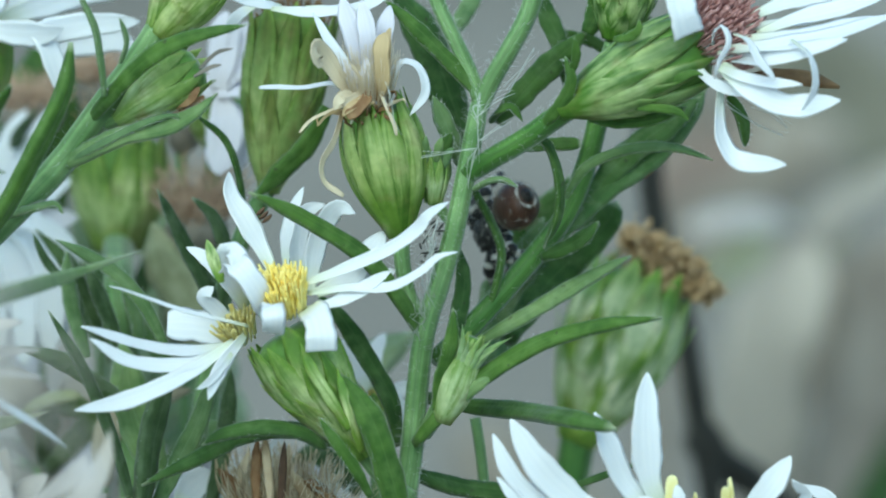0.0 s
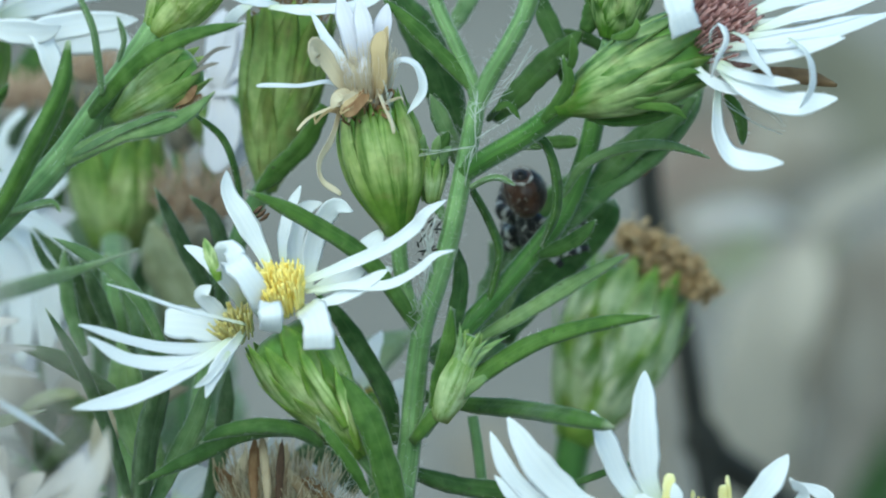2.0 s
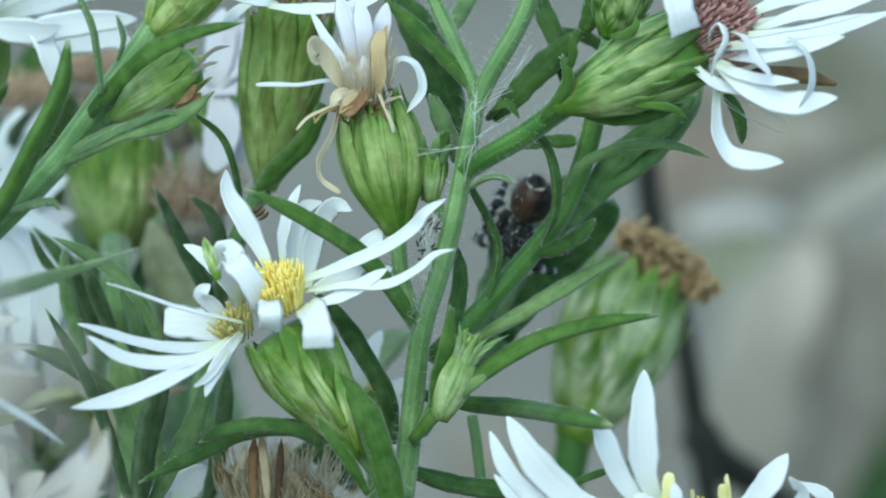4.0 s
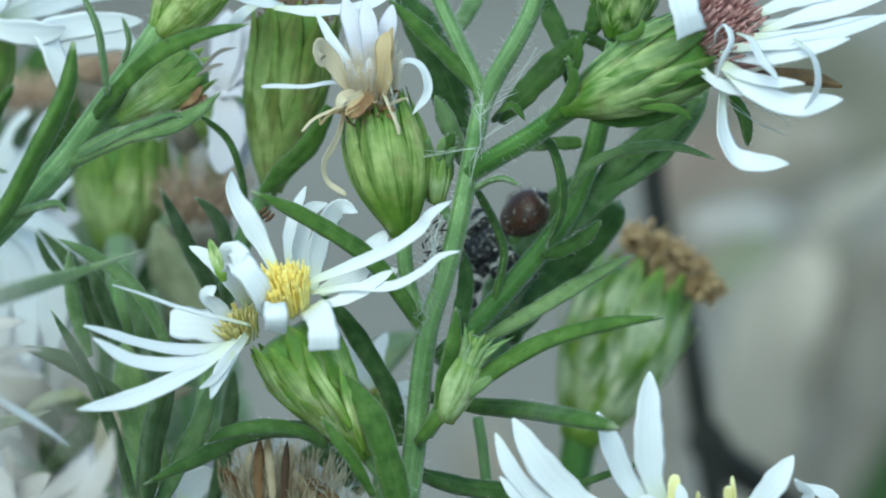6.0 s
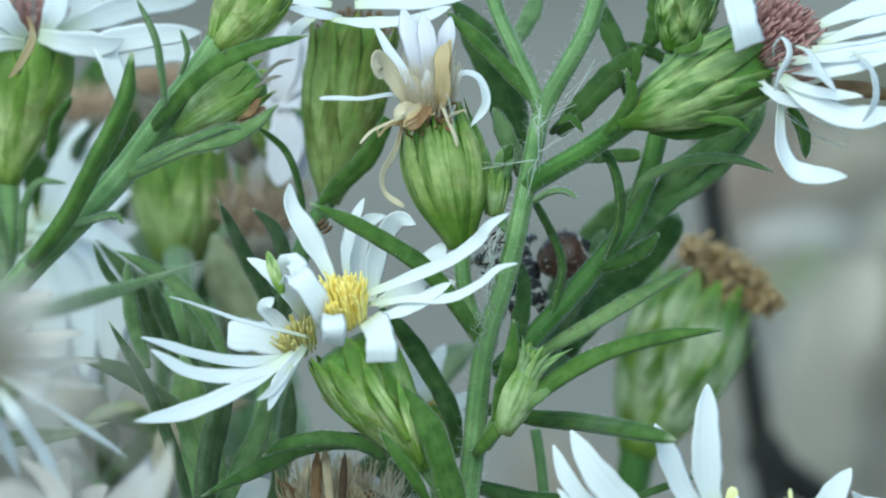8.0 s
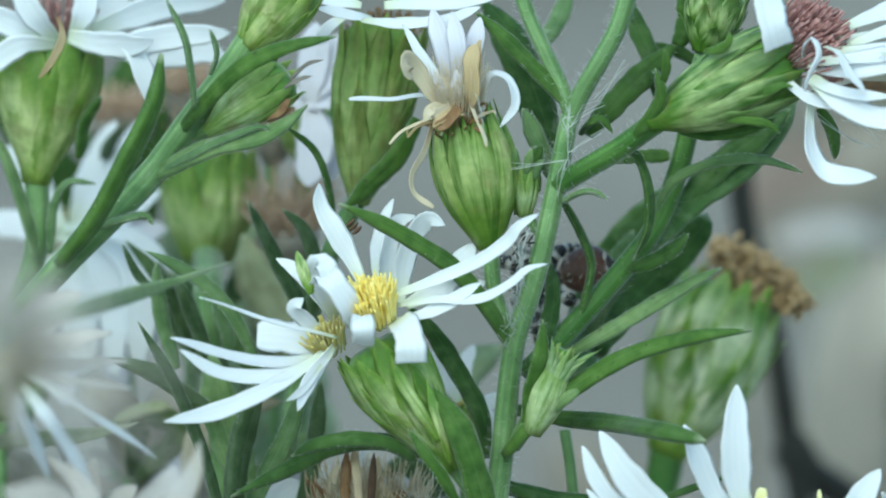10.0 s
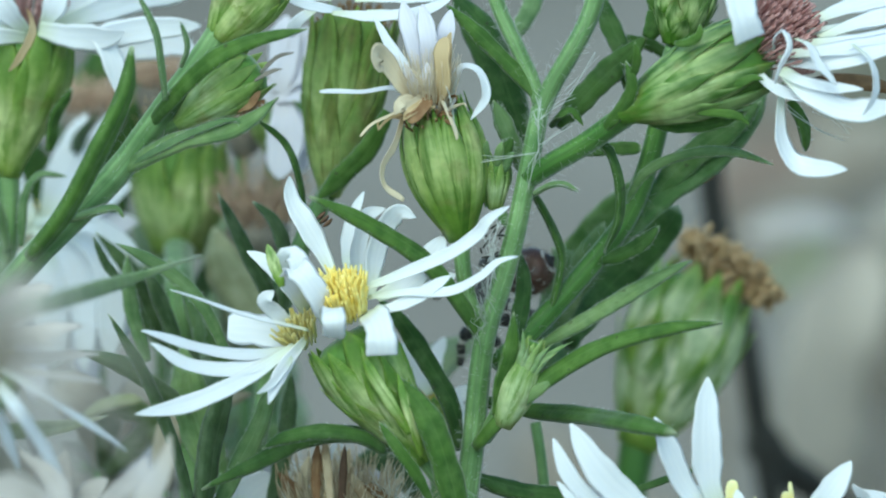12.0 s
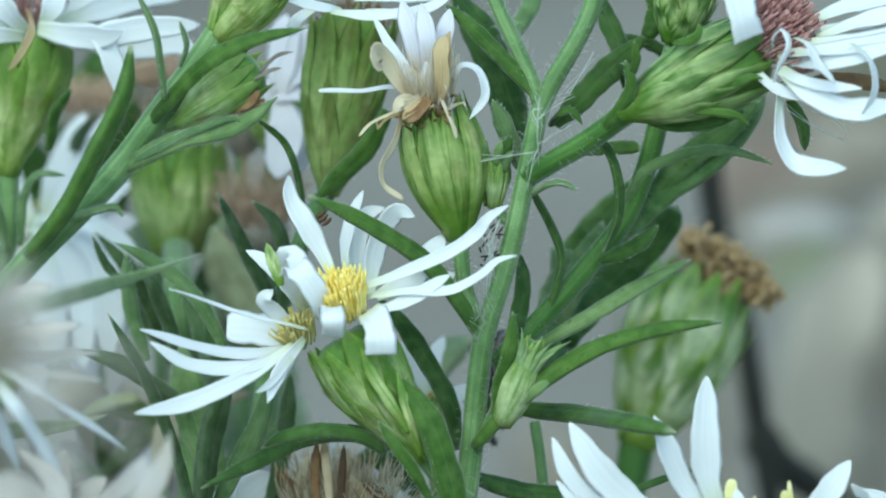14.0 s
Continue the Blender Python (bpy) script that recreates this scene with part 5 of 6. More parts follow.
for pts, w in (([(-13.99, 27.53, -13.61), (-12.98, 28.38, -10.17), (-12.23, 29.11, -7.23), (-12.48, 29.79, -4.54)], 2.621), ([(-13.85, 31.4, -14.62), (-15.37, 32.26, -11.16), (-15.63, 33.06, -7.95), (-15.88, 33.67, -5.48)], 2.383), ([(-13.24, 27.16, -15.08), (-11.47, 27.65, -13.12), (-9.2, 27.89, -12.14)], 2.86), ([(-13.85, 30.66, -17.59), (-12.32, 31.03, -16.1), (-8.76, 31.27, -15.12)], 3.336)):
    leaf(back_aster, pts, w, LEAF_SILVER, (0, -0.7, 0.7), shape=blunt)

shrub = thing("aster_plant", (-12.51, -1.97, -12.04), "dark green narrow aster leaves in a tuft", "plant", "asters")
rooted(shrub, (-11.56, -3.41, -17.83), 0.477)
stem(shrub, [(-11.56, -3.41, -17.83), (-12.15, -2.55, -14.35), (-12.63, -1.68, -10.88), (-12.75, -1.45, -9.95)], 0.477, 0.381)
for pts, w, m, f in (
        ([(-13.08, -2.65, -10.61), (-13.89, -2.92, -7.58), (-15.05, -3.2, -4.56), (-16.57, -3.05, -1.9)], 0.62, LEAF_SHADED, (0.7, -0.7, 0.1)),
        ([(-12.73, -2.65, -10.61), (-12.44, -2.07, -8.3), (-12.01, -1.61, -6.45), (-11.55, -0.66, -4.73)], 1.239, LEAF_SHADED, (0.6, -0.8, 0)),
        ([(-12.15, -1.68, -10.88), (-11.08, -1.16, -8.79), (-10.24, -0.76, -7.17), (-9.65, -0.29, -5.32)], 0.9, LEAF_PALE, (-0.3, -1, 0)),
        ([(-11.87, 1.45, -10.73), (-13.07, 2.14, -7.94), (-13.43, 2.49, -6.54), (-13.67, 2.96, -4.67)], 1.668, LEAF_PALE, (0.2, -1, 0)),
        ([(-13.28, 1.29, -7.22), (-14.69, 0.56, -6.03), (-16.11, 0.3, -4.98), (-18, -0.03, -4.27)], 0.81, LEAF_SHADED, (0, -0.9, 0.4)),
        ([(-9.98, 3.14, -12.19), (-9.5, 3.61, -10.32), (-9.14, 4.19, -7.98), (-9.02, 4.6, -6.34)], 0.81, LEAF_SHADED, (0, -1, 0.1)),
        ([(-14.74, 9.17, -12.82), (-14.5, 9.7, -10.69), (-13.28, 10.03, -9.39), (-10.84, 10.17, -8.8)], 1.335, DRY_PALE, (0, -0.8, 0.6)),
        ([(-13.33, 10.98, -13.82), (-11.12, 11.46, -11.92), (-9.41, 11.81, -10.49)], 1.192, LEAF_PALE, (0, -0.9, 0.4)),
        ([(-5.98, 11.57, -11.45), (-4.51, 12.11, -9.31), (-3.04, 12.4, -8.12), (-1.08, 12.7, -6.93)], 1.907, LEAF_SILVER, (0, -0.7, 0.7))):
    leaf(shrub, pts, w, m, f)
stem(aster, [(0.14, -2.26, -13.19), (1.83, 1.71, -13.8), (1.78, 3.26, -11.72), (1.59, 3.73, -9.85), (1.35, 4.08, -8.45)], 0.238, 0.238, "branch")

# white flower behind the leafy stalk
far_aster = thing("aster_flower", (-28.52, 9.68, -19.05), "white aster flower behind the leaves", "flower", "asters")
rooted(far_aster, (-28.03, 9.09, -21.43), 0.524)
stem(far_aster, [(-28.03, 9.09, -21.43), (-25.09, 10.86, -14.3), (-21.66, 12.17, -9.07), (-18.96, 12.88, -6.22)], 0.524, 0.524)
far_head = involucre(far_aster, (-18.96, 12.88, -6.22), (-19.17, 12.74, -2.65), 0.572, 1.668, 24, seed=24)
disc(far_head, (-20.11, 11.86, -2.05), (0, -0.8, 0.5), 1.311, 50, FLORET, 0.953, label="yellow florets")
for pts, w, m in (([(-19.79, 10.06, -0.98), (-19.02, 9.62, 1.38), (-17.93, 10.18, 3.61)], 1.239, PETAL), ([(-19.63, 9.03, -0.98), (-18.01, 8.65, 1.61), (-16.92, 9.2, 3.84)], 1.049, PETAL), ([(-19.51, 8.97, -1.21), (-17.53, 8.21, -0.15), (-15.71, 8.52, 1.1)], 0.953, PETAL),
                  ([(-19.51, 8.91, -1.45), (-17.53, 8.03, -0.85), (-15.59, 8.09, -0.62)], 1.239, PETAL_LILAC), ([(-18.95, 6.91, -1.2), (-17.7, 5.48, -2.83), (-17.03, 4.81, -5.52)], 2.145, PETAL), ([(-18.5, 7.89, -1.44), (-16.65, 6.56, -2.61), (-16.24, 5.86, -5.42)], 1.525, PETAL),
                  ([(-19.47, 7.89, -1.44), (-19.43, 6.33, -3.55), (-19.19, 5.63, -6.36)], 2.049, PETAL), ([(-19.79, 9.83, -1.92), (-21, 9.36, -3.81), (-21.49, 8.65, -6.64)], 2.002, PETAL), ([(-20.27, 9.94, -1.45), (-21.97, 10.06, -0.98), (-24.41, 10.06, -0.98)], 1.668, PETAL),
                  ([(-20.27, 10, -1.22), (-21.49, 10.47, 0.67), (-22.7, 10.88, 2.32)], 1.668, PETAL), ([(-19.09, 10.74, -2.4), (-18.61, 10.09, -5), (-17.63, 9.27, -8.31)], 1.668, PETAL_LILAC), ([(-20.07, 10.8, -2.16), (-20.56, 9.97, -5.47), (-20.07, 9.15, -8.78)], 1.907, PETAL_LILAC)):
    petal(far_head, pts, w, m, (0, -0.75, 0.65), 0.12)
for pts, w in (([(-20.12, 7.07, -0.59), (-18.5, 5.32, -1.4), (-17.88, 4.31, -3.38), (-17.83, 3.64, -6.07)], 1.478), ([(-19.84, 6.13, -0.23), (-17.4, 4.95, -0.81), (-16.7, 3.94, -2.79), (-16.8, 3.24, -5.59)], 1.668), ([(-20.08, 6.15, -0.12), (-17.84, 4.18, 0.25), (-16.28, 4.01, -0.45), (-15.32, 3.75, -1.5)], 0.953)):
    petal(far_head, pts, w, None, (0, -0.75, 0.65), 0.12)
set_back(far_aster, 1.02)
petal_aster = thing("aster_flower", (-9.6, 17.11, -5.77), "pale white aster flower behind a browning head", "flower", "asters")
rooted(petal_aster, (-10.47, 14.13, -17.75), 0.381)
stem(petal_aster, [(-10.47, 14.13, -17.75), (-10.22, 15.92, -10.56), (-10.02, 18.31, -0.98), (-9.97, 19.14, 2.38)], 0.381, 0.381)
pale_head = involucre(petal_aster, (-9.97, 18.55, -0.02), (-9.83, 18.11, 2.37), 0.477, 1.192, 16, seed=25)
disc(pale_head, (-9.83, 18.14, 2.49), (0, -0.6, 0.8), 0.953, 30, FLUFF, 0.953, label="brown florets")
for pts, w in (([(-9.76, 14.28, 3.52), (-9.51, 14.63, 4.95), (-9.39, 15.1, 6.84)], 1.43), ([(-9.63, 14.22, 3.28), (-9.38, 13.38, 1.98), (-9.75, 12.9, 0.08)], 1.668), ([(-9.88, 14.25, 3.4), (-8.66, 14.34, 3.76), (-7.43, 14.45, 4.23)], 1.43),
               ([(-9.76, 14.28, 3.52), (-8.78, 14.66, 5.06), (-8.41, 14.99, 6.37)], 1.43), ([(-9.76, 14.22, 3.28), (-8.9, 13.86, 1.86), (-8.78, 13.45, 0.2)], 1.43), ([(-9.88, 14.22, 3.28), (-10.86, 14.39, 4), (-12.32, 14.45, 4.23)], 1.192)):
    petal(pale_head, pts, w * 1.15, PETAL_LILAC, (0, -0.75, 0.65))

hidden_aster = thing("aster_flower", (-2.88, 3.52, -14.8), "white aster flower half hidden behind the leaves", "flower", "asters")
rooted(hidden_aster, (-2.88, 3.52, -14.8), 0.334)
stem(hidden_aster, [(-2.88, 3.52, -14.8), (-2.8, 4.4, -11.28), (-2.8, 5.1, -8.47)], 0.334, 0.334)
hidden_head = involucre(hidden_aster, (-2.8, 4.93, -9.17), (-2.8, 5.28, -7.77), 0.334, 0.81, 24, seed=51)
disc(hidden_head, (-2.8, 5.29, -7.72), (0, -0.3, 0.9), 0.62, 30, FLORET, 0.477, label="yellow florets")
for pts, w in (([(-3.11, 4.37, -7.28), (-3.59, 4.57, -6.46), (-4.44, 4.89, -5.17)], 1.049), ([(-2.51, 4.31, -7.51), (-1.91, 4.22, -7.86), (-1.74, 3.96, -8.92)], 0.81), ([(-2.75, 5.34, -7.53), (-3, 6.6, -6.61), (-2.52, 7.86, -5.68)], 0.858), ([(-2.51, 5.34, -7.53), (-1.79, 5.34, -7.53), (-1.06, 5.39, -7.3)], 0.81)):
    petal(hidden_head, pts, w, None, (0, -0.8, 0.6))

for centre, reach, k in (((-16.67, 24, -17.09), 4.6, 3), ((-10.22, 14.72, -15.35), 3.6, 5), ((-19.34, 7.62, -14.93), 5.4, 9)):
    soft = thing("aster_flower", centre, "pale white aster flower low behind the leaves", "flower", "asters")
    c = Vector(centre)
    rooted(soft, tuple(c - Vector((0, 0, 3))), 0.4)
    soft_head = involucre(soft, tuple(c - Vector((0, 0, 3.2))), tuple(c), 0.4, 1.5, 20, DRY_WARM if k in (3, 9) else BRACT, seed=k)
    disc(soft_head, tuple(c), (0, -0.6, 0.8), 1.2, 40, FLORET, 0.8, label="yellow florets")
    for q in range(13):
        rnd = random.Random(q * 17 + k)
        d = Vector((math.cos(q * 0.483), -0.35, math.sin(q * 0.483))) * reach * rnd.uniform(0.75, 1.15)
        petal(soft_head, [tuple(c), tuple(c + d * 0.5 + Vector((0, -0.5, 0.5))), tuple(c + d)], rnd.uniform(1.1, 1.6), rnd.choice((FADED, FADED, PETAL_LILAC) if k in (3, 9) else (PETAL, PETAL_LILAC)), (0, -0.7, 0.7))

# dull dry blades low behind the tuft, and shaded leaves behind the edge flower
low_dry = thing("dried_leaves", (-17.5, 20.0, -14.0), "dull olive-brown dried blades low among the asters", "leaf")
rooted(low_dry, (-17.27, 16, -13.64), 0.4, material=DRY_WARM)
for pts, w, m in (
        ([(-17.27, 16, -13.64), (-17.59, 15, -11.59), (-18.41, 14, -10.05), (-19.64, 14, -9.29)], 2.2, DRY_GREY),
        ([(-17.27, 16, -13.64), (-16.48, 15, -11.59), (-15.71, 14, -10.3), (-14.69, 13, -9.66)], 2.4, DRY_GREY),
        ([(-17.48, 15, -13.38), (-17.15, 13, -11.06), (-16.62, 12, -9.91), (-14.88, 11, -10.14)], 1.1, LEAF_OLIVE),
        ([(-17.2, 14, -13.36), (-15.9, 12, -11.55), (-15.13, 11, -10.52), (-13.9, 11, -10.52)], 1.2, LEAF_OLIVE),
        ([(-18.34, 12, -10.54), (-17.45, 11, -9.64), (-16.31, 10, -9.05), (-15.58, 10, -9.05)], 0.6, LEAF_STRAW),
        ([(-20.09, 6, -12.47), (-21.45, 4, -10.68), (-22.31, 2, -9.4), (-23.41, 0, -8.37)], 1.8, DRY_GREY)):
    leaf(low_dry, pts, w, m, (0, -0.9, 0.4), name="dried_leaf", shape=blunt)
shade = thing("aster_plant", (-22.0, 30.0, -10.0), "shaded dark green leaves behind a white flower", "plant", "asters")
rooted(shade, (-18.59, 30, -10.06), 0.5)
for pts, w, m in (
        ([(-18.59, 30, -10.06), (-18.9, 29, -3.82), (-18.46, 28, 0.3), (-17.06, 28, 3.4)], 2.2, LEAF_DARK),
        ([(-18.59, 30, -10.06), (-17.38, 29, -3.82), (-16.57, 28, 0.3), (-15.05, 28, 2.88)], 2.0, LEAF_DARK),
        ([(-18.59, 30, -10.06), (-18.28, 29, -5.64), (-18.68, 20, -0.36), (-17.71, 16, 2.24)], 0.9, LEAF_DARK),
        ([(-18.59, 30, -10.06), (-19.91, 29, -5.12), (-23.36, 28, -0.23), (-24.1, 28, 2.1)], 2.2, LEAF_DARK)):
    leaf(shade, pts, w, m, (0, -0.9, 0.4))

# ---- seed head going to fluff ----
seed_aster = thing("aster_seed_head", (5.52, 8.34, -16.14), "old aster head with tan fluff over green scales", "flower", "asters")
rooted(seed_aster, (4.3, 7.53, -23.52), 0.524)
stem(seed_aster, [(4.3, 7.53, -23.52), (4.79, 9.31, -16.41), (5.28, 9.9, -14.03), (5.82, 10.67, -10.95)], 0.524, 0.8, material=STEM_DEEP)
seed_head = involucre(seed_aster, (5.82, 10.64, -11.07), (8.75, 12.32, -4.31), 0.85, 2.3, 27, BRACT_SEED, seed=27, rows=3, spread=0.14, long=0.8, wide=0.8, first=0.6, belly=0.14)
bristles(seed_head, (8.97, 13.35, -4.31), (0.35, -0.3, 0.85), 1.787, 90, 1.192, FLUFF, spread=0.9, thick=0.05, label="tan seed fluff", bend=0.3)
clump, rnd = Geo(), random.Random(31)
for _ in range(520):
    a, r = rnd.uniform(0, math.tau), rnd.random() ** 0.5
    c = Vector((9.81, 11.48, -3.54)) + Vector((2.0 * r * math.cos(a), 0.8 * rnd.uniform(-1, 1), 0.9 * r * math.sin(a) - 1.25 * r * math.cos(a)))
    c += Vector((noise.noise(c * 1.4), noise.noise(c * 1.4 + Vector((9, 0, 0))), noise.noise(c * 1.4 + Vector((0, 9, 0))))) * 0.6
    d = Vector((rnd.uniform(-1, 1), rnd.uniform(-1, 1), rnd.uniform(-0.6, 1))).normalized()
    e = Vector((rnd.uniform(-1, 1), rnd.uniform(-1, 1), rnd.uniform(-1, 1))) * 0.15
    clump.sweep([c, c + d * 0.22 + e, c + d * 0.45], round_section(lambda q: 0.125 * math.sin(0.4 + 2.5 * q), 0.2, 7), 5)
for _ in range(420):
    a = rnd.uniform(0, math.tau)
    c = Vector((9.81, 11.3, -3.54)) + Vector((2.1 * math.cos(a), 0.8 * rnd.uniform(-1, 1), 1.0 * math.sin(a) - 1.25 * math.cos(a))) * rnd.uniform(0.5, 1.0)
    d = Vector((rnd.uniform(-1, 1), rnd.uniform(-1, 0.3), rnd.uniform(-0.5, 1))).normalized() * rnd.uniform(0.3, 0.8)
    clump.sweep([c, c + d * 0.5, c + d], round_section(lambda q: 0.02, 0, 3), 2)
part("fluff_clump", clump, FLUFF, seed_head, "matted tan fluff")
set_back(seed_aster, 1.012)

# ---- dried brown flower low down ----
dry_aster = thing("dried_flower", (-6.84, 1.31, -15.43), "dried brown aster head with stiff bristles", "flower", "asters")
rooted(dry_aster, (-6.72, -0.15, -21.27), 0.429, material=DRY)
stem(dry_aster, [(-6.72, -0.15, -21.27), (-6.84, 0.72, -17.77), (-6.96, 1.6, -14.26)], 0.429, 0.477, material=DRY)
dry_head = involucre(dry_aster, (-6.96, 1.54, -14.5), (-7.08, 2.15, -12.05), 0.715, 1.668, 24, DRY, seed=33)
bristles(dry_head, (-7.08, 2.15, -12.05), (0, -0.15, 1), 1.9, 230, 2.3, STRAW, spread=0.45, thick=0.06, label="straw-coloured bristles")
for pts, w in (([(-7.54, 1.1, -12.13), (-7.74, 1.5, -10.5), (-7.54, 1.91, -8.87)], 0.62), ([(-6.82, 1.16, -11.9), (-6.7, 1.56, -10.27), (-6.53, 1.88, -8.99)], 0.429), ([(-8.26, 1.1, -12.13), (-8.98, 1.45, -10.73), (-9.58, 1.62, -10.03)], 0.62),
               ([(-5.86, 1.1, -12.13), (-5.14, 1.45, -10.73), (-4.18, 1.56, -10.27)], 0.572), ([(-8.02, 1.1, -12.13), (-8.5, 1.5, -10.5), (-8.26, 1.79, -9.34)], 0.524), ([(-6.34, 1.1, -12.13), (-5.62, 1.39, -10.97), (-5.38, 1.56, -10.27)], 0.572)):
    petal(dry_head, pts, w, RUST if w > 0.6 else STRAW, tuple(TOWARD), label="dried brown petal")
bristles(dry_head, (-4.66, 1.21, -11.67), (0.1, -0.2, 1), 1.43, 60, 1.43, PETAL_CREAM, spread=0.9, thick=0.015, name="fluff", label="white fluff")
petal(dry_head, [(-11.28, 3.18, -12.05), (-10.72, 3.37, -11.3), (-9.81, 3.52, -10.69)], 1.525, PETAL, tuple(TOWARD))
bristles(dry_head, (-6.82, 1.18, -11.78), (0, -0.2, 1), 1.9, 170, 2.2, PETAL_CREAM, spread=0.5, thick=0.04, label="cream bristles", seed=8)
leaf(dry_head, [(-6.86, -1.5, -10.93), (-6.78, -1.6, -9.42), (-6.68, -1.5, -7.96)], 0.36, DRY_DARK, tuple(TOWARD), name="petal", label="dark brown pointed floret")
leaf(dry_head, [(-7.87, -1, -11.06), (-7.93, -1, -9.33), (-7.83, -0.8, -7.95)], 0.42, RUST, tuple(TOWARD), name="petal", label="brown withered petal")
leaf(dry_head, [(-7.27, -1, -11.06), (-7.41, -1, -9.33), (-7.55, -0.8, -8.02)], 0.4, STRAW, tuple(TOWARD), name="petal", shape=blunt)
leaf(dry_head, [(-5.37, 0, -11.34), (-6.2, 0, -10.1), (-6.44, 0, -9.6)], 0.55, STRAW, tuple(TOWARD), name="petal", label="dried straw-brown petal")
leaf(dry_head, [(-4.41, 0, -11.34), (-5.37, 0, -10.39), (-5.96, 0, -10.15)], 0.6, DRY, tuple(TOWARD), name="petal", label="dried brown petal")
for pts, w in (([(-7.36, 5, -11.7), (-7.25, 5, -10.44), (-7.06, 5, -9.49)], 1.1), ([(-9.78, 5, -12.45), (-9.41, 5, -11.45), (-9.0, 5, -10.57)], 1.3), ([(-10.48, 4, -12.05), (-10.12, 4, -11.55), (-9.39, 4, -11.18)], 1.4)):
    petal(dry_head, pts, w, PETAL, tuple(TOWARD))
for pts, w in (([(-13.59, 6, -12.8), (-12.01, 6, -11.92), (-10.56, 6, -11.54)], 1.2), ([(-6.06, 5, -12.51), (-5.57, 5, -11.51), (-5.82, 5, -10.63)], 1.0)):
    petal(dry_head, pts, w, PETAL_LILAC, tuple(TOWARD))
bristles(dry_head, (-4.64, -0.5, -10.51), (0.2, -0.3, 0.9), 0.7, 30, 1.2, HAIR, spread=1.0, thick=0.015, name="fluff", label="white fluff", seed=14, bend=0.3)
leaf(aster, [(-3.51, 9, -13.03), (-4.49, 9, -12.02), (-5.46, 9, -11.47), (-6.56, 9, -11.64)], 1.2, LEAF_SHADED, (0, -0.9, 0.4))

# ---- near flowers ----
haze_aster = thing("dried_flower", (-30.17, -91.86, 3.59), "pale straw-coloured dried aster flower on a leaning stalk", "flower", "asters")
rooted(haze_aster, (-29.78, -91.39, 5.49), 0.334, material=DRY_PALE)
stem(haze_aster, [(-29.78, -91.39, 5.49), (-26.26, -89.97, 11.17), (-21.82, -87.87, 15.47), (-17.67, -86.33, 17.5)], 0.334, 0.334, material=DRY_PALE)
haze_head = involucre(haze_aster, (-17.67, -86.43, 17.12), (-17.43, -88.03, 18.95), 0.334, 0.953, 24, DRY_PALE, seed=36)
disc(haze_head, (-17.39, -88.98, 19.29), (0.3, -0.7, 0.6), 0.858, 40, DRY_PALE, 0.62, label="straw-coloured florets")
for ang, reach, w in ((35, 3.4, 0.6), (70, 3.0, 0.6), (104, 5.0, 0.8), (150, 3.2, 0.7), (-150, 3.6, 0.8), (-12, 6.0, 0.45), (-38, 7.0, 0.5), (-62, 6.5, 0.5)):
    d = Vector((math.cos(radians(ang)), -0.2, math.sin(radians(ang)))) * reach
    c = Vector((-17.39, -88.98, 19.29))
    petal(haze_head, [tuple(c), tuple(c + d * 0.5 + Vector((0, -0.4, 0.3))), tuple(c + d)], w * 0.8, FADED, (0.2, -0.8, 0.6))
near_aster = thing("aster_flower", (-30.65, -44.76, -5.92), "faded white aster flower with a yellow centre", "flower", "asters")
rooted(near_aster, (-30.21, -44.23, -3.8), 0.381)
stem(near_aster, [(-30.21, -44.23, -3.8), (-27.16, -43.18, 0.44), (-23.66, -42.49, 3.19), (-20.87, -42.12, 4.67)], 0.381, 0.381)
near_head = involucre(near_aster, (-20.87, -42.15, 4.57), (-20.65, -42.67, 6.62), 0.429, 1.192, 30, BRACT_WARM, seed=37)
disc(near_head, (-20.52, -43.59, 7.04), (0.4, -0.6, 0.7), 1.049, 60, FLORET, 0.858, label="yellow florets")
for k, (ang, reach, w) in enumerate(((8, 4.2, 0.8), (-30, 4.4, 0.6), (-75, 3.6, 0.7), (-140, 4.0, 0.8), (175, 4.2, 0.8), (140, 3.6, 0.8), (112, 4.2, 0.9), (84, 4.0, 0.8), (55, 4.4, 0.8), (30, 3.6, 0.7))):
    d = Vector((math.cos(radians(ang)), -0.25, math.sin(radians(ang)))) * reach
    c = Vector((-20.52, -43.59, 7.04))
    petal(near_head, [tuple(c), tuple(c + d * 0.5 + Vector((0, -0.5, 0.4))), tuple(c + d)], w, FADED, (0.2, -0.8, 0.6), twist=(0, 30 * math.sin(k * 2.1)))
droop_aster = thing("dried_flower", (-21.68, -15.75, -9.44), "withered aster head with drooping pale petals", "flower", "asters")
rooted(droop_aster, (-21.68, -15.75, -9.44), 0.334)
stem(droop_aster, [(-21.68, -15.75, -9.44), (-21.91, -14.91, -6.07), (-21.87, -14.18, -3.14)], 0.334, 0.334)
droop_head = involucre(droop_aster, (-21.87, -14.21, -3.25), (-21.68, -13.73, -1.34), 0.381, 1.096, 30, BRACT_WARM, seed=38)
disc(droop_head, (-21.68, -13.71, -1.25), (0.2, -0.4, 0.9), 0.953, 40, DRY, 0.667, label="brown spent florets")
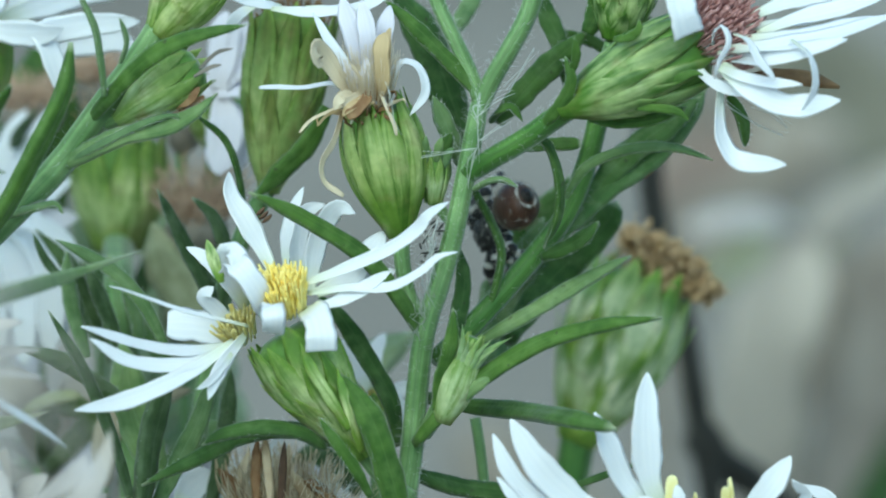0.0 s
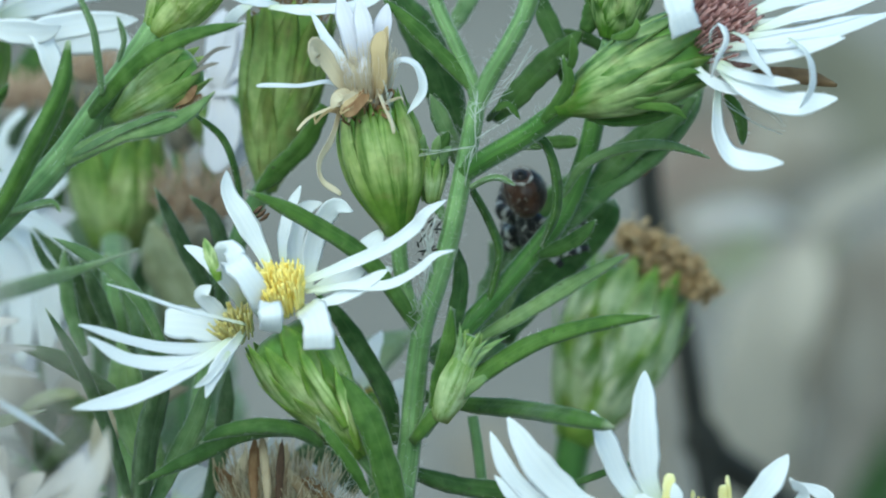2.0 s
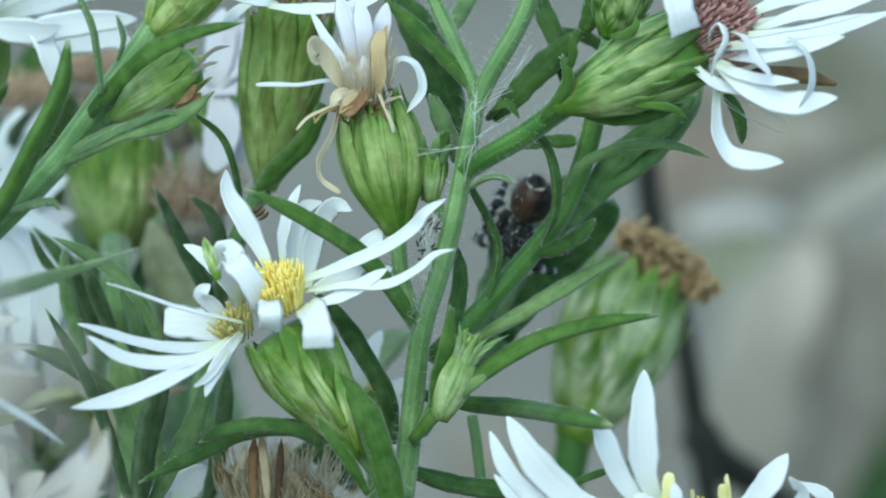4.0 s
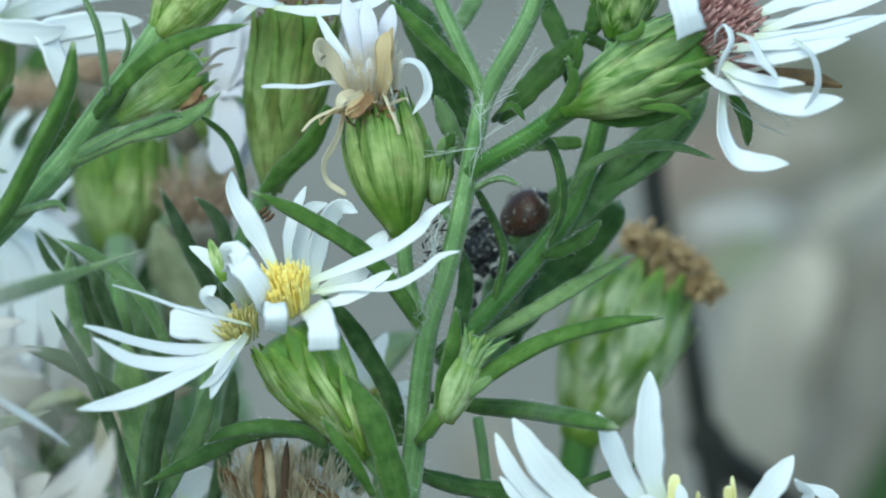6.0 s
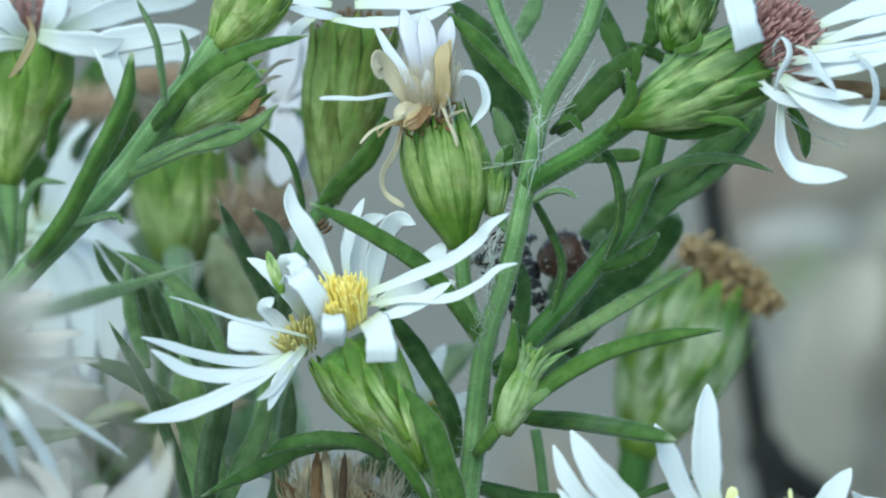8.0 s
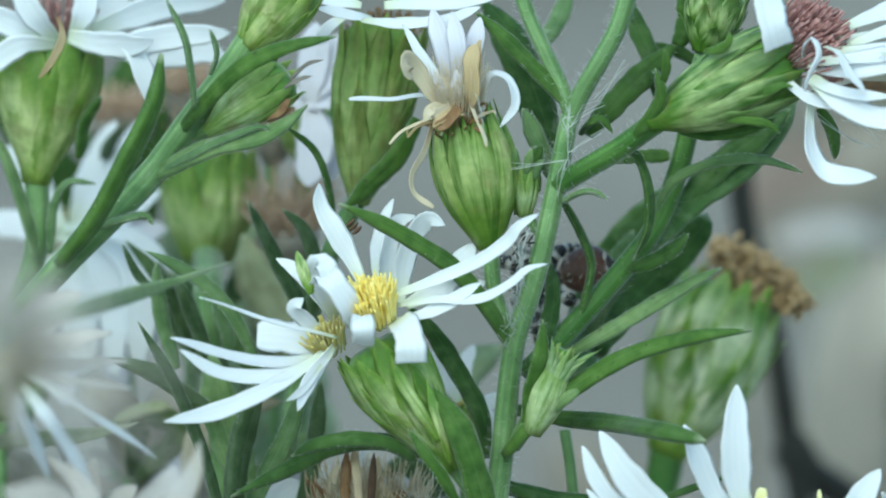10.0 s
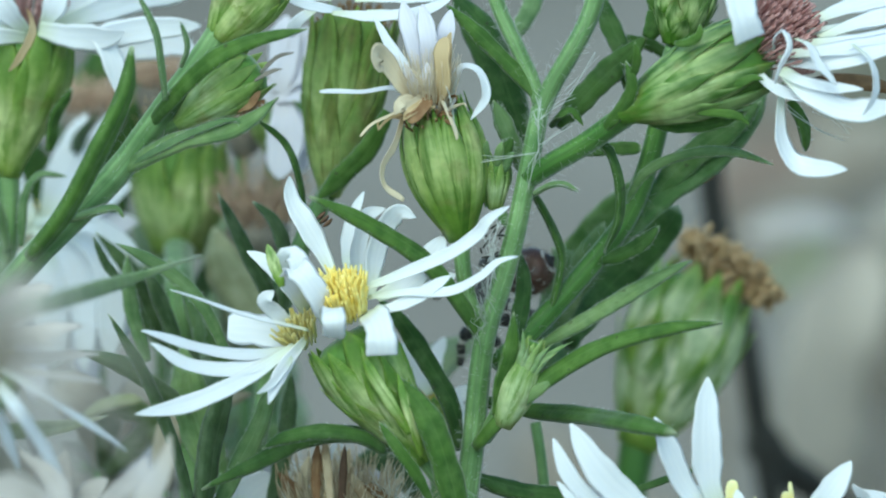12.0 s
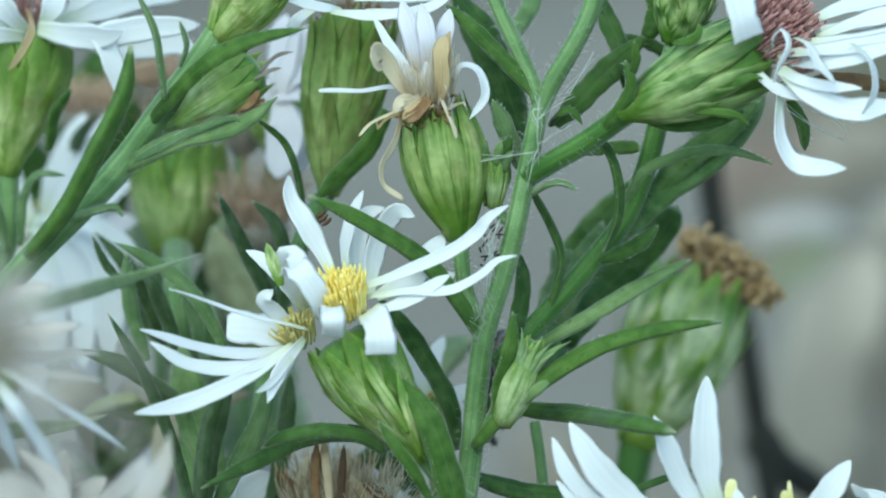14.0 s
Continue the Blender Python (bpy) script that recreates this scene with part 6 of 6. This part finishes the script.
for pts, w, m in (
        ([(-21.5, -15, -0.54), (-20.3, -16, -0.75), (-19.15, -16, -1.04), (-16.29, -15, -1.72)], 0.45, FADED),
        ([(-21.45, -16, -0.52), (-19.11, -17, -1.56), (-17.12, -15, -3.45), (-15.52, -13, -5.18)], 0.5, PETAL),
        ([(-21.53, -17, -0.62), (-20.92, -18, -1.66), (-20.46, -17, -3.12), (-19.83, -16, -5.25)], 0.75, PETAL),
        ([(-21.18, -17, -0.73), (-19.77, -18, -2.14), (-18.9, -17, -3.83), (-17.98, -16, -5.82)], 0.8, PETAL),
        ([(-20.77, -16, -1.23), (-19.51, -16, -3.38), (-19.08, -15, -5.61)], 0.45, FADED),
        ([(-22.0, -14, -0.32), (-19.72, -13, -0.23), (-17.28, -13, 0.16)], 0.9, FADED),
        ([(-21.82, -13, -1.05), (-19.54, -12, -1.5), (-16.62, -12, -1.3)], 0.7, FADED),
        ([(-21.81, -13, -0.09), (-20.22, -12, 0.61), (-18.58, -12, 1.58)], 1.6, FADED),
        ([(-21.96, -15, -1.02), (-22.67, -15, -2.45), (-23.44, -14, -4.64)], 1.2, FADED),
        ([(-21.78, -14, -1.51), (-21.85, -13, -3.94), (-22.45, -13, -6.11)], 1.4, FADED)):
    petal(droop_head, pts, w, m, (0.2, -0.8, 0.6), twist=(0, 25), label="drooping pale petal")
disc(droop_head, (-20.91, -15, -0.01), (0.3, -0.6, 0.7), 0.9, 50, FLORET, 0.7, label="faded yellow florets")
near_dry = thing("dried_leaves", (-16.22, -32.14, -4.89), "straw-coloured dried narrow leaves in a tuft", "leaf")
rooted(near_dry, (-16.22, -32.14, -4.89), 0.286, material=DRY_PALE)
for pts, w, m, f in (([(-23.25, -20, -2.67), (-21.65, -15, -3.9), (-19.96, -11, -4.86), (-18.44, -8, -5.48), (-17.33, -6, -5.74), (-16.51, -5, -5.76)], 0.72, LEAF_STRAW, (0, -1, 0.15)),
                     ([(-16.22, -32.14, -4.89), (-17.56, -31.76, -3.37), (-18.91, -31.43, -2.07), (-21.15, -31.33, -1.63)], 1.43, FADED, (0, -0.9, 0.4)),
                     ([(-15.53, -51.42, 0.46), (-14.24, -51.05, 1.92), (-13.6, -50.69, 3.38), (-13.44, -48.45, 4.11)], 1.192, FADED, (0, -1, 0.2)),
                     ([(-15.87, -41.78, -2.22), (-13.68, -41.56, -1.36), (-11.93, -41.19, 0.13)], 1.192, LEAF_STRAW, (0, -1, 0.2))):
    leaf(near_dry, pts, w, m, f, thick=0.15, name="dried_leaf")
for pts, w, m in (([(-16.51, -24, -7.15), (-14.83, -22, -5.57), (-13.85, -20, -4.21), (-13.52, -19, -2.81)], 0.9, DRY_GREY), ([(-16.58, -22, -7.71), (-17.65, -20, -6.12), (-18.41, -18, -4.99), (-19.82, -17, -4.07)], 0.9, FADED),
                  ([(-16.58, -22, -7.71), (-16.96, -20, -6.36), (-15.41, -18, -5.23), (-14.54, -16, -4.57)], 0.7, FADED)):
    leaf(near_dry, pts, w, m, (0, -1, 0.2), thick=0.15, name="dried_leaf")
for spot, top, rad, ln in (((-10.69, 16.44, -4.33), (-10.74, 16.83, -2.77), 1.287, 2.383), ((-18.01, 22.5, -0.71), (-18.14, 22.89, 0.86), 1.335, 1.192), ((-15.22, 20.79, 0.72), (-15.09, 21.21, 2.4), 0.953, 1.192), ((-11.5, 20.43, -0.73), (-11.25, 20.79, 0.72), 0.81, 1.192)):
    old = thing("dried_flower", spot, "brown dried aster head behind the leaves", "flower", "asters")
    rooted(old, spot, 0.286)
    old_cup = involucre(old, spot, top, 0.334, rad, 20, DRY_WARM, seed=40)
    bristles(old_cup, top, (0, -0.2, 1), rad * 0.9, 160, ln, FLUFF_BROWN, spread=0.9, thick=0.06, label="matted brown bristles")
# ---- stalks behind ----
dark_stalk = thing("dead_stalk", (13.51, 54.61, -28.99), "dark dead stalk behind the asters", "plant")
rooted(dark_stalk, (14.49, 50, -34.6), 0.667, material=BARK)
stem(dark_stalk, [(14.49, 50, -34.6), (13.4, 50, -28.81), (12.53, 50, -24.42), (12.09, 50, -21.69), (11.65, 50, -18.96), (11.11, 50, -15.7), (10.36, 50, -12.98), (9.72, 50, -10.28), (9.49, 50, -7.04), (9.32, 50, -2.19)], 0.62, 0.6, material=BARK)
stem(dark_stalk, [(12.19, 50, -21.55), (13.01, 52, -23.18), (14.56, 55, -24.95), (17.13, 60, -28.26)], 1.0, 0.7, "branch", material=BARK)

# blurred growth far behind
back_leaves = thing("dead_stalk", (16.46, 99.28, -56.49), "pale dead stalk with broad dry leaves", "plant")
rooted(back_leaves, (17.62, 100.69, -50.84), 0.715, material=DRY_PALE)
stem(back_leaves, [(17.62, 100.69, -50.84), (17.33, 103.5, -39.56), (17.04, 105.26, -32.51), (17.47, 106.67, -26.87)], 0.715, 0.572, material=DRY_PALE)
for pts, w, m, f in (([(16.94, 104, -42.46), (16.23, 101, -35.33), (16.72, 99, -29.44), (18.98, 99, -24.4)], 5.0, DRY_GREY, (0.1, -0.8, 0.5)),
                     ([(17.3, 106, -26.89), (17.6, 101, -23.77), (14.9, 97, -22.67), (12.15, 95, -22.67)], 1.7, FADED, (0, -0.7, 0.7)),
                     ([(17.47, 106.67, -26.87), (18.95, 103.07, -24.77), (20.61, 101.47, -22.9), (23.91, 98.01, -20.28)], 2.145, DRY_GREY, (0, -0.8, 0.6)),
                     ([(17.33, 102.8, -42.38), (20.3, 106, -37.82), (22.71, 109.49, -32.09), (23.37, 112.85, -26.89)], 3.813, DRY_WARM, (-0.1, -1, 0.1)),
                     ([(17.61, 112.44, -45.06), (21.23, 114.65, -44.44), (24.27, 117.16, -42.67)], 3.575, LEAF_DARK, (0, -0.9, 0.4))):
    leaf(back_leaves, pts, w, m, f, thick=0.4, shape=blunt)
for pts, w, m in (([(20.48, 110, -44.38), (21.11, 112, -41.27), (22.06, 114, -40.28), (24.2, 116, -39.9)], 6.0, LEAF_DARK), ([(24.37, 150, -55.5), (23.83, 150, -47.37), (23.31, 150, -41.23), (22.96, 150, -36.73)], 5.5, DRY_WARM),
                  ([(13.81, 130, -34.92), (15.16, 130, -33.36), (18.48, 130, -32.27), (21.49, 130, -30.87)], 2.0, LEAF_STRAW),
                  ([(12.76, 140, -31.4), (12.44, 140, -28.56), (13.03, 140, -24.79)], 4.0, DRY_WARM), ([(20.43, 150, -32.87), (17.31, 150, -31.59), (14.81, 150, -29.03)], 5.0, DRY_WARM),
                  ([(11.42, 125, -28.71), (12.91, 125, -26.86), (16.19, 125, -25.48)], 3.0, DRY_ROSE), ([(27.33, 170, -34.79), (22.83, 170, -34.13), (17.68, 170, -32.16)], 9.0, HAY), ([(22.44, 120, -41.63), (21.5, 120, -36.08), (22.94, 120, -30.24)], 5.0, DRY_WARM)):
    leaf(back_leaves, pts, w, m, TOWARD, thick=0.4, shape=blunt)
warm_stalks = thing("dead_stalk", (11.34, 137.61, -68.12), "brown dead stalks behind the asters", "plant")
rooted(warm_stalks, (11.34, 138.36, -65.12), 0.953, material=DRY_WARM)
stem(warm_stalks, [(11.34, 138.36, -65.12), (11.65, 142.1, -50.09), (11.96, 145.1, -38.06), (13.51, 148.1, -26.04), (14.13, 151.1, -14.01)], 1.192, 0.858, material=DRY_WARM)
leaf(warm_stalks, [(11.65, 141.35, -53.09), (3.59, 142.48, -48.58), (2.04, 143.3, -45.28)], 4.766, DRY_WARM, shape=blunt)
leaf(warm_stalks, [(11.96, 144.65, -39.87), (15.99, 146.38, -32.95), (22.18, 147.13, -29.95)], 4.766, DRY_WARM, shape=blunt)


# ---- the jumping spider ----
def banded(name):
    mat, nt, b = shader(name, 0.45, 0.4)
    uv, u, v = uv_of(nt)
    band = math_node(nt, "GREATER_THAN", math_node(nt, "SINE", math_node(nt, "MULTIPLY", v, 26.0)), 0.62)
    speck = math_node(nt, "GREATER_THAN", noise_tex(nt, 9000, 3), 0.66)
    pale = math_node(nt, "MAXIMUM", band, speck)
    return colour(mat, nt, b, blend(nt, pale, (0.014, 0.013, 0.014), (0.5, 0.47, 0.44)))


SPIDER_LEG = banded("spider_leg_banded")
SPIDER_BLACK = mottled("spider_black_speckled", [(0.54, (0.012, 0.011, 0.013)), (0.68, (0.3, 0.28, 0.27))], 7000, 0.5, 0.4)
SPIDER_BROWN = mottled("spider_brown", [(0.3, (0.045, 0.02, 0.014)), (0.7, (0.13, 0.058, 0.038))], 1500, 0.32, 0.5)
SPIDER_WHITE = mottled("spider_white_scales", [(0.3, (0.5, 0.45, 0.42)), (0.7, (0.75, 0.72, 0.7))], 3000, 0.6)
SPIDER_SCALE = mottled("spider_pale_scales", [(0.35, (0.2, 0.16, 0.14)), (0.65, (0.6, 0.56, 0.53))], 5000, 0.6)
SPIDER_TAN = mottled("spider_tan", [(0.3, (0.2, 0.14, 0.11)), (0.7, (0.36, 0.28, 0.22))], 2500, 0.5)
SPIDER_EYE = mottled("spider_eye", [(0.3, (0.006, 0.006, 0.007)), (0.7, (0.01, 0.01, 0.012))], 500, 0.08, 0.7, 0.0)
SPIDER_TAIL = mottled("spider_tail_black", [(0.3, (0.009, 0.007, 0.007)), (0.7, (0.03, 0.022, 0.02))], 2500, 0.4, 0.4)
HOME["spider_local"] = Vector((0, 0, 0))


def blob(g, c, size, n=14, k=16, turn=None):
    """A smooth egg about c, its length along x; size in half-millimetres each way."""
    start, c = len(g.v), Vector(c)
    turn = turn or Matrix.Identity(3)
    for i in range(n + 1):
        a = math.pi * i / n
        for j in range(k):
            b = math.tau * j / k
            x, r = math.cos(a), max(0.02, math.sin(a))
            p = Vector((size[0] * x, size[1] * r * math.cos(b) * (1 - 0.12 * x), size[2] * r * math.sin(b) * (1 - 0.1 * x)))
            g.v.append(c + turn @ p)
            g.uv.append((j / k, i / n))
    for i in range(n):
        for j in range(k):
            p, q = start + i * k + j, start + i * k + (j + 1) % k
            g.f.append((p, q, q + k, p + k))
    return g


def spider_part(name, g, material, parent, label=""):
    ob = new(name, g.mesh(name, Vector((0, 0, 0))))
    ob.data.materials.append(material)
    ob.parent = parent
    return tagged(ob, label)


spider = tagged(new("jumping_spider"), "small brown and black jumping spider with white speckles", "spider")
spider.empty_display_size = 0.001
spider.scale = (1.1, 1.1, 1.1)
thorax_geo = blob(blob(Geo(), (0.85, 0, 0.02), (0.95, 0.72, 0.5)), (1.25, 0, 0.16), (0.55, 0.66, 0.44))
cephalothorax = spider_part("cephalothorax", thorax_geo, SPIDER_BLACK, spider, "black head with white speckles")
for y, z, rad in ((0.17, 0.22, 0.17), (-0.17, 0.22, 0.17), (0.44, 0.26, 0.11), (-0.44, 0.26, 0.11), (0.5, 0.42, 0.09), (-0.5, 0.42, 0.09)):
    spider_part("eye", blob(Geo(), (1.78 - abs(y) * 0.5, y, z), (rad, rad, rad), 8, 10), SPIDER_EYE, cephalothorax, "glossy black eye")
marks, rnd = Geo(), random.Random(9)
for _ in range(16):
    a, x = rnd.uniform(0, math.tau), rnd.uniform(-0.8, 0.9)
    r = math.sqrt(max(0.0, 1 - x * x))
    blob(marks, (0.85 + 0.93 * x, 0.72 * r * math.cos(a), 0.5 * r * math.sin(a) + 0.08), (0.09, 0.06, 0.06), 5, 6)
spider_part("scale_marks", marks, SPIDER_WHITE, cephalothorax, "white scale tufts")
abdomen = spider_part("abdomen", blob(Geo(), (-1.1, 0, 0.08), (1.05, 0.94, 0.78), 18, 20), SPIDER_BROWN, spider, "glossy brown abdomen")


def on_back(x, a, out=1.0):
    """A point on the abdomen: x from -1 (tail) to 1 (waist), a round it, a quarter turn being the middle of the back."""
    r = math.sqrt(max(0.0, 1 - x * x)) * out
    return Vector((-1.1 + 1.05 * x, 0.94 * r * math.cos(a) * (1 - 0.12 * x), 0.08 + 0.78 * r * math.sin(a) * (1 - 0.1 * x)))


spider_part("underside", blob(Geo(), (-1.1, 0, -0.05), (0.98, 0.88, 0.77), 16, 18), SPIDER_TAIL, abdomen, "blackish underside")
spots, rnd = Geo(), random.Random(21)
for x, angles, size in ((-0.42, (0.25, 0.7, 1.2, 1.95, 2.45, 2.9), 0.042), (0.05, (0.35, 1.0, 2.1, 2.8), 0.04), (0.5, (0.9, 1.2, 1.95, 2.3), 0.055), (0.72, (0.2, 2.9), 0.06)):
    for a in angles:
        for _ in range(3):
            c = on_back(x + rnd.uniform(-0.1, 0.1), a + rnd.uniform(-0.09, 0.09), 0.985)
            blob(spots, c, (size * rnd.uniform(0.5, 1.0), size * rnd.uniform(0.5, 1.2), 0.03), 5, 7)
spider_part("scale_marks", spots, SPIDER_SCALE, abdomen, "pale scale spots")
for x0, x1, a0, a1, wide in ((0.78, 0.88, 0.4, 2.74, 0.05),):
    bar = Geo().sweep([on_back(x0 + (x1 - x0) * i / 8, a0 + (a1 - a0) * i / 8, 0.98) for i in range(9)], round_section(lambda q: wide * (0.45 + 0.7 * math.sin(q * 13) ** 2), 0.15, 6), 18, (1, 0, 0))
    spider_part("pale_band", bar, SPIDER_TAN, abdomen, "pale band of scales across the back")
ring = Geo().sweep([on_back(-0.885, math.tau * i / 16) for i in range(17)], round_section(lambda q: 0.042 + 0.03 * math.sin(q * 23), 0.2, 6), 40, (1, 0, 0))
spider_part("white_ring", ring, SPIDER_SCALE, abdomen, "white ring round the spinnerets")
spider_part("spinnerets", blob(blob(Geo(), (-2.04, 0, 0.09), (0.2, 0.33, 0.28), 10, 12), (-2.22, 0, 0.08), (0.12, 0.13, 0.12), 6, 8), SPIDER_TAIL, abdomen, "dark tail tip")
fur, rnd = Geo(), random.Random(5)
for _ in range(260):
    x, a = rnd.uniform(-0.9, 0.9), rnd.uniform(0, math.tau)
    p, o = on_back(x, a, 0.98), on_back(x * 1.06, a, 1.3)
    fur.sweep([p, p.lerp(o, 0.4) + Vector((-0.04, 0, 0)), p.lerp(o, 0.7) + Vector((-0.13, 0, 0))], round_section(lambda z: 0.008 * (1 - 0.6 * z), 0, 3), 2)
tagged(spider_part("body_hairs", fur, SPIDER_TAN, abdomen, "short grey body hairs"), kind="stuff")
legs = []
for sgn in (1, -1):
    for x, fx, reach in ((1.25, 0.9, 1.9), (0.95, 0.35, 1.55), (0.65, -0.1, 1.4), (0.35, -0.2, 1.45)):
        hip = Vector((x, sgn * 0.5, -0.1))
        d = Vector((fx, sgn * 1.0, 0)).normalized()
        pts = [Vector((0, 0, 0)), d * reach * 0.35 + Vector((0, 0, 0.28)), d * reach * 0.68 + Vector((fx * 0.2, 0, 0.12)), d * reach * 0.85 + Vector((fx * 0.3, 0, -0.4)), d * reach + Vector((fx * 0.4, 0, -0.75))]
        g = Geo().sweep(pts, round_section(lambda q: (0.25 if q < 0.5 else 0.19) * (1 + 0.12 * math.sin(q * 19)) * (1 - 0.55 * max(0, q - 0.5)), 0.03, 8), 20, (0, 0, 1))
        lr = random.Random(int(x * 100) + sgn)
        for _ in range(26):
            q = lr.randrange(1, 4)
            p = pts[q].lerp(pts[q + 1], lr.random())
            o = Vector((lr.uniform(-1, 1), lr.uniform(-1, 1), lr.uniform(-1, 1))).normalized()
            g.sweep([p + o * 0.1, p + o * 0.2, p + o * 0.34], round_section(lambda z: 0.018 * (1 - 0.6 * z), 0, 3), 2)
        leg = spider_part("leg", g, SPIDER_LEG, spider, "black leg with pale bands")
        legs.append((leg, hip * 0.001, sgn))
    pg = Geo().sweep([(1.6, sgn * 0.25, -0.1), (1.95, sgn * 0.32, -0.1), (2.1, sgn * 0.3, -0.4)], round_section(lambda q: 0.12, 0.05, 7), 8, (0, 0, 1))
    spider_part("palp", pg, SPIDER_LEG, cephalothorax, "pale-banded palp")


def axes(forward, dorsal):
    """A turn from (right, up, near) ways of the head and the back."""
    f, d = [(Vector((1, 0, 0)) * v[0] + Vector((0, 0.24, 0.97)) * v[1] + TOWARD * v[2]).normalized() for v in (forward, dorsal)]
    side = d.cross(f).normalized()
    return Matrix((f, side, f.cross(side))).transposed()


def stance(place, forward, dorsal):
    """The spider's pose: the middle of its abdomen at place."""
    m = axes(forward, dorsal)
    return Matrix.Translation(at(place) + m.col[0] * 0.00121) @ m.to_4x4()


def motions():
    walk(spider, [
        (0.0, stance((3.13, 6.2, 0.33), (-0.45, -0.45, -0.75), (-0.7, -0.15, 0.6))),
        (0.3, stance((3.18, 6.2, 0.65), (-0.15, -0.33, -0.93), (-0.9, 0.05, 0.3))),
        (0.7, stance((3.13, 6.2, 0.7), (-0.1, -0.33, -0.94), (-0.9, 0.1, 0.3))),
        (1.0, stance((3.3, 6.2, 0.88), (0.0, -0.38, -0.92), (-0.9, 0.05, 0.3))),
        (1.3, stance((3.3, 6.2, 0.95), (0.1, -0.42, -0.88), (-0.8, -0.1, 0.4))),
        (1.6, stance((3.4, 6.2, 1.15), (0.22, -0.5, -0.83), (-0.6, -0.35, 0.6))),
        (2.0, stance((3.66, 6.38, 0.79), (0.14, -0.72, -0.68), (-0.5, 0.0, 0.85))),
        (2.5, stance((3.8, 6.35, 0.68), (-0.02, -0.68, -0.72), (-0.4, -0.2, 0.85))),
        (3.0, stance((3.96, 6.33, 0.58), (-0.06, -0.68, -0.72), (-0.35, -0.2, 0.9))),
        (4.2, stance((3.94, 6.29, 0.41), (-0.3, -0.72, -0.6), (-0.35, 0.1, 0.85))),
        (5.3, stance((3.8, 6.22, 0.16), (-0.5, -0.72, -0.42), (-0.3, 0.35, 0.85))),
        (5.8, stance((3.57, 6.21, 0.12), (-0.68, -0.7, -0.2), (-0.3, 0.4, 0.85))),
        (6.1, stance((3.31, 6.13, -0.2), (-0.75, -0.62, -0.2), (-0.3, 0.45, 0.85))),
        (6.5, stance((3.16, 6.02, -0.65), (-0.78, -0.6, -0.15), (-0.3, 0.5, 0.8))),
        (7.0, stance((3.13, 5.95, -0.94), (-0.85, -0.5, -0.15), (-0.3, 0.5, 0.8))),
        (7.5, stance((2.56, 5.87, -1.27), (-0.88, -0.45, -0.15), (-0.25, 0.5, 0.8))),
        (8.2, stance((2.53, 5.86, -1.31), (-0.9, -0.4, -0.2), (-0.2, 0.4, 0.9))),
        (9.2, stance((2.34, 5.8, -1.55), (-0.93, -0.35, -0.2), (-0.15, 0.35, 0.9))),
        (10.3, stance((2.2, 6.19, -2.0), (-0.95, -0.25, -0.25), (-0.15, 0.3, 0.95))),
        (11.0, stance((1.9, 6.23, -1.98), (-0.95, -0.2, -0.3), (-0.15, 0.3, 0.95))),
        (11.5, stance((1.6, 6.14, -2.24), (-0.93, -0.3, -0.3), (-0.15, 0.35, 0.95))),
        (12.0, stance((1.1, 6.1, -2.4), (-0.85, -0.5, -0.3), (-0.2, 0.4, 0.9))),
        (12.4, stance((0.65, 6.12, -2.4), (-0.7, -0.7, -0.3), (-0.3, 0.4, 0.9))),
        (13.0, stance((0.27, 5.94, -5.09), (-0.5, -0.5, -0.7), (-0.3, 0.3, 0.85))),
        (13.5, stance((0.47, 6.22, -6.06), (-0.45, -0.35, -0.8), (-0.3, 0.3, 0.85))),
        (14.0, stance((0.47, 6.2, -6.15), (-0.42, -0.35, -0.82), (-0.3, 0.3, 0.85))),
    ])
    walk(abdomen, [(t, Matrix.Rotation(radians(roll), 4, "X")) for t, roll in ((0.0, 0), (1.6, 0), (2.0, 35), (2.5, 62), (3.0, 74), (5.0, 70), (5.5, 58), (6.0, 25), (6.5, 0), (14.0, 0))])
    for i, (leg, hip, sgn) in enumerate(legs):
        rows = []
        for k in range(29):
            t = k * 0.5
            moving = 1.0 if 0.4 < t < 2.6 or 5.2 < t < 7.6 or t > 11 else 0.35
            swing = 14 * moving * math.sin(t * 5.1 + i * 2.2)
            if i % 4 == 3:   # the hind legs reach back along the abdomen as it turns
                back = min(1.0, max(0.0, (t - 8.0) / 2.0))
                swing = swing * (1 - 0.4 * back) + sgn * 36 * back
            rows.append((t, pose(*hip, 5 * math.sin(t * 3.3 + i), 0, swing)))
        walk(leg, rows)


motions()
